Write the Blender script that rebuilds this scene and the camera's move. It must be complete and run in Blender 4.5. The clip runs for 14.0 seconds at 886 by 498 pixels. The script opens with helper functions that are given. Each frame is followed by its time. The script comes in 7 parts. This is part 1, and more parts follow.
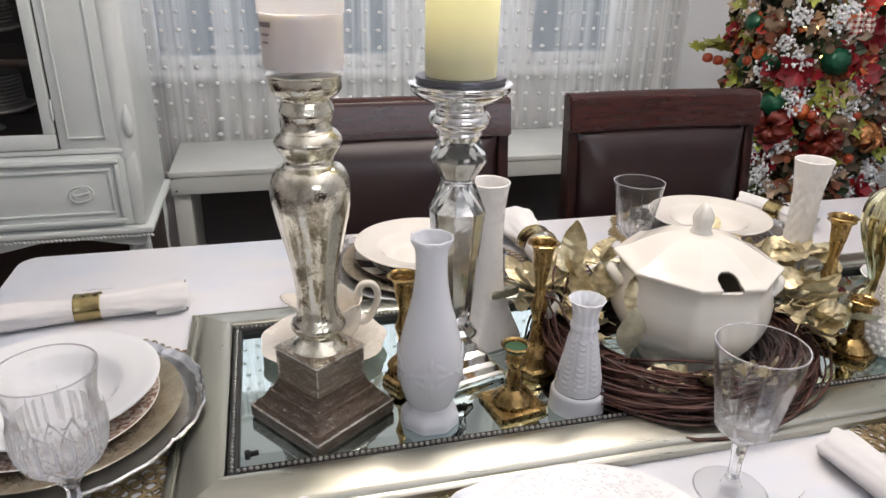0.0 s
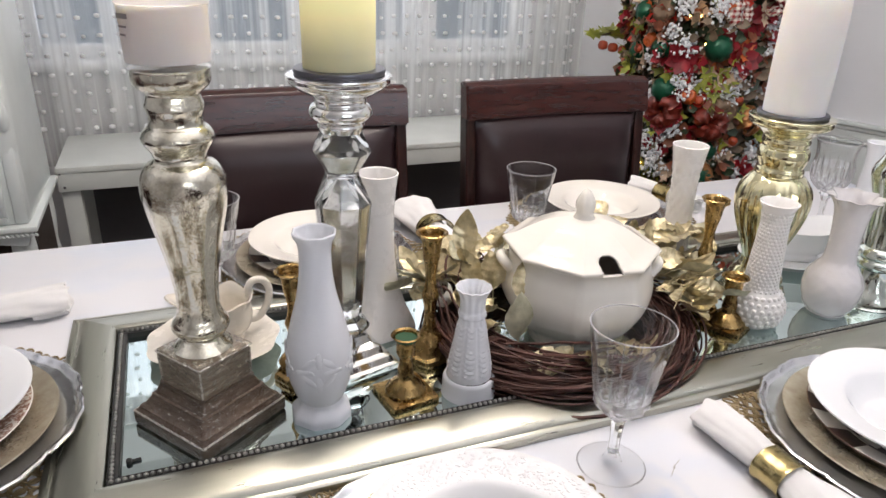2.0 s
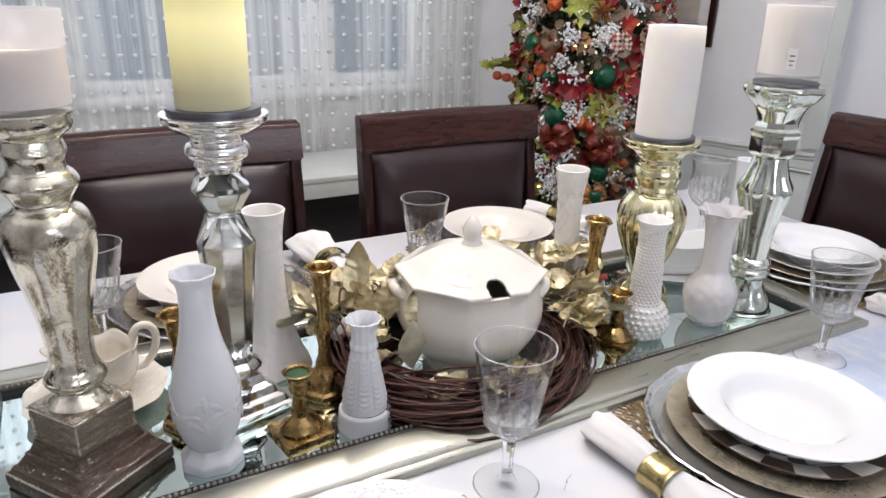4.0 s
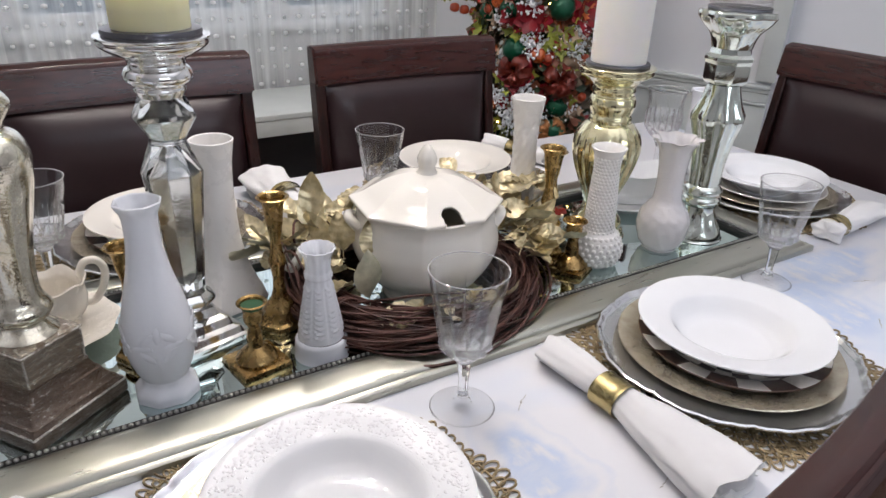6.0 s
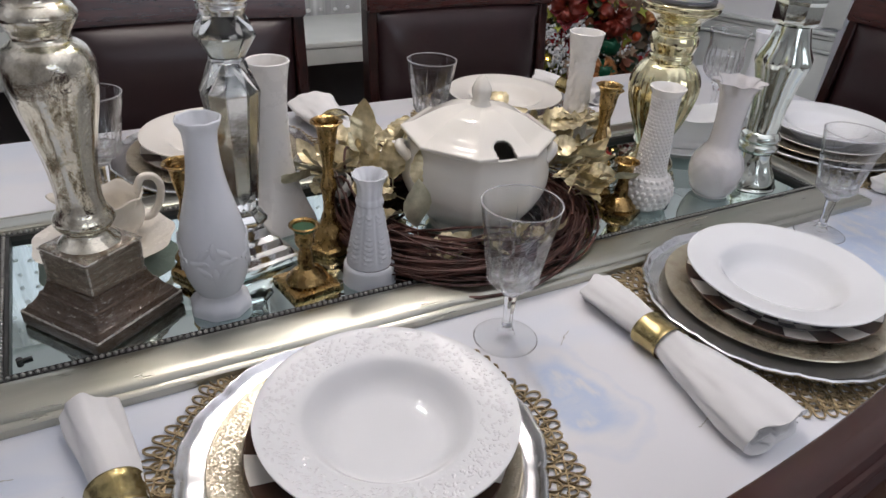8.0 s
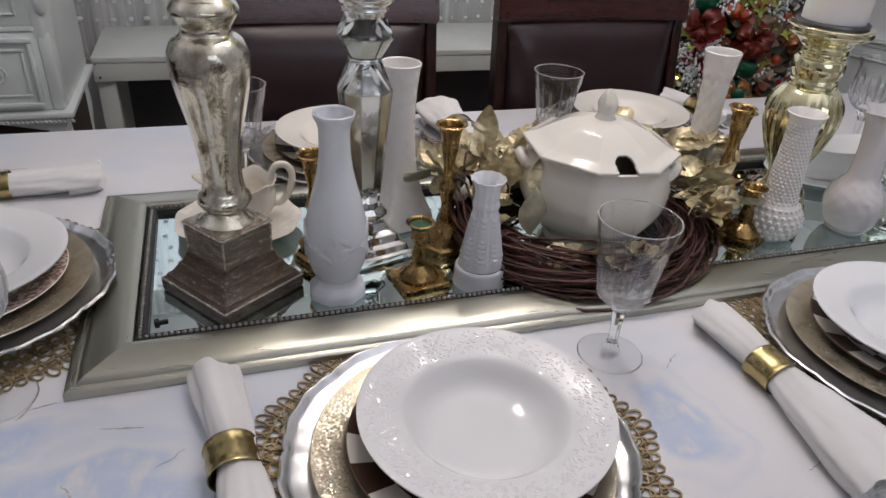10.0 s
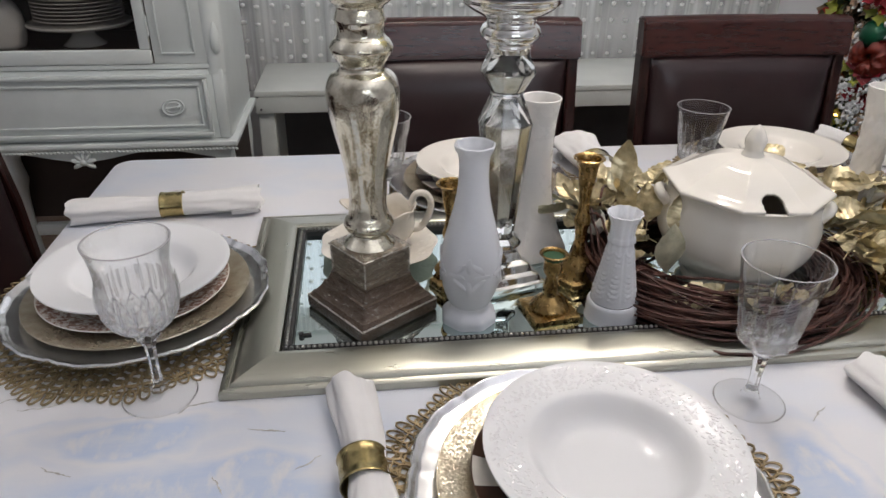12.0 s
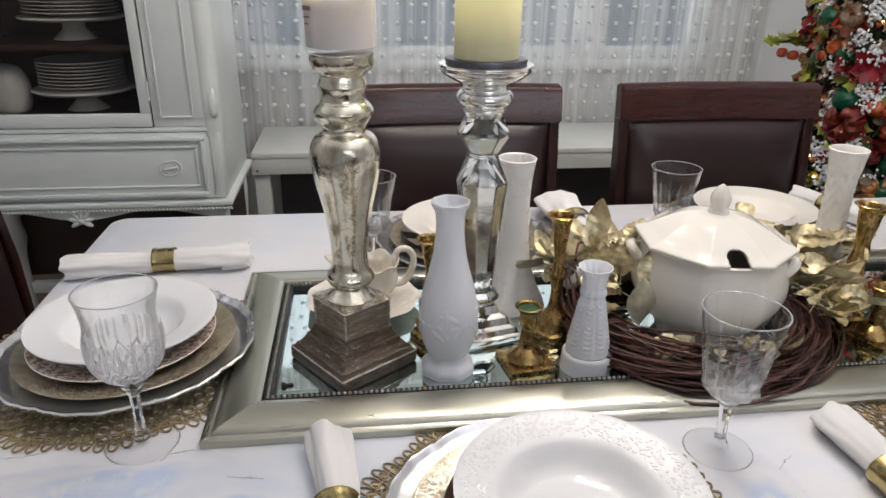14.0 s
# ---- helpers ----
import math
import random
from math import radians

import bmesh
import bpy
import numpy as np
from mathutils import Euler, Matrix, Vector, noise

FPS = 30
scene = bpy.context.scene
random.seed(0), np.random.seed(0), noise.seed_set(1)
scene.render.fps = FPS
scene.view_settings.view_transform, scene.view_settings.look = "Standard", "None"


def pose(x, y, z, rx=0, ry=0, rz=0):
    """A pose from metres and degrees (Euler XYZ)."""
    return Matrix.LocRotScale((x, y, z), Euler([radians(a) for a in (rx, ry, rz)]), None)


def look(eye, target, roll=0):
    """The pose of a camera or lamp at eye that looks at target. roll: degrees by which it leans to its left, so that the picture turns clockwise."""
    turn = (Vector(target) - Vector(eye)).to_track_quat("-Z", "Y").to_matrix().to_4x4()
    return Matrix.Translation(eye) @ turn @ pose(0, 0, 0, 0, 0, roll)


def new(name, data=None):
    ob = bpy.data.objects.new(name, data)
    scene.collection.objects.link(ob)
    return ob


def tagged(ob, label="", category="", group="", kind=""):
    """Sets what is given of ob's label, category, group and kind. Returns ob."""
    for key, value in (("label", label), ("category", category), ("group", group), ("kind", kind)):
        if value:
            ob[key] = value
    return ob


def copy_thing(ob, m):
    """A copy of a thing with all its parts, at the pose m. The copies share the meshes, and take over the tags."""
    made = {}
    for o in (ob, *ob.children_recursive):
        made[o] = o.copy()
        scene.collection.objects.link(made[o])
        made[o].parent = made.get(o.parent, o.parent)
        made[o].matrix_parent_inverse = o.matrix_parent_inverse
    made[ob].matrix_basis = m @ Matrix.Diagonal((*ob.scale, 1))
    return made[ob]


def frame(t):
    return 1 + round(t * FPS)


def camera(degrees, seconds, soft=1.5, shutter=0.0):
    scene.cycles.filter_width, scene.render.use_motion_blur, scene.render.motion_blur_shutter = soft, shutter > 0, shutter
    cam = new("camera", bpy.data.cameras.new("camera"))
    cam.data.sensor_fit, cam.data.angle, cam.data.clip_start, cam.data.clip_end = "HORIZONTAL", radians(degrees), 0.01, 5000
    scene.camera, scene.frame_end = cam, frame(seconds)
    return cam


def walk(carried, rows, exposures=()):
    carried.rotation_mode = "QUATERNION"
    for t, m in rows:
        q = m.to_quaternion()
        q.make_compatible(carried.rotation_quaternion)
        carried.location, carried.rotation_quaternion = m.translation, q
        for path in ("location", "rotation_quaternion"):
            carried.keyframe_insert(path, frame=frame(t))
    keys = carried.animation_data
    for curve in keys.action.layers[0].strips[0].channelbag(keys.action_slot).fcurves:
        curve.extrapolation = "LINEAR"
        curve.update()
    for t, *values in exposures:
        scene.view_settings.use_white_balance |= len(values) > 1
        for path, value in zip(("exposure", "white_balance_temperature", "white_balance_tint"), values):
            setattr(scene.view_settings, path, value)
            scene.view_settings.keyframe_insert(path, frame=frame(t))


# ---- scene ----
cam = camera(65.3, 14.0)
PATH = [
    (0, (0.132, -0.546, 1.278), (0.599, 1.238, 0.505), 1.2),
    (0.5, (0.138, -0.554, 1.28), (0.672, 1.21, 0.502), 1.4),
    (1, (0.148, -0.555, 1.282), (0.736, 1.185, 0.49), 2.0),
    (1.5, (0.16, -0.557, 1.285), (0.795, 1.161, 0.483), 2.1),
    (2, (0.17, -0.557, 1.285), (0.853, 1.143, 0.483), 2.1),
    (2.5, (0.179, -0.562, 1.286), (0.918, 1.123, 0.501), 2.0),
    (3, (0.19, -0.567, 1.289), (0.982, 1.11, 0.541), 1.6),
    (3.5, (0.199, -0.575, 1.291), (1.041, 1.09, 0.568), 1.4),
    (4, (0.202, -0.581, 1.29), (1.108, 1.053, 0.575), 1.6),
    (6.5, (0.211, -0.589, 1.267), (1.175, 0.9, 0.343), 2.7),
    (7, (0.206, -0.585, 1.264), (1.145, 0.886, 0.288), 3.2),
    (9.5, (0.177, -0.593, 1.263), (0.836, 0.977, 0.214), 4.3),
    (10, (0.177, -0.597, 1.264), (0.751, 1.028, 0.249), 4.0),
    (10.5, (0.169, -0.596, 1.269), (0.627, 1.082, 0.281), 3.5),
    (11, (0.167, -0.597, 1.264), (0.52, 1.12, 0.301), 2.0),
    (11.5, (0.163, -0.601, 1.265), (0.437, 1.135, 0.311), 1.5),
    (12, (0.168, -0.612, 1.268), (0.387, 1.137, 0.322), 0.8),
    (12.5, (0.174, -0.629, 1.269), (0.373, 1.138, 0.351), 0.5),
    (13, (0.183, -0.634, 1.27), (0.378, 1.151, 0.389), 0.3),
    (13.5, (0.188, -0.641, 1.273), (0.394, 1.161, 0.43), 0.5),
    (14, (0.188, -0.651, 1.275), (0.42, 1.173, 0.489), 0.9),
]
EXPOSURES = [(0, -0.06, 6600, 13), (3, 0.05, 6500, 13), (4.2, 0.03, 6350, 13), (6.5, -0.28, 6300, 13), (7.2, -0.39, 6300, 13), (9.5, -0.74, 6350, 14), (11, -0.60, 6450, 13), (12.5, -0.37, 6500, 11), (14, -0.25, 6550, 11)]
walk(cam, [(t, look(eye, target, roll)) for t, eye, target, roll in PATH], EXPOSURES)

# ---- light ----

world = bpy.data.worlds.new("world")
scene.world = world
world.use_nodes = True
wnt = world.node_tree
sky = wnt.nodes.new("ShaderNodeTexSky")
sky.sky_type, sky.sun_disc, sky.sun_elevation, sky.sun_rotation = "NISHITA", False, radians(20), radians(200)
wnt.links.new(sky.outputs[0], wnt.nodes["Background"].inputs[0])
wnt.nodes["Background"].inputs[1].default_value = 0.08


def lamp(name, kind, m, energy, colour, **kw):
    data = bpy.data.lights.new(name, kind)
    data.energy, data.color = energy, colour
    for key, value in kw.items():
        if key == "size":
            data.size = value
        if key == "size_y":
            data.shape, data.size_y = "RECTANGLE", value
        if key == "radius":
            data.shadow_soft_size = value
    ob = new(name, data)
    ob.matrix_world = m
    return ob


WARM, COOL = (1.0, 0.91, 0.825), (0.92, 0.925, 1.0)
# chandelier over the table: six bulbs in a ring
for i in range(6):
    a = i * math.tau / 6 + 0.3
    lamp("chandelier_bulb", "POINT", pose(0.64 + 0.30 * math.cos(a), 0.46 + 0.24 * math.sin(a), 1.95), 6.0, WARM, radius=0.022)
# added fill lamps, no known fixtures; they reach the room by way of the ceiling
lamp("fill_uplight", "AREA", look((1.25, -0.7, 1.75), (1.25, -0.71, 2.5)), 25.0, COOL, size=1.7)
lamp("fill_uplight", "AREA", look((-1.5, 0.6, 1.8), (-1.5, 0.61, 2.5)), 9.0, COOL, size=0.9)
# the sky's light in the windows' openings, in front and behind
lamp("window_light", "AREA", look((0.9, -2.47, 1.6), (0.8, 0, 1.15)), 18.0, (0.82, 0.90, 1.0), size=1.5, size_y=1.2)
lamp("window_light", "AREA", look((0.7, 2.335, 1.5), (0.7, 0, 1.1)), 9.0, COOL, size=1.9, size_y=1.2)

# ---- materials ----


def nodes_of(name):
    m = bpy.data.materials.new(name)
    m.use_nodes = True
    return m, m.node_tree, m.node_tree.nodes["Principled BSDF"]


def link(nt, a, b):
    nt.links.new(a, b)


def noise_node(nt, scale, detail=4.0, rough=0.55, stretch=None, obj=False):
    tc = nt.nodes.new("ShaderNodeTexCoord")
    out = tc.outputs["Object"]
    if stretch:
        mp = nt.nodes.new("ShaderNodeMapping")
        mp.inputs["Scale"].default_value = stretch
        link(nt, out, mp.inputs[0])
        out = mp.outputs[0]
    n = nt.nodes.new("ShaderNodeTexNoise")
    n.inputs["Scale"].default_value, n.inputs["Detail"].default_value, n.inputs["Roughness"].default_value = scale, detail, rough
    link(nt, out, n.inputs["Vector"])
    return n.outputs["Fac"]


def ramp(nt, fac, stops):
    r = nt.nodes.new("ShaderNodeValToRGB")
    el = r.color_ramp.elements
    while len(el) < len(stops):
        el.new(0.5)
    for e, (p, c) in zip(el, stops):
        e.position, e.color = p, (*c, 1) if len(c) == 3 else c
    link(nt, fac, r.inputs[0])
    return r.outputs[0]


def bump(nt, bsdf, height, strength, dist):
    b = nt.nodes.new("ShaderNodeBump")
    b.inputs["Strength"].default_value, b.inputs["Distance"].default_value = strength, dist
    link(nt, height, b.inputs["Height"])
    link(nt, b.outputs[0], bsdf.inputs["Normal"])
    return b


def mth(nt, op, a, b=None, c=None):
    n = nt.nodes.new("ShaderNodeMath")
    n.operation = op
    for i, v in enumerate((a, b, c)):
        if v is None:
            continue
        if isinstance(v, (int, float)):
            n.inputs[i].default_value = v
        else:
            link(nt, v, n.inputs[i])
    return n.outputs[0]


def mixc(nt, fac, a, b, mode="MIX"):
    n = nt.nodes.new("ShaderNodeMix")
    n.data_type, n.blend_type = "RGBA", mode
    for i, v in ((0, fac), (6, a), (7, b)):
        if isinstance(v, (int, float)):
            n.inputs[i].default_value = v
        elif isinstance(v, tuple):
            n.inputs[i].default_value = (*v, 1)
        else:
            link(nt, v, n.inputs[i])
    return n.outputs[2]


def shade(c, f):
    return tuple(min(1.0, v * f) for v in c)


def mat(name, col, rough=0.5, metal=0.0, var=0.12, scale=25.0, bmp=0.0, bscale=200.0, col2=None, stretch=None, sss=0.0, coat=0.0, rvar=0.08, spec=0.5):
    m, nt, b = nodes_of(name)
    f = noise_node(nt, scale, stretch=stretch)
    link(nt, ramp(nt, f, [(0.3, shade(col, 1 - var)), (0.7, col2 or shade(col, 1 + var * 0.5))]), b.inputs["Base Color"])
    g = noise_node(nt, scale * 3.3, stretch=stretch)
    link(nt, mth(nt, "MULTIPLY_ADD", g, 2 * rvar, rough - rvar), b.inputs["Roughness"])
    b.inputs["Metallic"].default_value = metal
    b.inputs["Coat Weight"].default_value = coat
    b.inputs["Specular IOR Level"].default_value = spec
    if sss:
        b.inputs["Subsurface Weight"].default_value = sss
        b.inputs["Subsurface Radius"].default_value = (0.6, 0.6, 0.6)
        b.inputs["Subsurface Scale"].default_value = 0.012
    if bmp:
        bump(nt, b, noise_node(nt, bscale, stretch=stretch), bmp, 0.002)
    return m


WHITE_PAINT = mat("white_paint", (0.70, 0.745, 0.725), 0.42, var=0.06, scale=9, bmp=0.12, bscale=60)
BENCH_PAINT = mat("bench_paint", (0.70, 0.73, 0.69), 0.5, var=0.07, scale=7, bmp=0.15, bscale=50)
WALL = mat("wall_paint", (0.80, 0.815, 0.84), 0.75, var=0.04, scale=3, bmp=0.1, bscale=140)
WALL_WARM = mat("wall_paint_back", (0.80, 0.80, 0.80), 0.75, var=0.05, scale=3, bmp=0.1, bscale=140)
CEIL = mat("ceiling_paint", (0.8, 0.8, 0.8), 0.8, var=0.03, scale=2)
# this dark grey holds the shade below the bench
BENCH_SHADE = mat("dark_grey_panel", (0.10, 0.10, 0.105), 0.7, var=0.15, scale=6)
FLOOR = mat("floor_wood", (0.16, 0.10, 0.065), 0.4, var=0.35, scale=5, stretch=(0.6, 8, 1))
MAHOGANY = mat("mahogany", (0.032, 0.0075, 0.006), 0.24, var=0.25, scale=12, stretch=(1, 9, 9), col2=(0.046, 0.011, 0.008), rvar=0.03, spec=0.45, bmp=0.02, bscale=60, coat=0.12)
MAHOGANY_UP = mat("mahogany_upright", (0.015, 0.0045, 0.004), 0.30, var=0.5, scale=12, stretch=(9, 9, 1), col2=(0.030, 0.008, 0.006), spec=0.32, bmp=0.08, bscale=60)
LEATHER = mat("brown_leather", (0.021, 0.009, 0.010), 0.33, var=0.2, scale=14, bmp=0.05, bscale=420, spec=0.45, rvar=0.03)
CLOTH = mat("napkin_cloth", (0.80, 0.79, 0.78), 0.9, var=0.05, scale=18, bmp=0.35, bscale=900)
MILK = mat("milk_glass", (0.77, 0.785, 0.82), 0.24, var=0.012, scale=12, sss=0.3, bmp=0.22, bscale=55)
MILK_WARM = mat("milk_glass_warm", (0.84, 0.815, 0.78), 0.28, var=0.015, scale=12, sss=0.25, bmp=0.03, bscale=90)
IRID = mat("iridescent_glass", (0.90, 0.87, 0.88), 0.12, var=0.03, scale=26, col2=(0.92, 0.88, 0.86), coat=1.0, bmp=0.8, bscale=70)
IRID.node_tree.nodes["Principled BSDF"].inputs["Transmission Weight"].default_value = 0.22
IRID.node_tree.nodes["Principled BSDF"].inputs["IOR"].default_value = 1.2
CREAM = mat("cream_glaze", (0.80, 0.765, 0.69), 0.09, var=0.04, scale=9, rvar=0.03, bmp=0.03, bscale=50)
CREAM_RELIEF = mat("cream_relief_glaze", (0.78, 0.73, 0.64), 0.26, var=0.07, scale=12, coat=0.3, bmp=0.6, bscale=75)
PORCELAIN = mat("white_porcelain", (0.82, 0.83, 0.84), 0.03, var=0.025, scale=8, rvar=0.01)
PEARL_GLAZE = mat("pearl_glaze", (0.87, 0.87, 0.88), 0.10, var=0.03, scale=60, rvar=0.04, coat=1.0, spec=1.0)
PORCELAIN_CREAM = mat("ivory_porcelain", (0.82, 0.79, 0.73), 0.09, var=0.03, scale=8, rvar=0.02)
BRASS = mat("aged_brass", (0.36, 0.225, 0.085), 0.27, metal=1.0, var=0.35, scale=30, col2=(0.52, 0.36, 0.15), bmp=0.03, bscale=60, rvar=0.06)
BRASS_RING = mat("polished_brass", (0.47, 0.38, 0.18), 0.22, metal=1.0, var=0.3, scale=60, bmp=0.2, bscale=180)
GREEN_FELT = mat("green_wax", (0.02, 0.09, 0.035), 0.6)
GOLD_LEAF = mat("gold_leaf", (0.56, 0.46, 0.26), 0.35, metal=0.7, var=0.45, scale=45, col2=(0.80, 0.70, 0.45), bmp=0.5, bscale=120)
GOLD_PALE = mat("pale_gold_leaf", (0.52, 0.50, 0.34), 0.42, metal=0.45, var=0.35, scale=40, col2=(0.68, 0.65, 0.48), bmp=0.4, bscale=120)
TWIG = mat("twig_bark", (0.060, 0.022, 0.015), 0.62, var=0.55, scale=40, col2=(0.115, 0.042, 0.028), bmp=0.6, bscale=220)
WICK = mat("wick", (0.05, 0.04, 0.03), 0.9)
PLATE_DISC = mat("pewter_disc", (0.16, 0.16, 0.18), 0.35, metal=0.8, var=0.2)
MAT_GOLD = mat("placemat_gold", (0.30, 0.22, 0.11), 0.45, metal=0.5, var=0.3, scale=60, col2=(0.42, 0.33, 0.19), bmp=0.3, bscale=500)
GREY_INK = mat("grey_ink", (0.20, 0.18, 0.18), 0.7)
VEIN = mat("vein_paint", (0.44, 0.42, 0.38), 0.4, var=0.4, scale=120, col2=(0.68, 0.66, 0.62))
PAPER = mat("paper_label", (0.75, 0.75, 0.74), 0.6)


def champagne():
    m, nt, b = nodes_of("champagne_moulding")
    f = noise_node(nt, 14, 6, stretch=(1, 9, 9))
    g = noise_node(nt, 3, 3)
    c = ramp(nt, f, [(0.3, (0.41, 0.415, 0.35)), (0.7, (0.45, 0.45, 0.385))])
    link(nt, mixc(nt, mth(nt, "MULTIPLY", g, 0.5), c, (0.50, 0.485, 0.42)), b.inputs["Base Color"])
    b.inputs["Metallic"].default_value = 0.95
    link(nt, mth(nt, "MULTIPLY_ADD", f, 0.04, 0.26), b.inputs["Roughness"])
    bump(nt, b, noise_node(nt, 90, 3, stretch=(1, 12, 12)), 0.012, 0.001)
    return m


def mercury(name, light, dark, speck, rough, crackle=0.16, swell=0.0, film=0.95):
    """Silvered glass: bright film with worn, mottled patches."""
    m, nt, b = nodes_of(name)
    f = noise_node(nt, 34, 8, 0.7)
    g = noise_node(nt, 9, 3)
    both = mth(nt, "ADD", mth(nt, "MULTIPLY", f, 0.75), mth(nt, "MULTIPLY", g, 0.35))
    grain = ramp(nt, noise_node(nt, 420, 3, 0.6), [(0.36, (0.55,) * 3), (0.60, (1.0,) * 3)])
    c = ramp(nt, both, [(0.36, dark), (0.36 + speck, light)])
    link(nt, mixc(nt, min(1.0, crackle * 1.3), c, mixc(nt, 1.0, c, grain, "MULTIPLY")), b.inputs["Base Color"])
    b.inputs["Metallic"].default_value = film
    link(nt, ramp(nt, noise_node(nt, 70, 6, 0.7), [(0.4, (rough,) * 3), (0.62, (rough + 0.12,) * 3)]), b.inputs["Roughness"])
    fine = bump(nt, b, noise_node(nt, 170, 3, 0.55), crackle, 0.003)
    if swell:
        # blown glass: the walls swell unevenly
        low = nt.nodes.new("ShaderNodeBump")
        low.inputs["Strength"].default_value, low.inputs["Distance"].default_value = swell, 0.012
        link(nt, noise_node(nt, 22, 1), low.inputs["Height"])
        link(nt, low.outputs[0], fine.inputs["Normal"])
    b.inputs["Coat Weight"].default_value = 1.0
    b.inputs["Coat Roughness"].default_value = 0.02
    return m


def distressed(name, brown, silver, cover):
    """Brown bole with worn silver leaf left in streaks."""
    m, nt, b = nodes_of(name)
    f = noise_node(nt, 460, 6, 0.7, stretch=(0.40, 0.40, 1.2))
    g = noise_node(nt, 120, 4, 0.65, stretch=(0.35, 0.35, 1.8))
    both = mth(nt, "ADD", mth(nt, "MULTIPLY", f, 0.72), mth(nt, "MULTIPLY", g, 0.28))
    c = ramp(nt, both, [(0.34, shade(brown, 0.45)), (cover - 0.04, brown), (cover + 0.07, silver)])
    link(nt, c, b.inputs["Base Color"])
    link(nt, ramp(nt, both, [(cover - 0.03, (0.25,) * 3), (cover + 0.06, (0.9,) * 3)]), b.inputs["Metallic"])
    link(nt, ramp(nt, f, [(0.4, (0.40,) * 3), (0.62, (0.16,) * 3)]), b.inputs["Roughness"])
    bump(nt, b, f, 0.5, 0.003)
    b.inputs["Coat Weight"].default_value = 0.35
    b.inputs["Coat Roughness"].default_value = 0.12
    return m


def marble_top():
    """White painted table with brushed blue clouds."""
    m, nt, b = nodes_of("painted_marble")
    tc, sp = nt.nodes.new("ShaderNodeTexCoord"), nt.nodes.new("ShaderNodeSeparateXYZ")
    link(nt, tc.outputs["Object"], sp.inputs[0])
    wob = noise_node(nt, 9, 3, 0.6)
    x = mth(nt, "ADD", sp.outputs[0], mth(nt, "MULTIPLY_ADD", wob, 0.10, -0.05))
    y = mth(nt, "ADD", sp.outputs[1], mth(nt, "MULTIPLY_ADD", noise_node(nt, 7, 3, 0.6, stretch=(1, 1.3, 1)), 0.10, -0.05))
    total = None
    # brushed clouds: middle, half lengths
    for cx, cy, rx, ry in CLOUDS:
        u, v = mth(nt, "MULTIPLY_ADD", x, 1 / rx, -cx / rx), mth(nt, "MULTIPLY_ADD", y, 1 / ry, -cy / ry)
        d = mth(nt, "ADD", mth(nt, "MULTIPLY", u, u), mth(nt, "MULTIPLY", v, v))
        # rings as a brush swept round leaves them
        k = mth(nt, "MULTIPLY", mth(nt, "MAXIMUM", mth(nt, "SUBTRACT", 1.0, d), 0.0), mth(nt, "MULTIPLY_ADD", mth(nt, "SINE", mth(nt, "MULTIPLY", d, 11.0)), 0.35, 0.75))
        total = k if total is None else mth(nt, "MAXIMUM", total, k)
    streak = noise_node(nt, 13.0, 6, 0.65, stretch=(0.8, 2.4, 1))
    cloud = noise_node(nt, 3.1, 3, 0.5, stretch=(1.0, 1.6, 1))
    c = ramp(nt, cloud, [(0.50, (0.80, 0.80, 0.825)), (0.72, (0.66, 0.73, 0.85))])
    s = ramp(nt, mth(nt, "MULTIPLY", total, mth(nt, "MULTIPLY_ADD", streak, 1.6, 0.1)), [(0.18, (0.0,) * 3), (0.85, (0.85,) * 3)])
    c = mixc(nt, s, c, (0.52, 0.62, 0.80))
    w = ramp(nt, mth(nt, "MULTIPLY", total, noise_node(nt, 21, 5, 0.6, stretch=(2.0, 0.9, 1))), [(0.42, (0.0,) * 3), (0.60, (0.8,) * 3)])
    c = mixc(nt, w, c, (0.80, 0.79, 0.80))
    link(nt, c, b.inputs["Base Color"])
    link(nt, mth(nt, "MULTIPLY_ADD", streak, 0.14, 0.26), b.inputs["Roughness"])
    bump(nt, b, noise_node(nt, 40, 3), 0.03, 0.002)
    return m


CLOUDS = ((-0.135, -0.37, 0.075, 0.12), (0.46, -0.33, 0.12, 0.16), (-0.82, -0.24, 0.15, 0.05), (-0.68, -0.30, 0.11, 0.06), (0.93, -0.30, 0.14, 0.14), (-0.62, -0.50, 0.2, 0.06), (-0.76, -0.36, 0.34, 0.15), (0.60, -0.24, 0.26, 0.10))


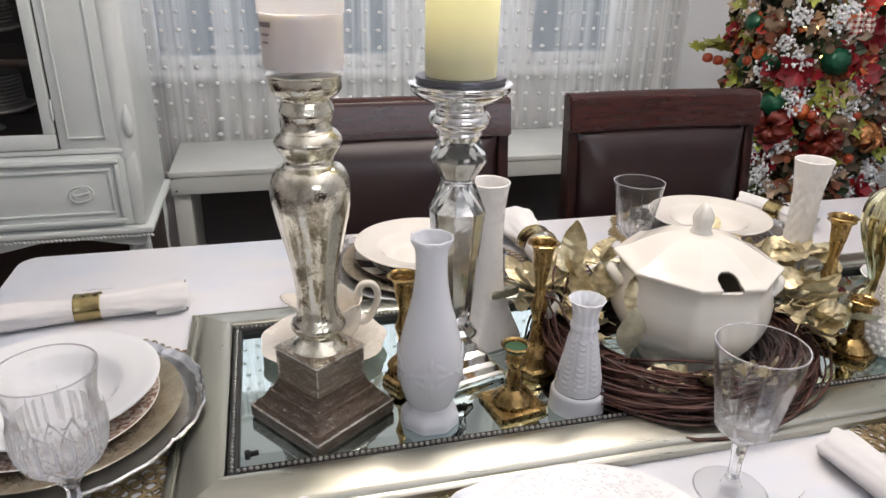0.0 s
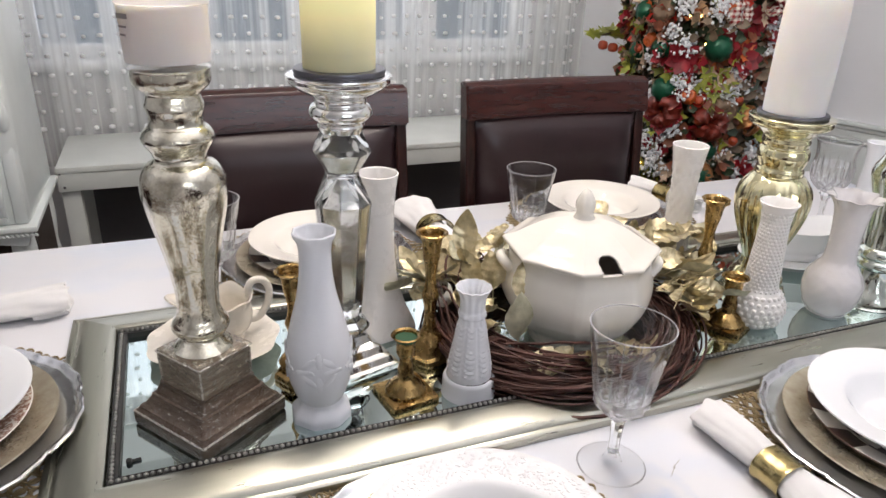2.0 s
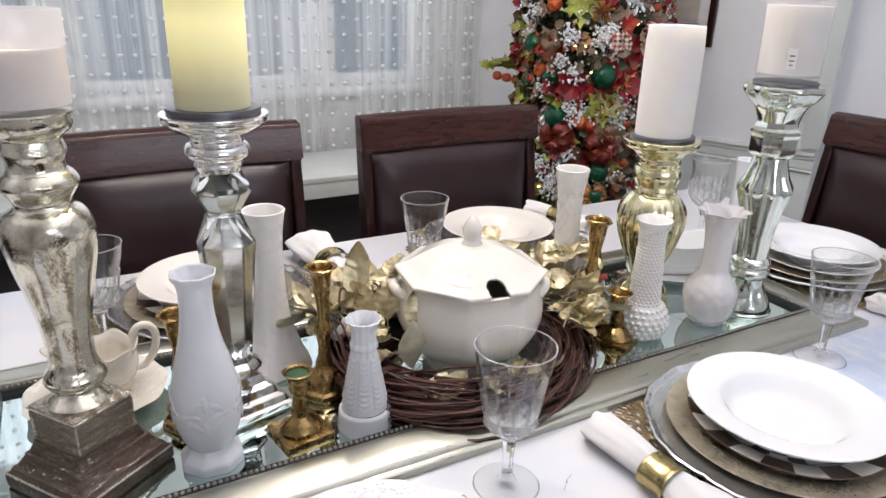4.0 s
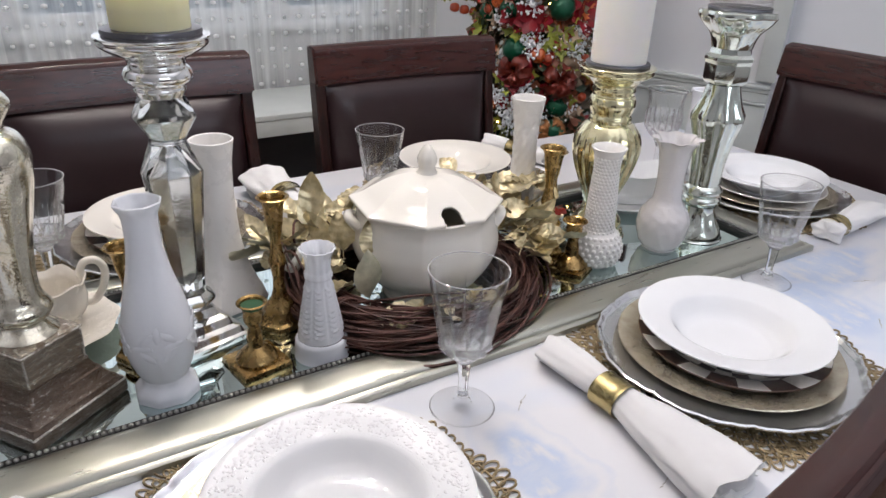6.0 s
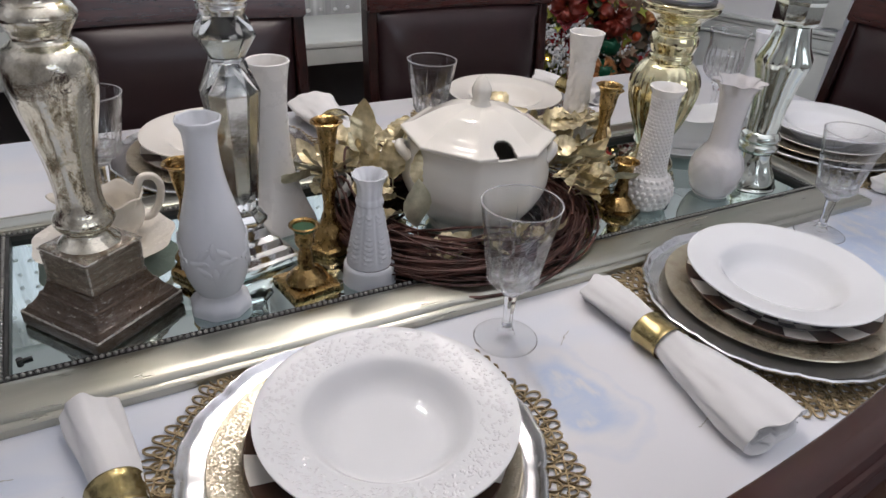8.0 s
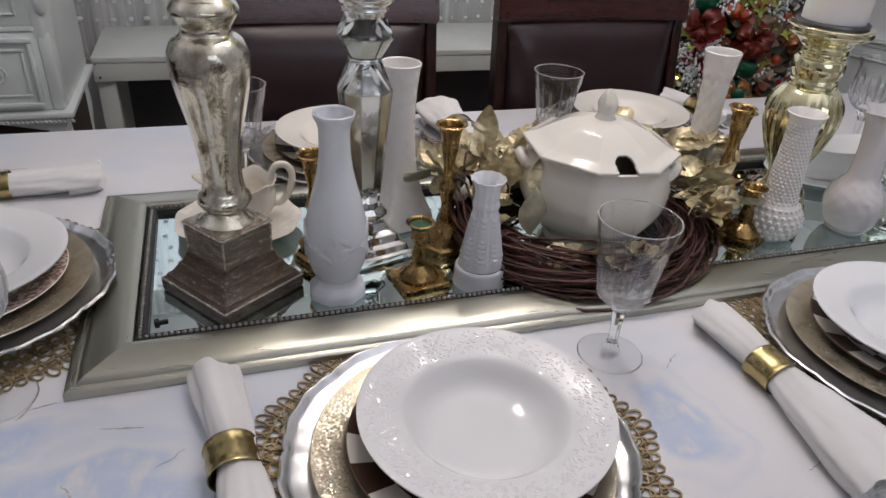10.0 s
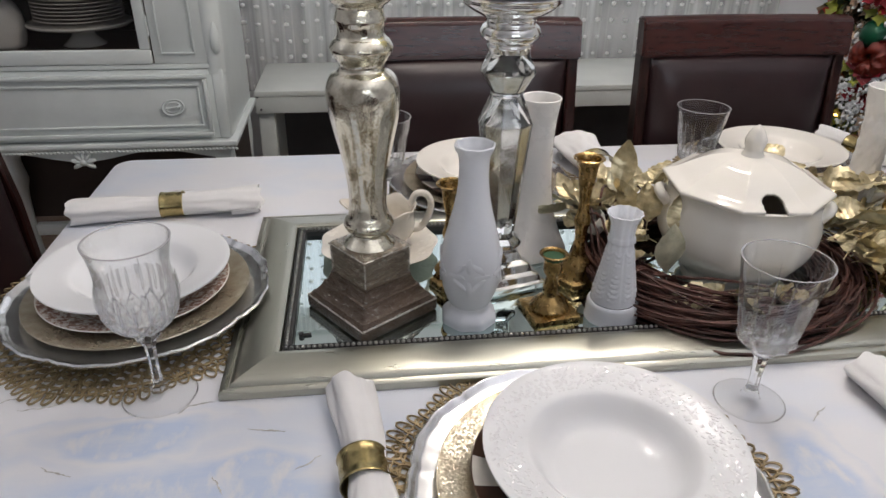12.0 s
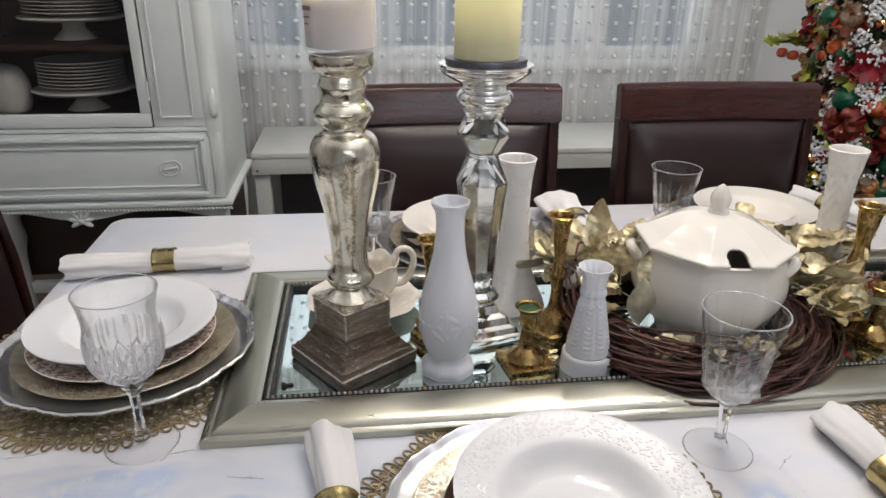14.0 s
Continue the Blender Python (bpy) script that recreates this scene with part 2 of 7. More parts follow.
def glitter(name, a, c, tilt):
    """Hammered metallic glaze: small cells that each tilt their own way."""
    m, nt, b = nodes_of(name)
    tc, geo = nt.nodes.new("ShaderNodeTexCoord"), nt.nodes.new("ShaderNodeNewGeometry")
    v = nt.nodes.new("ShaderNodeTexVoronoi")
    v.inputs["Scale"].default_value = 640
    link(nt, tc.outputs["Object"], v.inputs["Vector"])
    link(nt, ramp(nt, noise_node(nt, 60, 4), [(0.35, a), (0.65, c)]), b.inputs["Base Color"])
    b.inputs["Metallic"].default_value = 0.65
    link(nt, mth(nt, "MULTIPLY_ADD", noise_node(nt, 8, 3), 0.16, 0.08), b.inputs["Roughness"])
    vm = [nt.nodes.new("ShaderNodeVectorMath") for _ in range(3)]
    vm[0].operation, vm[1].operation, vm[2].operation = "SUBTRACT", "MULTIPLY_ADD", "NORMALIZE"
    link(nt, v.outputs["Color"], vm[0].inputs[0])
    vm[0].inputs[1].default_value = (0.5, 0.5, 0.5)
    link(nt, vm[0].outputs[0], vm[1].inputs[0])
    vm[1].inputs[1].default_value = (tilt, tilt, tilt)
    link(nt, geo.outputs["Normal"], vm[1].inputs[2])
    link(nt, vm[1].outputs[0], vm[2].inputs[0])
    link(nt, vm[2].outputs[0], b.inputs["Normal"])
    return m


def polar(nt):
    tc = nt.nodes.new("ShaderNodeTexCoord")
    sp = nt.nodes.new("ShaderNodeSeparateXYZ")
    link(nt, tc.outputs["Object"], sp.inputs[0])
    x, y = sp.outputs[0], sp.outputs[1]
    return mth(nt, "ARCTAN2", y, x), mth(nt, "SQRT", mth(nt, "ADD", mth(nt, "MULTIPLY", x, x), mth(nt, "MULTIPLY", y, y)))


def checked():
    """Brown and white checks printed round the rim of a plate."""
    m, nt, b = nodes_of("checked_plate_glaze")
    ang, r = polar(nt)
    u = mth(nt, "FLOOR", mth(nt, "MULTIPLY", mth(nt, "ADD", ang, 10.0), 20 / math.tau))
    v = mth(nt, "FLOOR", mth(nt, "MULTIPLY", r, 1 / 0.0295))
    odd = mth(nt, "PINGPONG", mth(nt, "ADD", u, v), 1.0)
    c = mixc(nt, mth(nt, "GREATER_THAN", odd, 0.5), (0.70, 0.67, 0.61), (0.060, 0.030, 0.020))
    link(nt, mixc(nt, mth(nt, "GREATER_THAN", r, 0.1175), c, (0.10, 0.06, 0.04)), b.inputs["Base Color"])
    b.inputs["Roughness"].default_value = 0.16
    return m


def floral():
    """Ivory plate with a dense red and brown floral print and a gilt edge."""
    m, nt, b = nodes_of("floral_plate_glaze")
    ang, r = polar(nt)
    f = noise_node(nt, 150, 6, 0.7)
    c = ramp(nt, f, [(0.42, (0.28, 0.16, 0.12)), (0.50, (0.50, 0.33, 0.26)), (0.55, (0.78, 0.72, 0.64))])
    link(nt, mixc(nt, mth(nt, "GREATER_THAN", r, 0.117), c, (0.75, 0.72, 0.66)), b.inputs["Base Color"])
    b.inputs["Roughness"].default_value = 0.2
    return m


def embossed():
    """White porcelain, a little less glossy on the pressed rim."""
    m, nt, b = nodes_of("embossed_porcelain")
    ang, r = polar(nt)
    rim = mth(nt, "MULTIPLY", mth(nt, "GREATER_THAN", r, 0.083), mth(nt, "LESS_THAN", r, 0.119))
    link(nt, mixc(nt, noise_node(nt, 7), (0.80, 0.81, 0.82), (0.84, 0.845, 0.85)), b.inputs["Base Color"])
    link(nt, mth(nt, "MULTIPLY_ADD", rim, 0.11, 0.03), b.inputs["Roughness"])
    bump(nt, b, mth(nt, "MULTIPLY", rim, noise_node(nt, 300, 2, 0.5)), 0.3, 0.0008)
    return m


def thin_glass(name, tint=(0.97, 0.98, 0.98), gloss=0.8, least=0.022):
    """Clear thin wall: see-through with a glossy skin."""
    m, nt, b = nodes_of(name)
    out = nt.nodes["Material Output"]
    tr, gl, mx = nt.nodes.new("ShaderNodeBsdfTransparent"), nt.nodes.new("ShaderNodeBsdfGlossy"), nt.nodes.new("ShaderNodeMixShader")
    lw = nt.nodes.new("ShaderNodeLayerWeight")
    lw.inputs["Blend"].default_value = 0.5
    skin = mth(nt, "MULTIPLY_ADD", mth(nt, "POWER", lw.outputs["Facing"], 3.0), gloss, least)
    tr.inputs[0].default_value = (*tint, 1)
    gl.inputs["Roughness"].default_value = 0.03
    link(nt, skin, mx.inputs[0])
    link(nt, tr.outputs[0], mx.inputs[1])
    link(nt, gl.outputs[0], mx.inputs[2])
    link(nt, mx.outputs[0], out.inputs["Surface"])
    return m


def solid_glass():
    m, nt, b = nodes_of("solid_glass")
    b.inputs["Base Color"].default_value = (0.97, 0.98, 0.98, 1)
    b.inputs["Transmission Weight"].default_value = 1.0
    b.inputs["IOR"].default_value = 1.47
    link(nt, mth(nt, "MULTIPLY", noise_node(nt, 30), 0.05), b.inputs["Roughness"])
    return m


def cut_glass():
    """Cut crystal: half see-through, half refracting, with bright facets."""
    m, nt, b = nodes_of("cut_glass")
    out = nt.nodes["Material Output"]
    tr, gl, sh = nt.nodes.new("ShaderNodeBsdfTransparent"), nt.nodes.new("ShaderNodeBsdfGlossy"), nt.nodes.new("ShaderNodeMixShader")
    rf, mx = nt.nodes.new("ShaderNodeBsdfGlass"), nt.nodes.new("ShaderNodeMixShader")
    rf.inputs["IOR"].default_value, rf.inputs["Roughness"].default_value = 1.42, 0.0
    gl.inputs["Roughness"].default_value = 0.05
    mx.inputs[0].default_value = 0.5
    link(nt, tr.outputs[0], mx.inputs[1])
    link(nt, rf.outputs[0], mx.inputs[2])
    lw = nt.nodes.new("ShaderNodeLayerWeight")
    link(nt, mth(nt, "MULTIPLY_ADD", mth(nt, "POWER", lw.outputs["Facing"], 2.0), 0.25, 0.05), sh.inputs[0])
    link(nt, mx.outputs[0], sh.inputs[1])
    link(nt, gl.outputs[0], sh.inputs[2])
    link(nt, sh.outputs[0], out.inputs["Surface"])
    return m


def bright_glass(name, clear, frost, gloss):
    """Pressed glass: partly clear, partly refracting, with a little light caught in its cuts."""
    m, nt, b = nodes_of(name)
    out = nt.nodes["Material Output"]
    tr, rf, df, tl, gl = (nt.nodes.new("ShaderNodeBsdf" + k) for k in ("Transparent", "Glass", "Diffuse", "Translucent", "Glossy"))
    a, c, d, e = (nt.nodes.new("ShaderNodeMixShader") for _ in range(4))
    tr.inputs[0].default_value = (0.985, 0.99, 0.99, 1)
    rf.inputs["IOR"].default_value, rf.inputs["Roughness"].default_value = 1.45, 0.0
    df.inputs[0].default_value = tl.inputs[0].default_value = (0.93, 0.92, 0.94, 1)
    gl.inputs["Roughness"].default_value = 0.04
    lw = nt.nodes.new("ShaderNodeLayerWeight")
    for node, fac, x, y in ((a, clear, rf, tr), (c, 0.5, df, tl), (d, frost, a, c), (e, None, d, gl)):
        if fac is not None:
            node.inputs[0].default_value = fac
        link(nt, x.outputs[0], node.inputs[1])
        link(nt, y.outputs[0], node.inputs[2])
    link(nt, mth(nt, "MULTIPLY_ADD", mth(nt, "POWER", lw.outputs["Facing"], 2.5), gloss, 0.05), e.inputs[0])
    link(nt, e.outputs[0], out.inputs["Surface"])
    return m


def frosted_jar(name, milk):
    """Slightly milky jar glass."""
    m, nt, b = nodes_of(name)
    out = nt.nodes["Material Output"]
    tr, df, tl, gl = (nt.nodes.new("ShaderNodeBsdf" + k) for k in ("Transparent", "Diffuse", "Translucent", "Glossy"))
    a, c, d = (nt.nodes.new("ShaderNodeMixShader") for _ in range(3))
    df.inputs[0].default_value = tl.inputs[0].default_value = (0.93, 0.91, 0.89, 1)
    gl.inputs["Roughness"].default_value = 0.08
    a.inputs[0].default_value = 0.5
    link(nt, df.outputs[0], a.inputs[1])
    link(nt, tl.outputs[0], a.inputs[2])
    link(nt, mth(nt, "MULTIPLY_ADD", noise_node(nt, 20), 0.06, milk), c.inputs[0])
    link(nt, tr.outputs[0], c.inputs[1])
    link(nt, a.outputs[0], c.inputs[2])
    d.inputs[0].default_value = 0.05
    link(nt, c.outputs[0], d.inputs[1])
    link(nt, gl.outputs[0], d.inputs[2])
    link(nt, d.outputs[0], out.inputs["Surface"])
    return m


def mirror_glass():
    m, nt, b = nodes_of("mirror_glass")
    link(nt, ramp(nt, noise_node(nt, 5), [(0.3, (0.57, 0.68, 0.67)), (0.7, (0.63, 0.73, 0.72))]), b.inputs["Base Color"])
    b.inputs["Metallic"].default_value = 1.0
    link(nt, mth(nt, "MULTIPLY", noise_node(nt, 12), 0.05), b.inputs["Roughness"])
    return m


def sheer():
    m, nt, b = nodes_of("sheer_fabric")
    out = nt.nodes["Material Output"]
    tr, df, tl = nt.nodes.new("ShaderNodeBsdfTransparent"), nt.nodes.new("ShaderNodeBsdfDiffuse"), nt.nodes.new("ShaderNodeBsdfTranslucent")
    a, c = nt.nodes.new("ShaderNodeMixShader"), nt.nodes.new("ShaderNodeMixShader")
    weave = noise_node(nt, 60, 5, 0.6, stretch=(6, 1, 1))
    df.inputs[0].default_value = tl.inputs[0].default_value = (0.88, 0.91, 0.90, 1)
    a.inputs[0].default_value = 0.35
    link(nt, df.outputs[0], a.inputs[1])
    link(nt, tl.outputs[0], a.inputs[2])
    # gathers: where the cloth lies double it hides more
    bands = ramp(nt, noise_node(nt, 7, 3, 0.65, stretch=(2.2, 1, 0.03)), [(0.44, (0.0,) * 3), (0.66, (0.55,) * 3)])
    fac = mth(nt, "ADD", mth(nt, "MULTIPLY_ADD", weave, 0.10, 0.24), bands)
    link(nt, mth(nt, "MINIMUM", fac, 0.92), c.inputs[0])
    link(nt, tr.outputs[0], c.inputs[1])
    link(nt, a.outputs[0], c.inputs[2])
    link(nt, c.outputs[0], out.inputs["Surface"])
    return m


def wax(name, col, glow=0.0):
    m, nt, b = nodes_of(name)
    link(nt, ramp(nt, noise_node(nt, 16, 4), [(0.3, shade(col, 0.95)), (0.7, col)]), b.inputs["Base Color"])
    b.inputs["Roughness"].default_value = 0.5
    b.inputs["Subsurface Weight"].default_value = 0.6
    b.inputs["Subsurface Scale"].default_value = 0.02
    b.inputs["Subsurface Radius"].default_value = (1.0, 0.8, 0.5)
    if glow:
        # the lit wick glows through the wax, strongest at its height
        tc, sp = nt.nodes.new("ShaderNodeTexCoord"), nt.nodes.new("ShaderNodeSeparateXYZ")
        link(nt, tc.outputs["Object"], sp.inputs[0])
        d = mth(nt, "ABSOLUTE", mth(nt, "SUBTRACT", sp.outputs[2], 0.088))
        link(nt, ramp(nt, mth(nt, "MULTIPLY", d, 10.0), [(0.0, (glow,) * 3), (0.70, (glow * 0.05,) * 3)]), b.inputs["Emission Strength"])
        b.inputs["Emission Color"].default_value = (1.0, 0.88, 0.36, 1)
    bump(nt, b, noise_node(nt, 45, 3), 0.08, 0.002)
    return m


def glow(name, col, strength):
    m, nt, b = nodes_of(name)
    b.inputs["Base Color"].default_value = (*col, 1)
    b.inputs["Emission Color"].default_value = (*col, 1)
    b.inputs["Emission Strength"].default_value = strength
    return m


CHAMPAGNE = champagne()
MERCURY = mercury("mercury_glass", (0.80, 0.76, 0.62), (0.34, 0.28, 0.18), 0.20, 0.03, 0.26, 0.55, 0.97)
MERCURY_CLEAR = mercury("mercury_glass_bright", (0.86, 0.86, 0.83), (0.50, 0.46, 0.38), 0.10, 0.04, 0.06, 0.10)
MERCURY_GREEN = mercury("mercury_glass_greenish", (0.76, 0.81, 0.73), (0.40, 0.42, 0.34), 0.12, 0.03, 0.05, 0.22, 1.0)
MERCURY_GOLD = mercury("mercury_glass_gold", (0.82, 0.76, 0.47), (0.50, 0.42, 0.20), 0.14, 0.05, 0.08, 0.15)
DISTRESSED = distressed("distressed_brown_base", (0.090, 0.054, 0.032), (0.62, 0.57, 0.48), 0.565)
DISTRESSED_SILVER = distressed("distressed_silver_block", (0.20, 0.145, 0.095), (0.62, 0.57, 0.47), 0.52)
MARBLE = marble_top()
SILVER = mat("silver_charger", (0.74, 0.75, 0.76), 0.19, metal=0.92, var=0.1, scale=7, bmp=0.04, bscale=30)
GOLD_GLITTER = glitter("gold_glitter_plate", (0.52, 0.45, 0.33), (0.66, 0.60, 0.47), 0.22)
CHECKED, FLORAL, EMBOSSED = checked(), floral(), embossed()
THIN_GLASS, SOLID_GLASS = thin_glass("thin_glass", (0.994, 0.997, 0.997), 0.32), solid_glass()
FOOT_GLASS = thin_glass("foot_glass", (0.99, 0.992, 0.992), 0.35, 0.03)
BAND_GLASS = bright_glass("band_glass", 0.40, 0.05, 0.45)
BOWL_GLASS, FACET_GLASS, CRYSTAL_CUT = thin_glass("goblet_glass", (0.99, 0.993, 0.995), 0.85, 0.035), bright_glass("facet_glass", 0.30, 0.34, 0.3), bright_glass("crystal_cut", 0.62, 0.11, 0.45)
CUT_GLASS, JAR_GLASS, JAR_RIM_GLASS = cut_glass(), frosted_jar("jar_glass", 0.09), frosted_jar("jar_rim_glass", 0.45)
MIRROR, SHEER = mirror_glass(), sheer()
WAX_WHITE, WAX_IVORY = wax("white_wax", (0.84, 0.82, 0.79)), wax("ivory_wax", (0.86, 0.80, 0.75))
WAX_LED = wax("led_candle_wax", (0.66, 0.63, 0.40), 0.62)
TUFT = mat("tuft_thread", (0.92, 0.93, 0.92), 0.9, var=0.04)
WINDOW_PAINT = mat("window_paint", (0.78, 0.79, 0.78), 0.5, var=0.04)
DAYLIGHT = glow("grey_daylight", (0.36, 0.44, 0.52), 0.21)

# ---- mesh helpers ----


def finish(bm, sharp=38):
    bmesh.ops.recalc_face_normals(bm, faces=bm.faces)
    lim = radians(sharp)
    for f in bm.faces:
        f.smooth = True
    for e in bm.edges:
        if len(e.link_faces) == 2 and e.calc_face_angle(0) > lim:
            e.smooth = False


def mesh_of(name, bm, material, sharp=38):
    finish(bm, sharp)
    me = bpy.data.meshes.new(name)
    bm.to_mesh(me)
    bm.free()
    me.materials.append(material)
    return me


def part(name, bm, material, parent, label="", sharp=38, m=None):
    ob = new(name, bm if isinstance(bm, bpy.types.Mesh) else mesh_of(name, bm, material, sharp))
    ob.parent = parent
    if m:
        ob.matrix_basis = m
    return tagged(ob, label)


def thing(name, m, label, category, group="", kind=""):
    ob = new(name)
    ob.empty_display_size = 0.05
    ob.matrix_basis = m
    return tagged(ob, label, category, group, kind)


def solid(name, bm, material, m, label, category, group="", kind="", sharp=38):
    ob = new(name, bm if isinstance(bm, bpy.types.Mesh) else mesh_of(name, bm, material, sharp))
    ob.matrix_basis = m
    return tagged(ob, label, category, group, kind)


def spline(points, k=5):
    """Catmull-Rom through the points; a repeated point makes a corner."""
    out = []
    n = len(points)
    for i in range(n - 1):
        p0, p1, p2, p3 = (Vector(points[max(0, min(n - 1, j))]) for j in (i - 1, i, i + 1, i + 2))
        if (p1 - p2).length < 1e-7:
            continue
        for s in range(k):
            t = s / k
            out.append(0.5 * ((2 * p1) + (p2 - p0) * t + (2 * p0 - 5 * p1 + 4 * p2 - p3) * t * t + (3 * p1 - p0 - 3 * p2 + p3) * t**3))
    out.append(Vector(points[-1]))
    return out


def lathe(profile, seg=48, shape=None, bm=None, centre=(0, 0), turn=0.0):
    """Turns (radius, height) pairs round z. shape(angle, r, z) gives the radius there. Radius 0 closes the end."""
    bm = bm or bmesh.new()
    rings = []
    for r, z in profile:
        if r < 1e-6:
            rings.append([bm.verts.new((centre[0], centre[1], z))])
            continue
        ring = []
        for i in range(seg):
            a = turn + i * math.tau / seg
            q = shape(a, r, z) if shape else r
            ring.append(bm.verts.new((centre[0] + q * math.cos(a), centre[1] + q * math.sin(a), z)))
        rings.append(ring)
    for a, b in zip(rings, rings[1:]):
        if len(a) == len(b) == 1:
            continue
        for i in range(seg):
            j = (i + 1) % seg
            if len(a) == 1:
                bm.faces.new((a[0], b[j], b[i]))
            elif len(b) == 1:
                bm.faces.new((a[i], a[j], b[0]))
            else:
                bm.faces.new((a[i], a[j], b[j], b[i]))
    return bm


def box(x0, x1, y0, y1, z0, z1, bevel=0.003, seg=2, bm=None, m=None):
    own = bmesh.new()
    bmesh.ops.create_cube(own, size=1)
    for v in own.verts:
        v.co = Vector(((x0 + x1) / 2 + v.co.x * (x1 - x0), (y0 + y1) / 2 + v.co.y * (y1 - y0), (z0 + z1) / 2 + v.co.z * (z1 - z0)))
    if bevel:
        bmesh.ops.bevel(own, geom=own.edges[:], offset=bevel, segments=seg, affect="EDGES", profile=0.5)
    if m:
        bmesh.ops.transform(own, matrix=m, verts=own.verts)
    if bm is None:
        return own
    join(bm, own)
    return bm


def join(bm, other):
    me = bpy.data.meshes.new("temp")
    other.to_mesh(me)
    other.free()
    bm.from_mesh(me)
    bpy.data.meshes.remove(me)


def tube(points, radius, sides=8, bm=None, closed=False, taper=None):
    """A round tube along the points."""
    bm = bm or bmesh.new()
    pts = [Vector(p) for p in points]
    n = len(pts)
    rings = []
    side = None
    for i, p in enumerate(pts):
        d = (pts[(i + 1) % n] - pts[i - 1]) if closed else (pts[min(i + 1, n - 1)] - pts[max(i - 1, 0)])
        d.normalize()
        if side is None:
            side = d.orthogonal().normalized()
        side = (side - d * side.dot(d)).normalized()
        up = d.cross(side)
        r = radius * (taper(i / (n - 1)) if taper else 1)
        rings.append([bm.verts.new(p + r * (math.cos(a) * side + math.sin(a) * up)) for a in (k * math.tau / sides for k in range(sides))])
    for i in range(n if closed else n - 1):
        a, b = rings[i], rings[(i + 1) % n]
        for k in range(sides):
            bm.faces.new((a[k], a[(k + 1) % sides], b[(k + 1) % sides], b[k]))
    if not closed:
        bm.faces.new(rings[0][::-1])
        bm.faces.new(rings[-1])
    return bm


def prism(outline, z0, z1, bevel=0.0, bm=None):
    """An upright prism on a flat outline of (x, y)."""
    own = bmesh.new()
    f = own.faces.new([own.verts.new((x, y, z0)) for x, y in outline])
    up = bmesh.ops.extrude_face_region(own, geom=[f])["geom"]
    bmesh.ops.translate(own, vec=(0, 0, z1 - z0), verts=[v for v in up if isinstance(v, bmesh.types.BMVert)])
    if bevel:
        bmesh.ops.recalc_face_normals(own, faces=own.faces)
        bmesh.ops.bevel(own, geom=own.edges[:], offset=bevel, segments=2, affect="EDGES", profile=0.5)
    if bm is None:
        return own
    join(bm, own)
    return bm


def fluted(n, depth, z0=-9, z1=9, soft=0.02):
    """A radius with n shallow flutes between two heights."""
    def f(a, r, z):
        k = max(0.0, min(1.0, (z - z0) / soft, (z1 - z) / soft))
        return r * (1 - depth * k * (0.5 - 0.5 * math.cos(n * a)))
    return f


def facets(n, turn=0.0):
    """A radius that makes the section a regular polygon with n sides."""
    def f(a, r, z):
        w = math.tau / n
        b = ((a - turn) % w) - w / 2
        return r * math.cos(w / 2) / math.cos(b)
    return f


def ico():
    g = (1 + 5**0.5) / 2
    v = [Vector(p).normalized() for p in ((-1, g, 0), (1, g, 0), (-1, -g, 0), (1, -g, 0), (0, -1, g), (0, 1, g), (0, -1, -g), (0, 1, -g), (g, 0, -1), (g, 0, 1), (-g, 0, -1), (-g, 0, 1))]
    f = [(0, 11, 5), (0, 5, 1), (0, 1, 7), (0, 7, 10), (0, 10, 11), (1, 5, 9), (5, 11, 4), (11, 10, 2), (10, 7, 6), (7, 1, 8), (3, 9, 4), (3, 4, 2), (3, 2, 6), (3, 6, 8), (3, 8, 9), (4, 9, 5), (2, 4, 11), (6, 2, 10), (8, 6, 7), (9, 8, 1)]
    return v, f


ICO_V, ICO_F = ico()


def blobs(name, places, material):
    """One mesh of many small round blobs, each by its own matrix."""
    verts, faces = [], []
    for m in places:
        n = len(verts)
        verts += [m @ v for v in ICO_V]
        faces += [(a + n, b + n, c + n) for a, b, c in ICO_F]
    me = bpy.data.meshes.new(name)
    me.from_pydata(verts, [], faces)
    me.polygons.foreach_set("use_smooth", [True] * len(faces))
    me.materials.append(material)
    return me

# ---- the room ----
TABLE_Z, GLASS_Z = 0.760, 0.768


def quad_wall(name, a, b, z0, z1, thick, material, label=""):
    """An upright wall from a to b in plan; its room side is on the left of the way from a to b."""
    a, b = Vector((*a, 0)), Vector((*b, 0))
    d = (b - a).normalized()
    n = Vector((d.y, -d.x, 0))
    pts = [a, b, b + n * thick, a + n * thick]
    return solid(name, prism([(p.x, p.y) for p in pts], z0, z1), material, Matrix(), label or "painted plaster wall", "wall", kind="structure")


solid("floor", box(-2.6, 3.6, -2.6, 2.6, -0.05, 0.0, 0), FLOOR, Matrix(), "dark brown wooden floor", "floor", kind="structure")
solid("ceiling", box(-2.6, 3.6, -2.6, 2.6, 2.5, 2.55, 0), CEIL, Matrix(), "plain white ceiling", "ceiling", kind="structure")
quad_wall("wall_west", (-2.5, 2.45), (-2.5, -2.5), 0, 2.5, 0.1, WALL)
quad_wall("wall_south", (-2.5, -2.5), (3.4, -2.5), 0, 2.5, 0.1, WALL)
quad_wall("wall_east", (3.4, -2.5), (3.4, -0.6), 0, 2.5, 0.1, WALL)

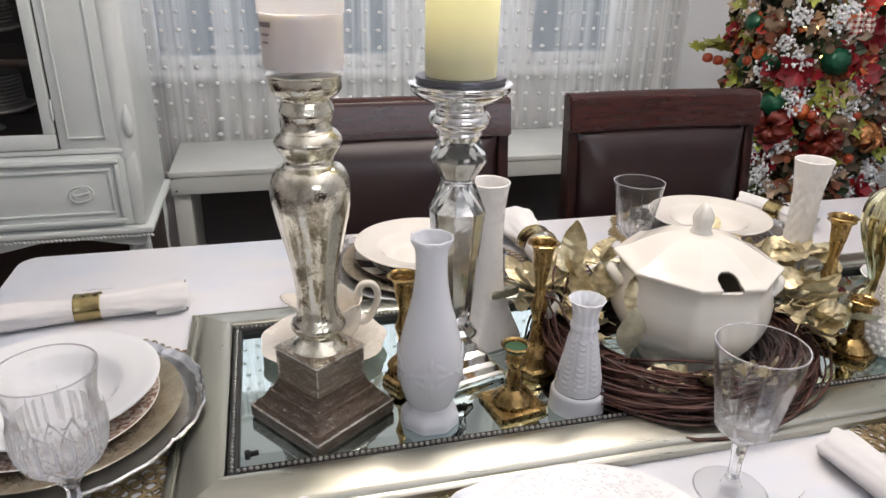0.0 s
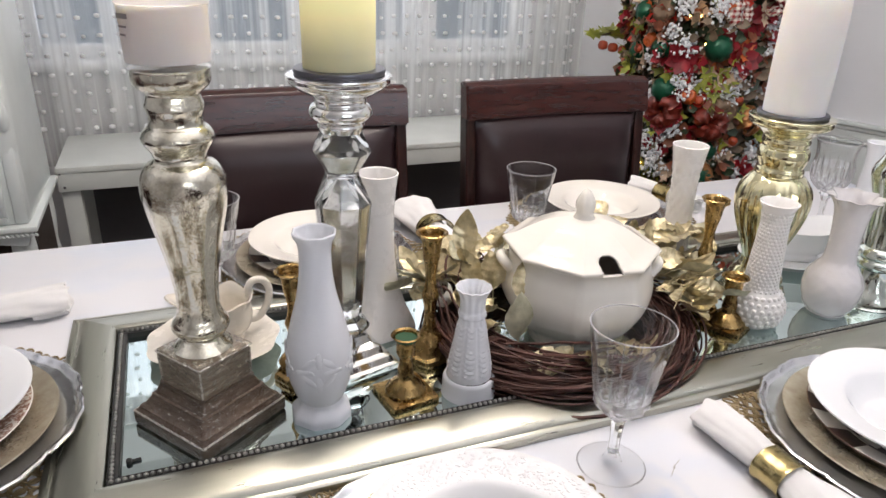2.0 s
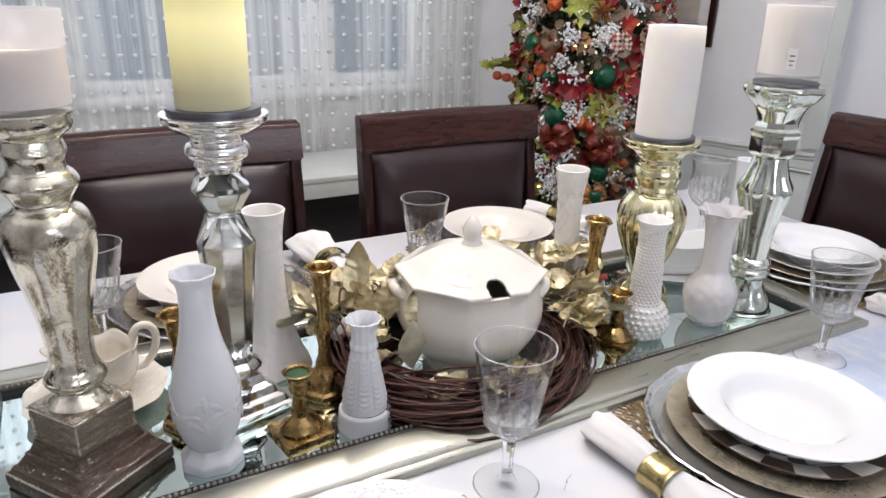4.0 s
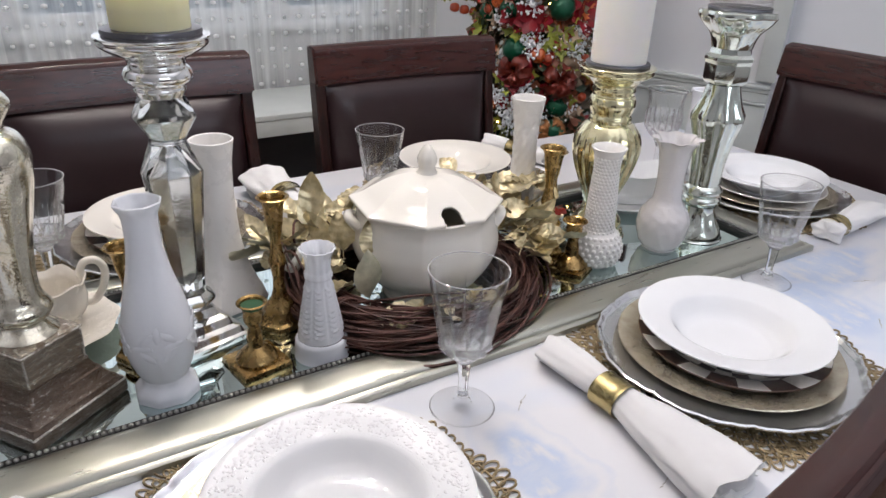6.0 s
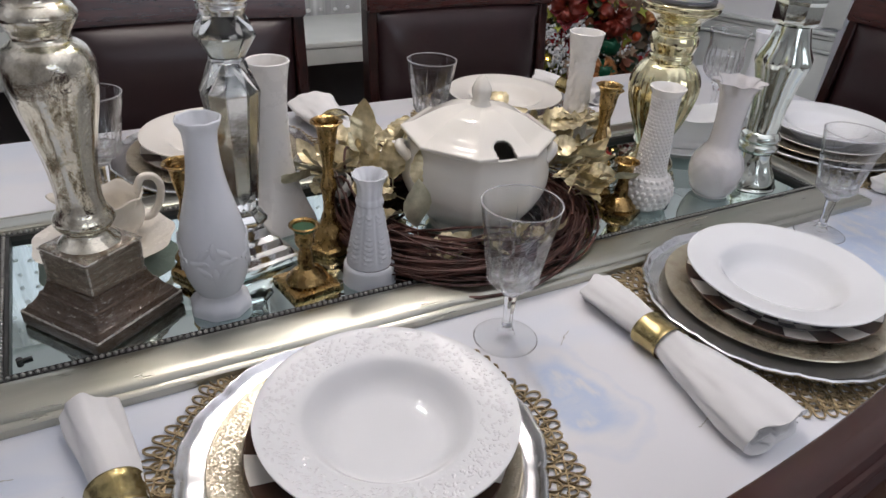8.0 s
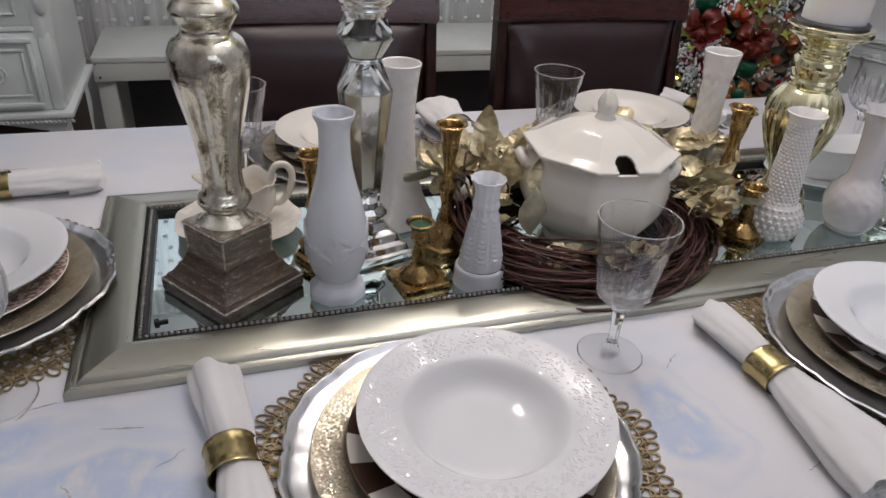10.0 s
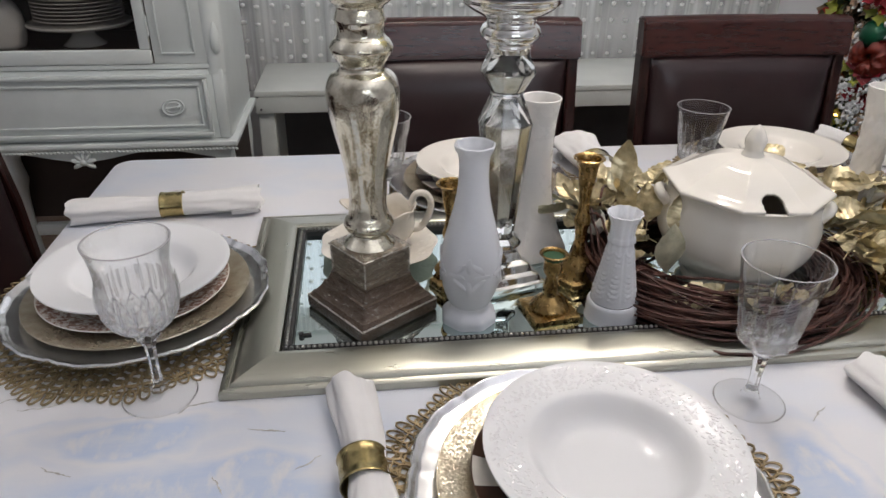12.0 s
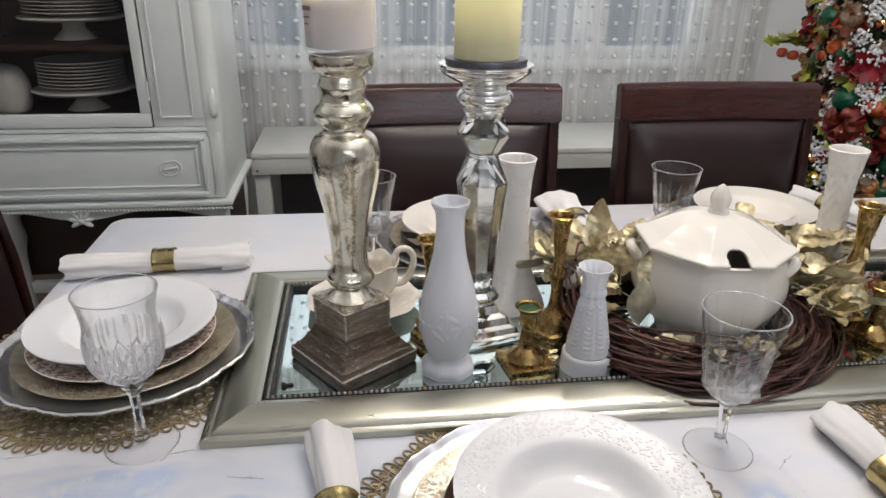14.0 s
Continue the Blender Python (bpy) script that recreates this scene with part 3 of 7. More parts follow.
# back wall with four window openings
WIN = [(-0.285, 0.185), (0.255, 0.695), (0.755, 1.165), (1.225, 1.680)]
Y0, Y1, SILL, HEAD = 2.30, 2.43, 0.862, 2.12
bm = box(-2.6, 2.0, Y0, Y1, 0, SILL, 0)
box(-2.6, 2.0, Y0, Y1, HEAD, 2.5, 0, bm=bm)
edges = [-2.6] + [v for w in WIN for v in w] + [2.0]
for x0, x1 in zip(edges[::2], edges[1::2]):
    box(x0, x1, Y0, Y1, SILL, HEAD, 0, bm=bm)
solid("wall_north", bm, WALL_WARM, Matrix(), "pale plaster wall with four windows", "wall", kind="structure")
for i, (x0, x1) in enumerate(WIN):
    w = thing(f"window_{i + 1}", pose(0, 0, 0), "white-painted sash window behind sheer curtain", "window", kind="structure")
    for nm, dims in (("jamb", (x0, x0 + 0.04)), ("jamb", (x1 - 0.04, x1))):
        part(nm, box(*dims, 2.34, 2.38, SILL, HEAD, 0.003), WINDOW_PAINT, w)
    for nm, z in (("bottom_rail", SILL), ("meeting_rail", 1.5), ("top_rail", HEAD - 0.05)):
        part(nm, box(x0 + 0.041, x1 - 0.041, 2.342, 2.378, z, z + 0.05, 0.003), WINDOW_PAINT, w)
    part("window_sill", box(x0 - 0.03, x1 + 0.03, 2.25, 2.299, SILL - 0.03, SILL - 0.002, 0.004), WINDOW_PAINT, w)
    part("pane", box(x0 + 0.02, x1 - 0.02, 2.356, 2.360, SILL + 0.02, HEAD - 0.02, 0), THIN_GLASS, w).visible_shadow = False
solid("backdrop", box(-3, 5, 3.9, 3.92, -1, 4, 0), DAYLIGHT, Matrix(), "grey overcast daylight outside", "backdrop", kind="structure")

# slanting wall with a chair rail, and the wall beyond its edge
WA, WB = Vector((2.555, 0.92)), Vector((1.935, 2.348))
quad_wall("wall_northeast", WA, WB, 0, 2.5, 0.12, WALL, "pale grey plaster wall with white chair rail")
quad_wall("wall_passage", (2.72, 1.08), (3.45, -0.65), 0, 2.5, 0.1, WALL, "pale plaster wall of the passage beyond")
wd = (WB - WA).normalized()
ang = math.degrees(math.atan2(wd.y, wd.x))


def on_slant(s, off, z):
    p = WA + wd * s + wn * off
    return pose(p.x, p.y, z, 0, 0, ang)


wn = Vector((-wd.y, wd.x))
rail = thing("chair_rail", on_slant(0, 0.0, 0.748), "white moulded chair rail on the slanting wall", "trim", kind="structure")
for nm, y, z, h in (("cap", 0.030, 0.0, 0.014), ("bead", 0.020, -0.016, 0.014), ("fillet", 0.014, -0.05, 0.032), ("foot", 0.022, -0.062, 0.01)):
    part(nm, box(0.0, 1.53, 0.001, y, z, z + h, 0.003), WHITE_PAINT, rail)
solid("wainscot", box(0.0, 1.53, 0.001, 0.012, 0.12, 0.683, 0.002), WHITE_PAINT, on_slant(0, 0, 0), "white wainscot panel below the chair rail", "trim", kind="structure")
solid("baseboard", box(0.0, 1.53, 0.001, 0.018, 0.0, 0.118, 0.003), WHITE_PAINT, on_slant(0, 0, 0), "white painted baseboard", "trim", kind="structure")
solid("corner_trim", box(-0.012, 0.055, 0.0, 0.026, 0.775, 2.5, 0.004), WHITE_PAINT, on_slant(-0.001, 0.001, 0), "white painted corner moulding", "trim", kind="structure")
pic = thing("picture_frame", on_slant(0.425, 0.004, 1.095), "dark wood picture frame with a pale print", "picture")
part("mat_board", box(0.02, 0.42, 0.0, 0.008, 0.02, 0.5, 0), PAPER, pic, "white mat board")
part("print", box(0.065, 0.375, 0.0085, 0.010, 0.085, 0.44, 0), mat("beige_print", (0.50, 0.44, 0.38), 0.7, var=0.2, scale=12), pic, "pale beige print")
part("print_line", box(0.06, 0.38, 0.0085, 0.0105, 0.079, 0.083, 0), GREY_INK, pic, "dark line under the print")
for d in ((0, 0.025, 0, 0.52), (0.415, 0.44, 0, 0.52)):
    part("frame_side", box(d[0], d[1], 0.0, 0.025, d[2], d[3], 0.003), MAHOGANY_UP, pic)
for d in ((0.026, 0.414, 0, 0.025), (0.026, 0.414, 0.495, 0.52)):
    part("frame_rail", box(d[0], d[1], 0.0, 0.025, d[2], d[3], 0.003), MAHOGANY, pic)

# sheer curtain with tufts
cu = thing("sheer_curtain", pose(0, 0, 0), "white sheer curtain with small woven tufts", "curtain")


def curtain_y(x, z=1.0):
    gather = 0.55 + 0.45 * math.sin(x * 4.1 + 0.6)
    return 2.205 + 0.017 * math.sin(x * 62 + 1.3 * math.sin(x * 9)) * gather + 0.012 * math.sin(x * 17 + 0.8)


for x0, x1 in ((-0.34, 0.76), (0.71, 1.905)):
    bm = bmesh.new()
    cols = int((x1 - x0) / 0.008)
    off = -0.012 if x0 > 0 else 0
    grid = [[bm.verts.new((x0 + (x1 - x0) * i / cols, curtain_y(x0 + (x1 - x0) * i / cols) + off, z)) for z in (0.50, 0.8, 1.1, 1.5, 2.2)] for i in range(cols + 1)]
    for a, b in zip(grid, grid[1:]):
        for k in range(4):
            bm.faces.new((a[k], b[k], b[k + 1], a[k + 1]))
    part("panel", bm, SHEER, cu, sharp=180)
rnd = random.Random(4)
spots = []
rows = 0
z = 0.64
while z < 2.14:
    x = -0.32 + (0.006 if rows % 2 else 0)
    while x < 1.89:
        px, pz, s = x + rnd.uniform(-0.004, 0.004), z + rnd.uniform(-0.004, 0.004), rnd.uniform(0.0078, 0.0100)
        mtx = Matrix.Translation((px, curtain_y(px) - (0.016 if px > 0.71 else 0.004), pz)) @ Matrix.Diagonal((s * rnd.uniform(0.9, 1.5), s * 0.7, s, 1))
        spots.append(mtx)
        x += 0.056
    z += 0.064
    rows += 1
tagged(part("tuft_work", blobs("tufts", spots, TUFT), None, cu, "white thread tufts"), kind="stuff")
part("curtain_rod", tube([(-0.40, 2.2, 2.22), (1.93, 2.2, 2.22)], 0.012, 10), WHITE_PAINT, cu)

# window bench
be = thing("window_bench", pose(0, 0, 0), "pale painted wooden bench below the window", "bench")
part("seat_board", box(-0.19, 1.86, 1.77, 2.18, 0.600, 0.620, 0.003), BENCH_PAINT, be)
part("front_apron", box(-0.19, 1.86, 1.775, 1.797, 0.541, 0.599, 0.002), BENCH_PAINT, be)
part("side_apron", box(-0.188, -0.168, 1.798, 2.17, 0.541, 0.599, 0.002), BENCH_PAINT, be)
for x in (-0.188, 0.80, 1.80):
    for y in (1.80, 2.12):
        part("leg", box(x, x + 0.055, y, y + 0.05, 0.0, 0.540, 0.003), BENCH_PAINT, be)
for x in (-0.180, -0.172):
    part("screw", lathe([(0, -0.002), (0.004, -0.002), (0.004, 0.002), (0, 0.002)], 8), PLATE_DISC, be, m=pose(x, 1.7745, 0.555 + (0.045 if x < -0.176 else 0), 90))
# added sheet; its dark grey stands for the shadow under the seat
part("back_panel", box(-0.13, 1.79, 2.09, 2.105, 0.02, 0.598, 0), BENCH_SHADE, be, "dark grey sheet for the shade under the bench")

# ---- china cabinet ----
cab = thing("china_cabinet", pose(-0.6, 1.30, 0) @ Matrix.Diagonal((1.0, 1.0, 1.016, 1)), "white-painted china cabinet with glazed door and carved apron", "cabinet")
# local x from -0.415 to 0.415, front at y 0
HW, DP = 0.405, 0.42
part("side_panel", box(HW - 0.02, HW, 0.03, DP, 0.60, 2.0, 0.002), WHITE_PAINT, cab)
part("side_panel", box(-HW, -HW + 0.02, 0.03, DP, 0.60, 2.0, 0.002), WHITE_PAINT, cab)
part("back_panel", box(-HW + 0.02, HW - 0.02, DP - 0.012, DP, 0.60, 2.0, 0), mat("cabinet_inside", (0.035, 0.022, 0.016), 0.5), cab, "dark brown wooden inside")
part("top_board", box(-HW, HW, 0.0, DP, 2.0, 2.03, 0.004), WHITE_PAINT, cab)
part("floor_board", box(-HW + 0.02, HW - 0.02, 0.021, DP - 0.013, 0.80, 0.825, 0.002), mat("cabinet_shelf", (0.06, 0.03, 0.018), 0.4), cab, "brown shelf")
part("shelf", box(-0.24, 0.24, 0.06, DP - 0.013, 1.004, 1.020, 0.002), bpy.data.materials["cabinet_shelf"], cab, "brown wooden shelf")
part("lip", box(-HW - 0.018, HW + 0.018, -0.018, DP, 0.590, 0.606, 0.005), WHITE_PAINT, cab)
bm = bmesh.new()
for i in range(80):
    x = -HW - 0.012 + i * (2 * HW + 0.024) / 79
    bmesh.ops.create_icosphere(bm, subdivisions=1, radius=1, matrix=Matrix.Translation((x, -0.012, 0.583)) @ Matrix.Rotation(0.7, 4, "Y") @ Matrix.Diagonal((0.0068, 0.005, 0.0045, 1)))
part("rope_moulding", bm, WHITE_PAINT, cab, "carved rope moulding")
part("drawer_case", box(-0.375, 0.375, 0.004, 0.10, 0.608, 0.798, 0.002), WHITE_PAINT, cab)
dr = part("drawer", box(-0.362, 0.362, -0.004, 0.003, 0.622, 0.786, 0.002), WHITE_PAINT, cab)
for nm, b in (("moulding_rail", (-0.364, 0.364, 0.776, 0.788)), ("moulding_rail", (-0.364, 0.364, 0.620, 0.632)), ("moulding_stile", (-0.364, -0.352, 0.633, 0.775)), ("moulding_stile", (0.352, 0.364, 0.633, 0.775))):
    part(nm, box(b[0], b[1], -0.016, -0.0045, b[2], b[3], 0.004), WHITE_PAINT, dr)
for nm, b in (("inner_rail", (-0.340, 0.340, 0.755, 0.762)), ("inner_rail", (-0.340, 0.340, 0.645, 0.652)), ("inner_stile", (-0.340, -0.333, 0.653, 0.754)), ("inner_stile", (0.333, 0.340, 0.653, 0.754))):
    part(nm, box(b[0], b[1], -0.010, -0.0045, b[2], b[3], 0.003), WHITE_PAINT, dr)
for sx in (-1, 1):
    k = part("knob", lathe([(0, 0), (0.020, 0), (0.0215, 0.003), (0.020, 0.006), (0.0175, 0.003), (0.015, 0.003), (0.0135, 0.005), (0.0115, 0.003), (0, 0.003)], 36, lambda a, r, z: r * (1 + 0.45 * math.cos(a) ** 2)), WHITE_PAINT, dr, "oval painted pull", m=pose(sx * 0.264, -0.0045, 0.7, 90, 0, 0) @ pose(0, 0, 0, 0, 0, 12))
    part("pull_bar", tube([(-0.019, 0, 0.004), (-0.014, 0.001, 0.012), (0.014, 0.001, 0.012), (0.019, 0, 0.004)], 0.003, 8), WHITE_PAINT, k)
# scalloped apron with carved flower
out = [(-HW, 0.588)] + [(x, 0.565 - 0.014 * math.cos(x * 15.5)) for x in [-HW + 0.01 + i * (2 * HW - 0.02) / 40 for i in range(41)]] + [(HW, 0.588)]
bm = prism(out, 0, 0.018)
bmesh.ops.transform(bm, matrix=pose(0, 0.018, 0, 90), verts=bm.verts)
part("apron", bm, WHITE_PAINT, cab)
bm = bmesh.new()
for i in range(7):
    a = math.radians(-120 + i * 40 + 90)
    bmesh.ops.create_icosphere(bm, subdivisions=2, radius=1, matrix=pose(0.014 * math.cos(a), -0.002, 0.560 + 0.014 * math.sin(a), 0, -math.degrees(a), 0) @ Matrix.Diagonal((0.015, 0.006, 0.006, 1)))
bmesh.ops.create_icosphere(bm, subdivisions=2, radius=1, matrix=pose(0, -0.003, 0.560) @ Matrix.Diagonal((0.009, 0.008, 0.009, 1)))
bmesh.ops.transform(bm, matrix=Matrix.Translation((0, -0.003, 0.552)) @ Matrix.Diagonal((1.2, 1.2, 1.15, 1)) @ Matrix.Translation((0, 0, -0.560)), verts=bm.verts)
part("carved_flower", bm, WHITE_PAINT, cab, "carved flower ornament")
for x in (-HW + 0.03, HW - 0.03):
    for y in (0.04, DP - 0.04):
        part("leg", lathe(spline([(0.026, 0.588), (0.03, 0.5), (0.024, 0.42), (0.032, 0.36), (0.020, 0.30), (0.016, 0.12), (0.024, 0.06), (0.02, 0.0), (0, 0)], 3), 14), WHITE_PAINT, cab, m=pose(x, y, 0))
# added dark sheets; their colour darkens the space under the cabinet
part("darkening_back", box(-HW + 0.02, HW - 0.02, DP - 0.012, DP, 0.21, 0.587, 0), bpy.data.materials["cabinet_inside"], cab, "dark brown sheet that darkens the space below, at the back")
part("darkening_side", box(HW - 0.018, HW - 0.006, 0.08, DP - 0.08, 0.21, 0.587, 0), bpy.data.materials["cabinet_inside"], cab, "dark brown sheet that darkens the space below, at the side")
part("stretcher", box(-HW + 0.05, HW - 0.05, DP - 0.06, DP - 0.03, 0.16, 0.20, 0.004), WHITE_PAINT, cab)
# front stiles, flat side panels, corner posts, glazed door
part("bottom_rail", box(-0.375, 0.375, 0.0, 0.02, 0.80, 0.812, 0.002), WHITE_PAINT, cab)
for sx in (-1, 1):
    a, b = sorted((sx * 0.235, sx * 0.37))
    part("face_panel", box(a, b, 0.002, 0.02, 0.813, 2.0, 0.001), WHITE_PAINT, cab)
    for u in (0.254, 0.338):
        c, d = sorted((sx * u, sx * (u + 0.005)))
        part("panel_bead", box(c, d, -0.004, 0.0015, 0.838, 1.95, 0.0015), WHITE_PAINT, cab)
    c, d = sorted((sx * 0.2595, sx * 0.3375))
    part("panel_bead", box(c, d, -0.004, 0.0015, 0.838, 0.843, 0.0015), WHITE_PAINT, cab)
    p = part("corner_post", lathe(spline([(0.019, 0.84), (0.019, 0.84), (0.030, 0.87), (0.030, 1.98)], 4), 16), WHITE_PAINT, cab, m=pose(sx * 0.385, 0.026, 0))
    part("post_drop", lathe(spline([(0, 0.835), (0.010, 0.845), (0.014, 0.875), (0.006, 0.91), (0, 0.92)], 4), 12), WHITE_PAINT, p, "carved drop", m=pose(sx * 0.012, -0.026, 0.0))
    part("base_post", box(sx * 0.39 - 0.016, sx * 0.39 + 0.016, 0.0, 0.05, 0.607, 0.80, 0.008), WHITE_PAINT, cab)
door = part("door", box(-0.230, 0.230, -0.003, 0.015, 0.814, 0.850, 0.003), WHITE_PAINT, cab)
for sx in (-1, 1):
    a, b = sorted((sx * 0.204, sx * 0.230))
    part("stile", box(a, b, -0.003, 0.015, 0.851, 1.9, 0.003), WHITE_PAINT, door)
part("top_rail", box(-0.230, 0.230, -0.003, 0.015, 1.901, 1.95, 0.003), WHITE_PAINT, door)
# the pane's grey tint stands in for the weaker light inside the cabinet
part("pane", box(-0.204, 0.204, 0.006, 0.009, 0.85, 1.9, 0), thin_glass("cabinet_pane", (0.80, 0.80, 0.80), 1.25), door, "glass pane tinted grey to dim the inside").visible_shadow = False
part("hinge", tube([(0.233, -0.004, 0.885), (0.233, -0.004, 0.935)], 0.003, 8), WHITE_PAINT, door)


def plate_pile(m, count, r, label):
    t = thing("plate_stack", m, label, "plates", "plates in the cabinet")
    one = mesh_of("plate", lathe([(0, 0), (r * 0.55, 0), (r * 0.62, 0.004), (r, 0.011), (r, 0.013), (r * 0.6, 0.008), (0, 0.005)], 32), PORCELAIN_CREAM)
    for i in range(count):
        part("plate", one, None, t, m=pose(0, 0, i * 0.0095))


def cake_stand(m):
    t = thing("cake_stand", m, "white ceramic cake stand inside the cabinet", "cake stand", "cake stands in the cabinet")
    part("plate", lathe([(0, 0.055), (0.132, 0.055), (0.140, 0.061), (0.136, 0.065), (0, 0.065)], 40), PORCELAIN_CREAM, t)
    part("foot", lathe(spline([(0, 0.0), (0.055, 0.0), (0.048, 0.010), (0.03, 0.030), (0.028, 0.0545), (0, 0.0545)], 4), 28), PORCELAIN_CREAM, t)


for z, n in ((0.8386, 8), (1.0368, 8)):
    cake_stand(pose(-0.600, 1.505, z))
    plate_pile(pose(-0.600, 1.505, z + 0.0655), n, 0.118 if z < 1 else 0.125, "stack of ivory plates on a cake stand")
solid("serving_jar", lathe(spline([(0, 0), (0.045, 0.0), (0.058, 0.04), (0.055, 0.09), (0.035, 0.125), (0, 0.135)], 5), 32), PORCELAIN_CREAM, pose(-0.798, 1.475, 0.8386), "rounded ivory lidded jar with small speckles", "jar")

# ---- dining table ----
tb = thing("dining_table", pose(0.7325, 0.195, 0), "white dining table painted with blue marble clouds", "table")
out = []
hx, hy, rc = 1.0525, 0.570, 0.035
for cx, cy, a0 in ((hx - rc, hy - rc, 0), (-hx + rc, hy - rc, 90), (-hx + rc, -hy + rc, 180), (hx - rc, -hy + rc, 270)):
    out += [(cx + rc * math.cos(radians(a0 + k * 15)), cy + rc * math.sin(radians(a0 + k * 15))) for k in range(7)]
part("tabletop", prism(out, 0.725, TABLE_Z, 0.004), MARBLE, tb)


def vein(length, seed):
    """A short jagged brush stroke, a third of a millimetre thick."""
    r = random.Random(seed)
    bm, n, y = bmesh.new(), 14, 0.0
    rows = []
    for i in range(n + 1):
        x = (i / n - 0.5) * length
        y += r.uniform(-1, 1) * length * 0.035
        w = 0.0007 * (0.4 + 1.6 * r.random() ** 2) * (1 - abs(2 * i / n - 1) ** 3 * 0.8)
        rows.append([bm.verts.new((x, y + s * w, z)) for s, z in ((-1, 0), (-0.8, 0.0003), (0.8, 0.0003), (1, 0))])
    for a, b in zip(rows, rows[1:]):
        for k in range(3):
            bm.faces.new((a[k], b[k], b[k + 1], a[k + 1]))
    return bm


for i, (x, y, deg, length) in enumerate(((0.055, -0.054, -18, 0.040), (-0.018, -0.002, 10, 0.028), (0.648, -0.089, 35, 0.034), (-0.139, -0.089, -30, 0.036), (-0.189, 0.009, 5, 0.045), (-0.225, 0.024, 25, 0.036), (-0.035, -0.008, 60, 0.022), (0.10, -0.10, 40, 0.03), (0.02, -0.12, -50, 0.026), (0.70, -0.26, 20, 0.03), (1.22, -0.20, 30, 0.03), (1.33, -0.11, -20, 0.04), (-0.16, 0.60, 10, 0.05), (0.62, 0.50, -15, 0.04))):
    part("painted_vein", vein(length, i), VEIN, tb, "grey-gold painted vein", m=pose(x - 0.7325, y - 0.195, TABLE_Z + 0.0002, 0, 0, deg))
for nm, d in (("apron", (-0.93, 0.93, -0.45, -0.425)), ("apron", (-0.93, 0.93, 0.425, 0.45)), ("end_apron", (-0.93, -0.905, -0.424, 0.424)), ("end_apron", (0.905, 0.93, -0.424, 0.424))):
    part(nm, box(*d, 0.63, 0.724, 0.003), WHITE_PAINT, tb)
for x in (-0.9, 0.9):
    for y in (-0.42, 0.42):
        part("leg", lathe(spline([(0.045, 0.63), (0.045, 0.55), (0.03, 0.53), (0.042, 0.45), (0.034, 0.15), (0.04, 0.08), (0.028, 0.0), (0, 0)], 3), 16), WHITE_PAINT, tb, m=pose(x, y, 0))

# ---- chairs ----


# section of the top rail: front face, rounded crown, back face
CREST = ((0.004, 0.917), (0.0155, 0.982), (0.018, 0.990), (0.023, 0.995), (0.046, 0.998), (0.051, 0.994), (0.053, 0.985), (0.048, 0.917))


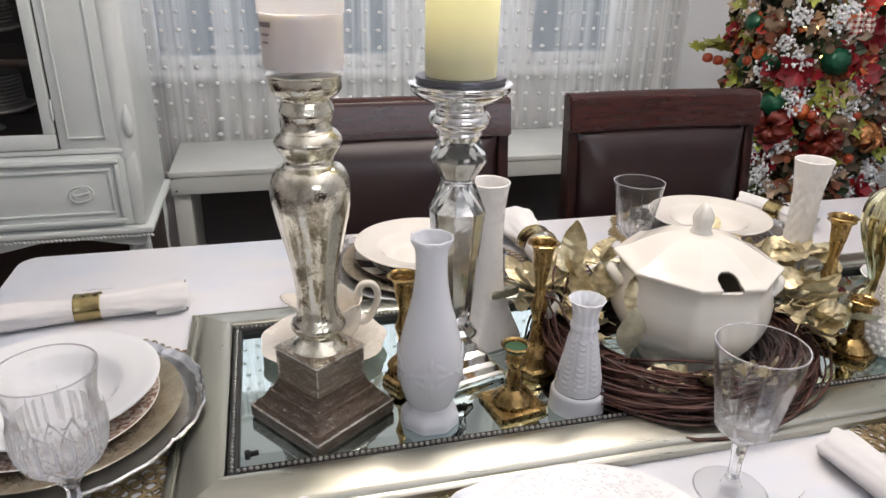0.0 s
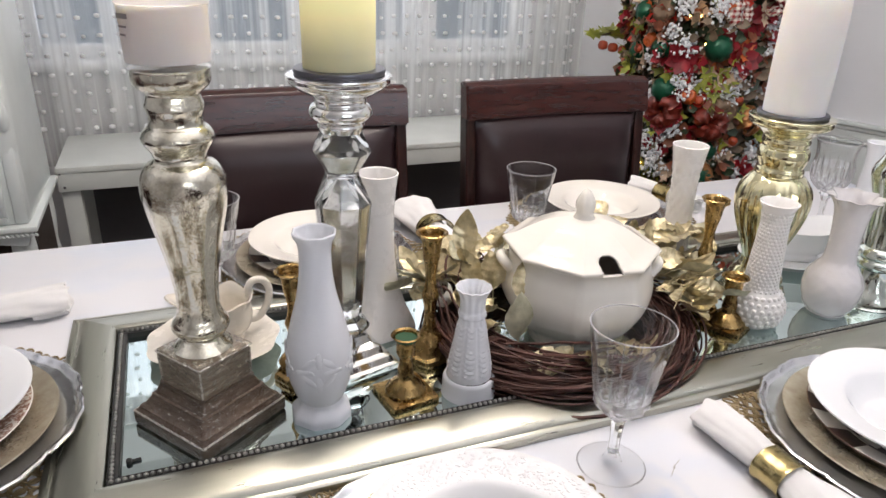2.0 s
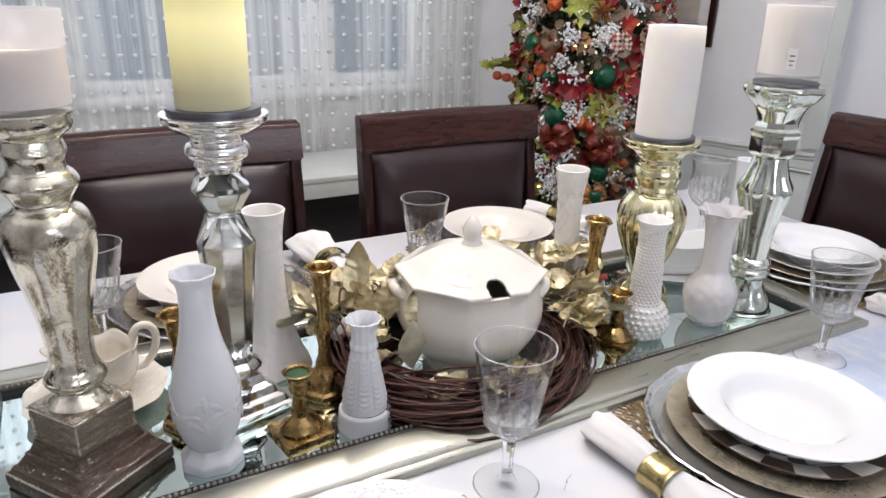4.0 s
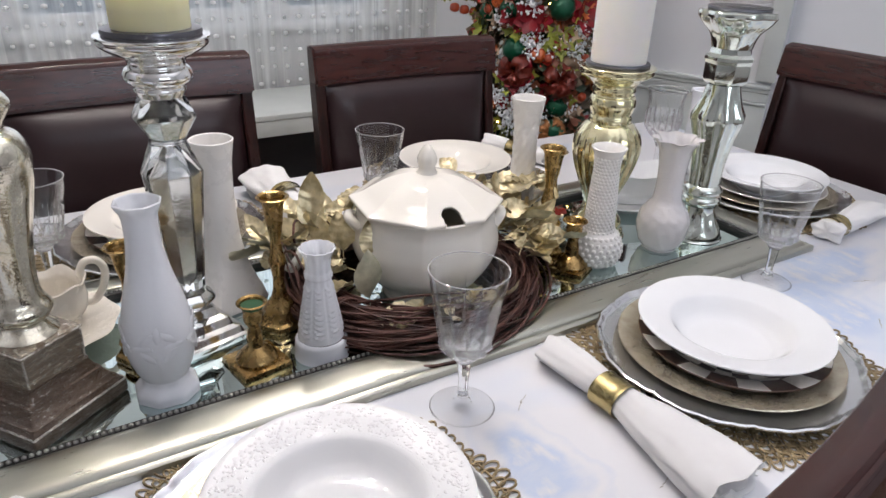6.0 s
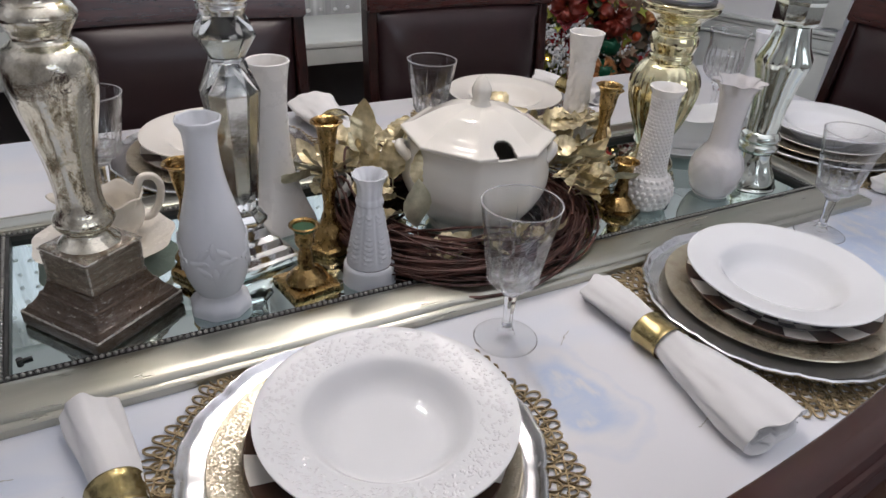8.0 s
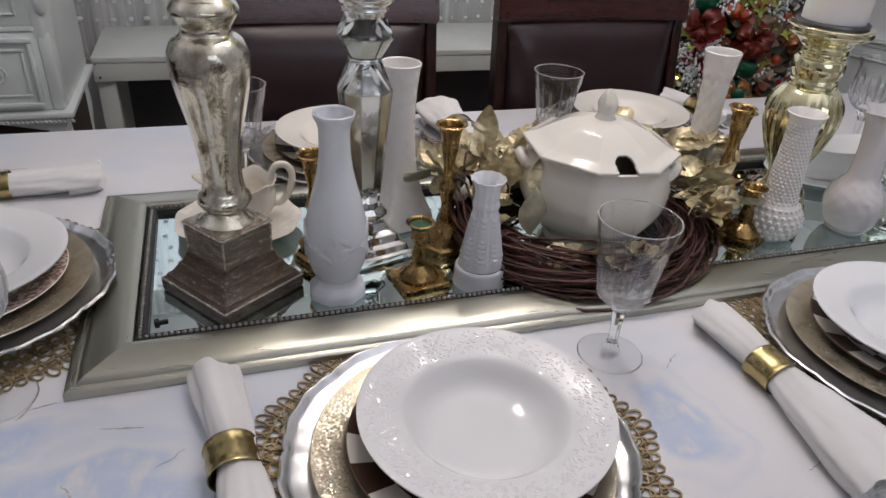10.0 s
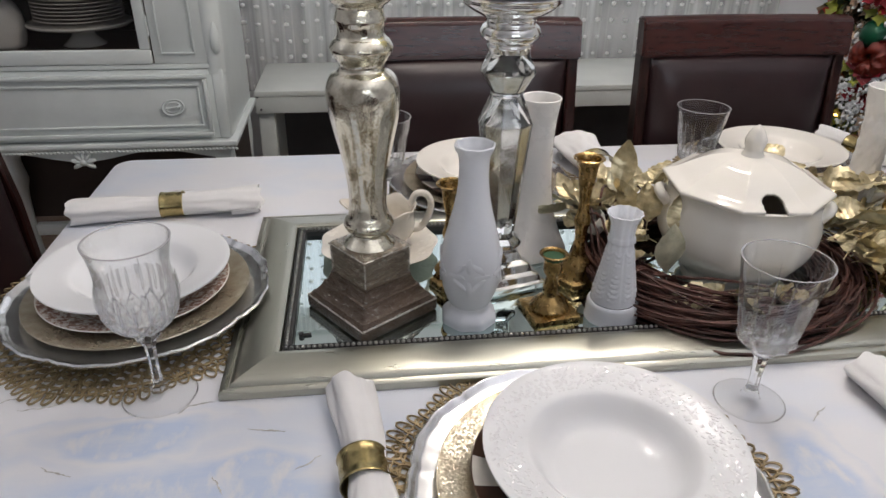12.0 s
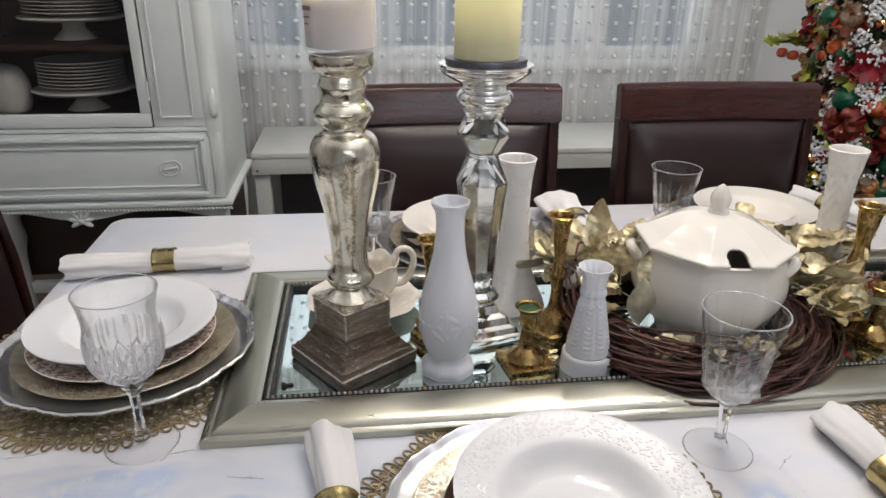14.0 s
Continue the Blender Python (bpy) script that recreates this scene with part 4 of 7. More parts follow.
def dining_chair():
    """Origin on the floor under the middle of the back; it faces -y."""
    t = thing("dining_chair", Matrix(), "dark mahogany dining chair with brown leather back", "chair", "chairs round the table")
    for sx in (-1, 1):
        bm = bmesh.new()
        pts = [(0.0, 0.02), (0.46, -0.0), (0.70, 0.01), (0.995, 0.045)]
        rings = []
        for z, y in pts:
            w, d = (0.0115, 0.022) if z < 0.9 else (0.011, 0.017)
            rings.append([bm.verts.new((sx * 0.2165 + a * w, y + b * d, z)) for a, b in ((-1, -1), (1, -1), (1, 1), (-1, 1))])
        for a, b in zip(rings, rings[1:]):
            for k in range(4):
                bm.faces.new((a[k], a[(k + 1) % 4], b[(k + 1) % 4], b[k]))
        bm.faces.new(rings[0])
        bm.faces.new(rings[-1])
        bmesh.ops.recalc_face_normals(bm, faces=bm.faces)
        bmesh.ops.bevel(bm, geom=bm.edges[:], offset=0.003, segments=1, affect="EDGES")
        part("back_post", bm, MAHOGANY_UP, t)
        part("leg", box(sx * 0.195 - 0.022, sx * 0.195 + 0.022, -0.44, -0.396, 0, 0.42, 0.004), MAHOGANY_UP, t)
        part("side_rail", box(sx * 0.195 - 0.012, sx * 0.195 + 0.012, -0.395, -0.023, 0.38, 0.43, 0.003), MAHOGANY, t)
    # curved top rail
    bm = bmesh.new()
    n = 16
    rings = []
    for i in range(n + 1):
        u = -1 + 2 * i / n
        bow = 0.018 * (1 - u * u)
        x = u * 0.2300
        rings.append([bm.verts.new((x, y + bow, z)) for y, z in CREST])
    for a, b in zip(rings, rings[1:]):
        for k in range(len(CREST)):
            j = (k + 1) % len(CREST)
            bm.faces.new((a[k], a[j], b[j], b[k]))
    bm.faces.new(rings[0])
    bm.faces.new(rings[-1])
    bmesh.ops.recalc_face_normals(bm, faces=bm.faces)
    bmesh.ops.bevel(bm, geom=[e for e in bm.edges if e.calc_face_angle(0) > 0.6], offset=0.004, segments=2, affect="EDGES")
    part("top_rail", bm, MAHOGANY, t)
    # padded back with piping
    bm = bmesh.new()
    nx, nz = 26, 24
    front = [[bm.verts.new((-0.2035 + 0.407 * i / nx, -0.006 + 0.03 * k / nz * 0.9 - 0.034 * (max(0.0, 1 - (2 * i / nx - 1) ** 8) * max(0.0, 1 - (2 * k / nz - 1) ** 8)) + 0.010 * (1 - (2 * i / nx - 1) ** 2) * k / nz, 0.50 + 0.420 * k / nz)) for k in range(nz + 1)] for i in range(nx + 1)]
    back = [[bm.verts.new((v.co.x, 0.035 + 0.012 * k / nz, v.co.z)) for k, v in enumerate(col)] for col in front]
    for g in (front, back):
        for a, b in zip(g, g[1:]):
            for k in range(nz):
                bm.faces.new((a[k], b[k], b[k + 1], a[k + 1]))
    rim = [front[i][0] for i in range(nx + 1)] + [front[nx][k] for k in range(1, nz + 1)] + [front[i][nz] for i in range(nx - 1, -1, -1)] + [front[0][k] for k in range(nz - 1, 0, -1)]
    rim2 = [back[i][0] for i in range(nx + 1)] + [back[nx][k] for k in range(1, nz + 1)] + [back[i][nz] for i in range(nx - 1, -1, -1)] + [back[0][k] for k in range(nz - 1, 0, -1)]
    for i in range(len(rim)):
        j = (i + 1) % len(rim)
        bm.faces.new((rim[i], rim[j], rim2[j], rim2[i]))
    b = part("backrest", bm, LEATHER, t, "padded brown leather back", sharp=60)
    part("piping", tube([(-0.202, 0.002, 0.502), (0.202, 0.002, 0.502), (0.202, 0.028, 0.915), (0, 0.038, 0.915), (-0.202, 0.028, 0.915)], 0.0035, 6, closed=True), LEATHER, b)
    part("lower_rail", box(-0.204, 0.204, 0.0, 0.03, 0.44, 0.495, 0.003), MAHOGANY, t)
    part("seat_rail", box(-0.172, 0.172, -0.43, -0.41, 0.38, 0.43, 0.003), MAHOGANY, t)
    bm = box(-0.215, 0.215, -0.445, -0.024, 0.431, 0.49, 0.02, 4)
    part("seat", bm, LEATHER, t, "padded brown leather seat")
    return t


ch = dining_chair()
ch.matrix_basis = pose(1.015, 0.826, 0) @ Matrix.Diagonal((1.045, 1.0, 1.015, 1))
copy_thing(ch, pose(0.399, 0.826, 0))
copy_thing(ch, pose(1.905, 0.262, 0, 0, 0, -90))
copy_thing(ch, pose(-0.5, 0.46, 0, 0, 0, 90))
copy_thing(ch, pose(0.47, -0.42, 0, 0, 0, 186))

# ---- framed mirror lying on the table ----
fm = thing("framed_mirror", pose(0, 0, TABLE_Z), "long framed mirror with champagne moulding lying flat on the table", "mirror")
LX, LY = 1.364, 0.450
MOULD = [(0.0, 0.0), (0.0, 0.009), (0.0015, 0.0105), (0.007, 0.0115), (0.0085, 0.0095), (0.010, 0.0095), (0.012, 0.0125), (0.018, 0.0150), (0.026, 0.0168), (0.034, 0.0182), (0.044, 0.0196), (0.052, 0.0203), (0.0575, 0.0200), (0.0610, 0.0180), (0.0625, 0.0135), (0.0625, 0.0)]


def moulding(a, b, inward):
    """One mitred side of the frame, from corner a to corner b."""
    a, b, n = Vector((*a, 0)), Vector((*b, 0)), Vector((*inward, 0))
    d = (b - a).normalized()
    bm = bmesh.new()
    cuts = 24
    rows = []
    for i in range(cuts + 1):
        row = []
        for w, h in MOULD:
            p, q = a + d * w, b - d * w
            row.append(bm.verts.new(p.lerp(q, i / cuts) + n * w + Vector((0, 0, h))))
        rows.append(row)
    k = len(MOULD)
    for r, s in zip(rows, rows[1:]):
        for j in range(k - 1):
            bm.faces.new((r[j], s[j], s[j + 1], r[j + 1]))
    bm.faces.new(rows[0])
    bm.faces.new(rows[-1][::-1])
    return bm


# each side is built along its own x, so that its brushed grain runs lengthwise
part("moulding", moulding((0, 0), (LX, 0), (0, 1)), CHAMPAGNE, fm)
part("moulding", moulding((0, 0), (LX, 0), (0, 1)), CHAMPAGNE, fm, m=pose(LX, LY, 0, 0, 0, 180))
part("moulding", moulding((0, 0), (LY, 0), (0, 1)), CHAMPAGNE, fm, m=pose(0, LY, 0, 0, 0, -90))
part("moulding", moulding((0, 0), (LY, 0), (0, 1)), CHAMPAGNE, fm, m=pose(LX, 0, 0, 0, 0, 90))
DARK_METAL = mat("dark_antique_metal", (0.05, 0.048, 0.045), 0.4, metal=0.5, var=0.3)
BEAD = mat("silver_bead", (0.42, 0.42, 0.39), 0.3, metal=0.8, var=0.35, scale=90)
I0, I1 = 0.0632, 0.0752
bm = bmesh.new()
for d in ((I0, LX - I0, I0, I1), (I0, LX - I0, LY - I1, LY - I0), (I0, I1, I1, LY - I1), (LX - I1, LX - I0, I1, LY - I1)):
    box(*d, 0.002, 0.0160, 0.001, 1, bm=bm)
part("bead_strip", bm, DARK_METAL, fm, "dark strip under the beading")
mid = (I0 + I1) / 2 - 0.001
step = 0.0066
line = [(mid + i * step, y) for y in (mid, LY - mid) for i in range(int((LX - 2 * mid) / step) + 1)] + [(x, mid + i * step) for x in (mid, LX - mid) for i in range(1, int((LY - 2 * mid) / step))]
spots = [Matrix.Translation((x, y, 0.0168)) @ Matrix.Scale(0.0028, 4) for x, y in line]
tagged(part("beading", blobs("beading", spots, BEAD), None, fm, "row of small silver beads"), kind="stuff")
part("glass", box(I1 - 0.003, LX - I1 + 0.003, I1 - 0.003, LY - I1 + 0.003, 0.004, 0.008, 0), MIRROR, fm, "clear mirror glass")

cl = part("clip", box(-0.006, 0.006, -0.0015, 0.0015, 0.0085, 0.011, 0.0006), DARK_METAL, fm, "small dark mirror clip", m=pose(0.0895, 0.104, 0, 0, 0, 8))
part("clip_screw", lathe([(0, 0.0085), (0.0032, 0.0085), (0.0032, 0.0125), (0, 0.0132)], 12), DARK_METAL, cl, m=pose(-0.0062, 0, 0))

# ---- candle holders ----


def disc(r, h, seg=40):
    return lathe([(0, 0), (r, 0), (r + 0.001, h * 0.5), (r, h), (0, h)], seg)


def square_block(levels, turn=0.0):
    """A stack of square sections (half side, height), with softened corners."""
    def f(a, r, z):
        c, s = abs(math.cos(a)), abs(math.sin(a))
        return r / max(c, s) if max(c, s) > 0 else r
    bm = bmesh.new()
    rings = []
    for h, z in levels:
        b = min(0.004, h * 0.12)
        pts = []
        for sx, sy in ((1, 1), (-1, 1), (-1, -1), (1, -1)):
            p = [(sx * h, sy * (h - b)), (sx * (h - b * 0.3), sy * (h - b * 0.3)), (sx * (h - b), sy * h)]
            pts += p if sx * sy > 0 else p[::-1]
        rings.append([bm.verts.new((x, y, z)) for x, y in pts])
    for r, s in zip(rings, rings[1:]):
        for k in range(12):
            bm.faces.new((r[k], r[(k + 1) % 12], s[(k + 1) % 12], s[k]))
    bm.faces.new(rings[0][::-1])
    bm.faces.new(rings[-1])
    bmesh.ops.rotate(bm, cent=(0, 0, 0), matrix=Matrix.Rotation(turn, 3, "Z"), verts=bm.verts)
    return bm


WORN = distressed("rubbed_silver_edge", (0.24, 0.18, 0.13), (0.72, 0.69, 0.62), 0.46)
t = thing("candle_holder", pose(0.172, 0.160, GLASS_Z, 0, 0, 36) @ Matrix.Diagonal((0.94, 0.94, 0.972, 1)), "tall mottled mercury-glass candle holder with brown square base", "candle holder", "candle holders on the mirror")
part("base", square_block([(0.062, 0.0), (0.0648, 0.003), (0.0650, 0.0150), (0.0635, 0.0180), (0.0605, 0.0205), (0.0590, 0.0245), (0.0562, 0.0255), (0.0520, 0.0320), (0.0485, 0.0375), (0.0478, 0.0405), (0.0450, 0.0415), (0.0418, 0.0490), (0.0400, 0.0530), (0.0400, 0.0560)]), DISTRESSED, t, "worn brown and silver stepped base")
part("block", square_block([(0.0372, 0.0562), (0.0368, 0.062), (0.0376, 0.092), (0.0390, 0.0955), (0.0386, 0.0990), (0.034, 0.101)]), DISTRESSED_SILVER, t, "worn silver block")
STEM = [(v.x, v.y) for v in spline([(0.0345, 0.1012), (0.0320, 0.104), (0.0265, 0.109), (0.0225, 0.1135), (0.0232, 0.117), (0.0290, 0.121), (0.0330, 0.128), (0.0318, 0.134), (0.0268, 0.142), (0.0242, 0.153), (0.0242, 0.170), (0.0268, 0.195), (0.0325, 0.225), (0.0398, 0.256), (0.0450, 0.284), (0.0445, 0.302), (0.0380, 0.316), (0.0285, 0.323), (0.0285, 0.330), (0.0330, 0.337), (0.0375, 0.346), (0.0330, 0.355), (0.0280, 0.360), (0.0275, 0.369), (0.0300, 0.377), (0.0275, 0.386), (0.0275, 0.391), (0.0355, 0.397), (0.0390, 0.404), (0.0390, 0.413), (0.0370, 0.416), (0.0, 0.416)], 4)][:-1]
part("stem", lathe([(0, 0.1012)] + STEM + [(0, 0.416)], 80, fluted(10, 0.04, 0.14, 0.30, 0.04)), MERCURY, t, "mottled silvered glass stem")
for sx, sy in ((1, 1), (-1, 1), (-1, -1), (1, -1)):
    part("worn_edge", tube([(sx * 0.0366, sy * 0.0366, 0.0585), (sx * 0.0372, sy * 0.0372, 0.0925)], 0.0014, 6), WORN, t, "edge rubbed to bright silver")
    part("worn_edge", tube([(sx * 0.0388, sy * 0.0388, 0.0970), (-sy * 0.0388, sx * 0.0388, 0.0970)], 0.0013, 6), WORN, t, "edge rubbed to bright silver")
    part("worn_edge", tube([(sx * 0.0632, sy * 0.0632, 0.0180), (-sy * 0.0632, sx * 0.0632, 0.0180)], 0.0014, 6), WORN, t, "edge rubbed to bright silver")

t = thing("jar_candle", pose(0.172, 0.160, GLASS_Z + 0.4046), "white candle in a clear glass jar", "candle", "candles")
part("jar", lathe([(0, 0), (0.0395, 0), (0.041, 0.003), (0.0412, 0.0565), (0.0400, 0.0565), (0.039, 0.005), (0, 0.005)], 48), JAR_GLASS, t, "clear glass jar")
part("jar_rim", lathe([(0.0412, 0.0568), (0.0415, 0.088), (0.0410, 0.0888), (0.0404, 0.088), (0.0400, 0.0568), (0.0412, 0.0568)], 48), JAR_RIM_GLASS, t, "milky glass rim above the wax")
part("wax", lathe([(0, 0.0055), (0.0386, 0.0055), (0.0398, 0.056), (0.036, 0.055), (0, 0.054)], 48), WAX_IVORY, t, "pale mauve-white wax")
for i, (w, z) in enumerate(((0.42, 0.047), (0.30, 0.038), (0.22, 0.031))):
    bm = bmesh.new()
    h = 0.0045 if i == 0 else 0.0018
    r0 = [bm.verts.new((0.0419 * math.cos(a), 0.0419 * math.sin(a), z + dz)) for dz in (-h / 2, h / 2) for a in [radians(212) + w * (k / 8 - 0.5) for k in range(9)]]
    for k in range(8):
        bm.faces.new((r0[k], r0[k + 1], r0[k + 10], r0[k + 9]))
    part("label_bar", bm, GREY_INK, t, "small grey printing")

t = thing("candle_holder", pose(0.350, 0.223, GLASS_Z, 0, 0, 14) @ Matrix.Diagonal((1, 1, 0.98, 1)), "tall faceted bright mercury-glass candle holder with stepped base", "candle holder", "candle holders on the mirror")
part("base", square_block([(0.050, 0.0), (0.052, 0.003), (0.052, 0.010), (0.047, 0.012), (0.044, 0.020), (0.037, 0.023), (0.034, 0.033), (0.026, 0.037), (0.022, 0.048)], 0.0), MERCURY_CLEAR, t)


def silvered(name, prof, seg, turn, t):
    """A faceted glass wall over its silvered core."""
    core = part(name, lathe([(0, prof[0][1] + 0.002)] + [(r * 0.86 - 0.0006, z) for r, z in prof[1:-1]] + [(0, prof[-1][1] - 0.002)], seg, turn=turn), MERCURY_CLEAR, t, "silvered core", sharp=12)
    part("glass_wall", lathe([(0, prof[0][1])] + prof + [(0, prof[-1][1])], seg, turn=turn), SOLID_GLASS, core, "clear faceted glass wall", sharp=12)


silvered("collar", [(0.022, 0.0485), (0.030, 0.056), (0.031, 0.062), (0.022, 0.070), (0.0205, 0.078)], 8, 0.2, t)
silvered("stem", [(0.0205, 0.0785), (0.0225, 0.100), (0.0255, 0.135), (0.0330, 0.215), (0.0350, 0.232), (0.0210, 0.268)], 8, 0.2, t)
silvered("knop", [(0.0205, 0.2685), (0.0205, 0.273), (0.0350, 0.298), (0.0250, 0.322)], 8, 0.2, t)
part("cup", lathe(spline([(0.0245, 0.3225), (0.0275, 0.330), (0.0270, 0.334), (0.0340, 0.340), (0.0365, 0.346), (0.0340, 0.353), (0.0300, 0.357), (0.0320, 0.364), (0.0450, 0.371), (0.0560, 0.379), (0.0575, 0.385), (0.0550, 0.390), (0.0, 0.390)], 4), 56), MERCURY_CLEAR, t)
part("plate", disc(0.051, 0.006), PLATE_DISC, t, "dark pewter plate", m=pose(0, 0, 0.3905))
t = thing("led_candle", pose(0.350, 0.223, GLASS_Z + 0.3889), "pale yellow flickering pillar candle, lit", "candle", "candles")
part("wax", lathe(spline([(0, 0), (0.0, 0), (0.0405, 0.0), (0.0405, 0.0), (0.041, 0.06), (0.0408, 0.125), (0.0385, 0.128), (0.034, 0.120), (0, 0.118)], 4), 48, lambda a, r, z: r * (1 + (0.02 * math.sin(3 * a) if z > 0.118 else 0))), WAX_LED, t)
part("wick", tube([(0, 0, 0.1185), (0.001, 0, 0.128)], 0.001, 6), WICK, t)

t = thing("candle_holder", pose(1.058, 0.233, GLASS_Z), "ribbed pale-gold mercury-glass candle holder", "candle holder", "candle holders on the mirror")
part("base", lathe(spline([(0, 0), (0.048, 0.0), (0.050, 0.004), (0.048, 0.012), (0.044, 0.018), (0.044, 0.026), (0.038, 0.036), (0.030, 0.046), (0.027, 0.060)], 4), 48), MERCURY_GOLD, t)
part("body", lathe(spline([(0.027, 0.0605), (0.030, 0.070), (0.040, 0.095), (0.051, 0.125), (0.0575, 0.155), (0.055, 0.180), (0.044, 0.198), (0.036, 0.205)], 5), 80, lambda a, r, z: r * (1 - 0.055 * abs(math.cos(10 * a)) ** 2 * min(1, max(0, (z - 0.06) / 0.03)) * min(1, max(0, (0.205 - z) / 0.02)))), MERCURY_GOLD, t)
part("cup", lathe(spline([(0.0355, 0.2055), (0.036, 0.212), (0.034, 0.218), (0.037, 0.226), (0.039, 0.236), (0.037, 0.246), (0.034, 0.250), (0.036, 0.258), (0.036, 0.266), (0.046, 0.276), (0.0595, 0.284), (0.061, 0.292), (0.057, 0.297), (0, 0.297)], 4), 48), MERCURY_GOLD, t)
part("plate", disc(0.051, 0.005), PLATE_DISC, t, "dark pewter plate", m=pose(0, 0, 0.2975))
t = thing("pillar_candle", pose(1.058, 0.233, GLASS_Z + 0.3028), "plain white pillar candle", "candle", "candles")
part("wax", lathe(spline([(0, 0), (0, 0), (0.0445, 0.0), (0.0445, 0.0), (0.0450, 0.08), (0.0440, 0.160), (0.0420, 0.168), (0.038, 0.160), (0, 0.155)], 4), 48, lambda a, r, z: r * (1 + (0.025 * math.sin(2 * a + 1) if z > 0.158 else 0))), WAX_WHITE, t)
part("wick", tube([(0, 0, 0.1555), (0.001, 0, 0.166)], 0.001, 6), WICK, t)

t = thing("candle_holder", pose(1.213, 0.140, GLASS_Z, 0, 0, 10), "fluted silver-green mercury-glass candle holder with scalloped cup", "candle holder", "candle holders on the mirror")
part("base", lathe(spline([(0, 0), (0.045, 0.0), (0.046, 0.004), (0.043, 0.016), (0.036, 0.030), (0.029, 0.048), (0.0275, 0.060)], 4), 64, fluted(8, 0.10, 0.01, 0.06, 0.02)), MERCURY_GREEN, t)
part("collar", lathe(spline([(0.0275, 0.0605), (0.033, 0.066), (0.033, 0.074), (0.030, 0.078), (0.033, 0.084), (0.032, 0.092), (0.0265, 0.098)], 3), 40), MERCURY_GREEN, t)
part("stem", lathe([(0.0265, 0.0985), (0.030, 0.14), (0.037, 0.185), (0.043, 0.205), (0.0455, 0.215), (0.0455, 0.222), (0.036, 0.240), (0.029, 0.262), (0.027, 0.272)], 64, fluted(8, 0.14, 0.10, 0.268, 0.02)), MERCURY_GREEN, t, sharp=50)
part("knop", lathe([(0.028, 0.2725), (0.036, 0.278), (0.0375, 0.284), (0.0375, 0.306), (0.040, 0.312), (0.040, 0.317), (0.034, 0.322), (0.032, 0.330)], 8), MERCURY_GREEN, t, sharp=15)
part("cup", lathe(spline([(0.0315, 0.3305), (0.034, 0.340), (0.040, 0.355), (0.052, 0.368), (0.060, 0.380), (0.0585, 0.388), (0.054, 0.388), (0, 0.386)], 4), 80, lambda a, r, z: r * (1 + 0.045 * math.cos(8 * a) * min(1, max(0, (z - 0.335) / 0.03)))), MERCURY_GREEN, t)
part("plate", disc(0.048, 0.005), PLATE_DISC, t, "dark pewter plate", m=pose(0, 0, 0.3885))
t = thing("jar_candle", pose(1.213, 0.140, GLASS_Z + 0.394), "white candle in a glass jar with paper sticker", "candle", "candles")
part("jar", lathe([(0, 0), (0.044, 0), (0.047, 0.004), (0.0482, 0.120), (0.0472, 0.120), (0.045, 0.008), (0, 0.008)], 48), JAR_GLASS, t, "clear glass jar")
part("wax", lathe([(0, 0.012), (0.0445, 0.012), (0.0468, 0.112), (0.043, 0.111), (0, 0.110)], 48), WAX_WHITE, t, "white wax")
a0 = radians(218)
for nm, mt, w, z0, z1, r in (("sticker", PAPER, 0.26, 0.022, 0.052, 0.0492), ("sticker_bar", GREY_INK, 0.16, 0.040, 0.0425, 0.0496), ("sticker_bar", GREY_INK, 0.16, 0.033, 0.0352, 0.0496), ("sticker_bar", GREY_INK, 0.10, 0.027, 0.029, 0.0496)):
    bm = bmesh.new()
    r0 = [bm.verts.new((r * math.cos(a), r * math.sin(a), z)) for z in (z0, z1) for a in [a0 + w * (k / 6 - 0.5) for k in range(7)]]
    for k in range(6):
        bm.faces.new((r0[k], r0[k + 1], r0[k + 8], r0[k + 7]))
    part(nm, bm, mt, t)

# ---- brass candlesticks ----


def candlestick(m, label, prof, base, scale=1.0, felt=True):
    """base: ('square', half side) or ('hex', radius)."""
    t = thing("brass_candlestick", m, label, "candlestick", "brass candlesticks")
    h0 = 0.007
    if base[0] == "square":
        part("base", square_block([(base[1], 0), (base[1] + 0.001, 0.0015), (base[1], h0), (base[1] - 0.004, h0 + 0.001)]), BRASS, t)
    elif base[0] == "hex":
        part("base", lathe([(0, 0), (base[1], 0), (base[1] + 0.001, 0.003), (base[1], 0.009), (base[1] * 0.85, 0.012), (base[1] * 0.62, 0.024), (0, 0.024)], 6), BRASS, t, sharp=20)
        h0 = 0.0235
    part("stem", lathe(spline(prof, 4), 32), BRASS, t)
    r, z = prof[-1]
    if felt:
        part("wax_remains", lathe([(0, z - 0.006), (r * 0.8, z - 0.006), (r * 0.8, z - 0.003), (0, z - 0.003)], 20), GREEN_FELT, t, "green wax in the socket")
    part("socket", lathe([(r, z), (r + 0.002, z + 0.0008), (r, z + 0.002), (r - 0.003, z), (r - 0.005, z - 0.007), (0, z - 0.007)], 28), BRASS, t)
    return t


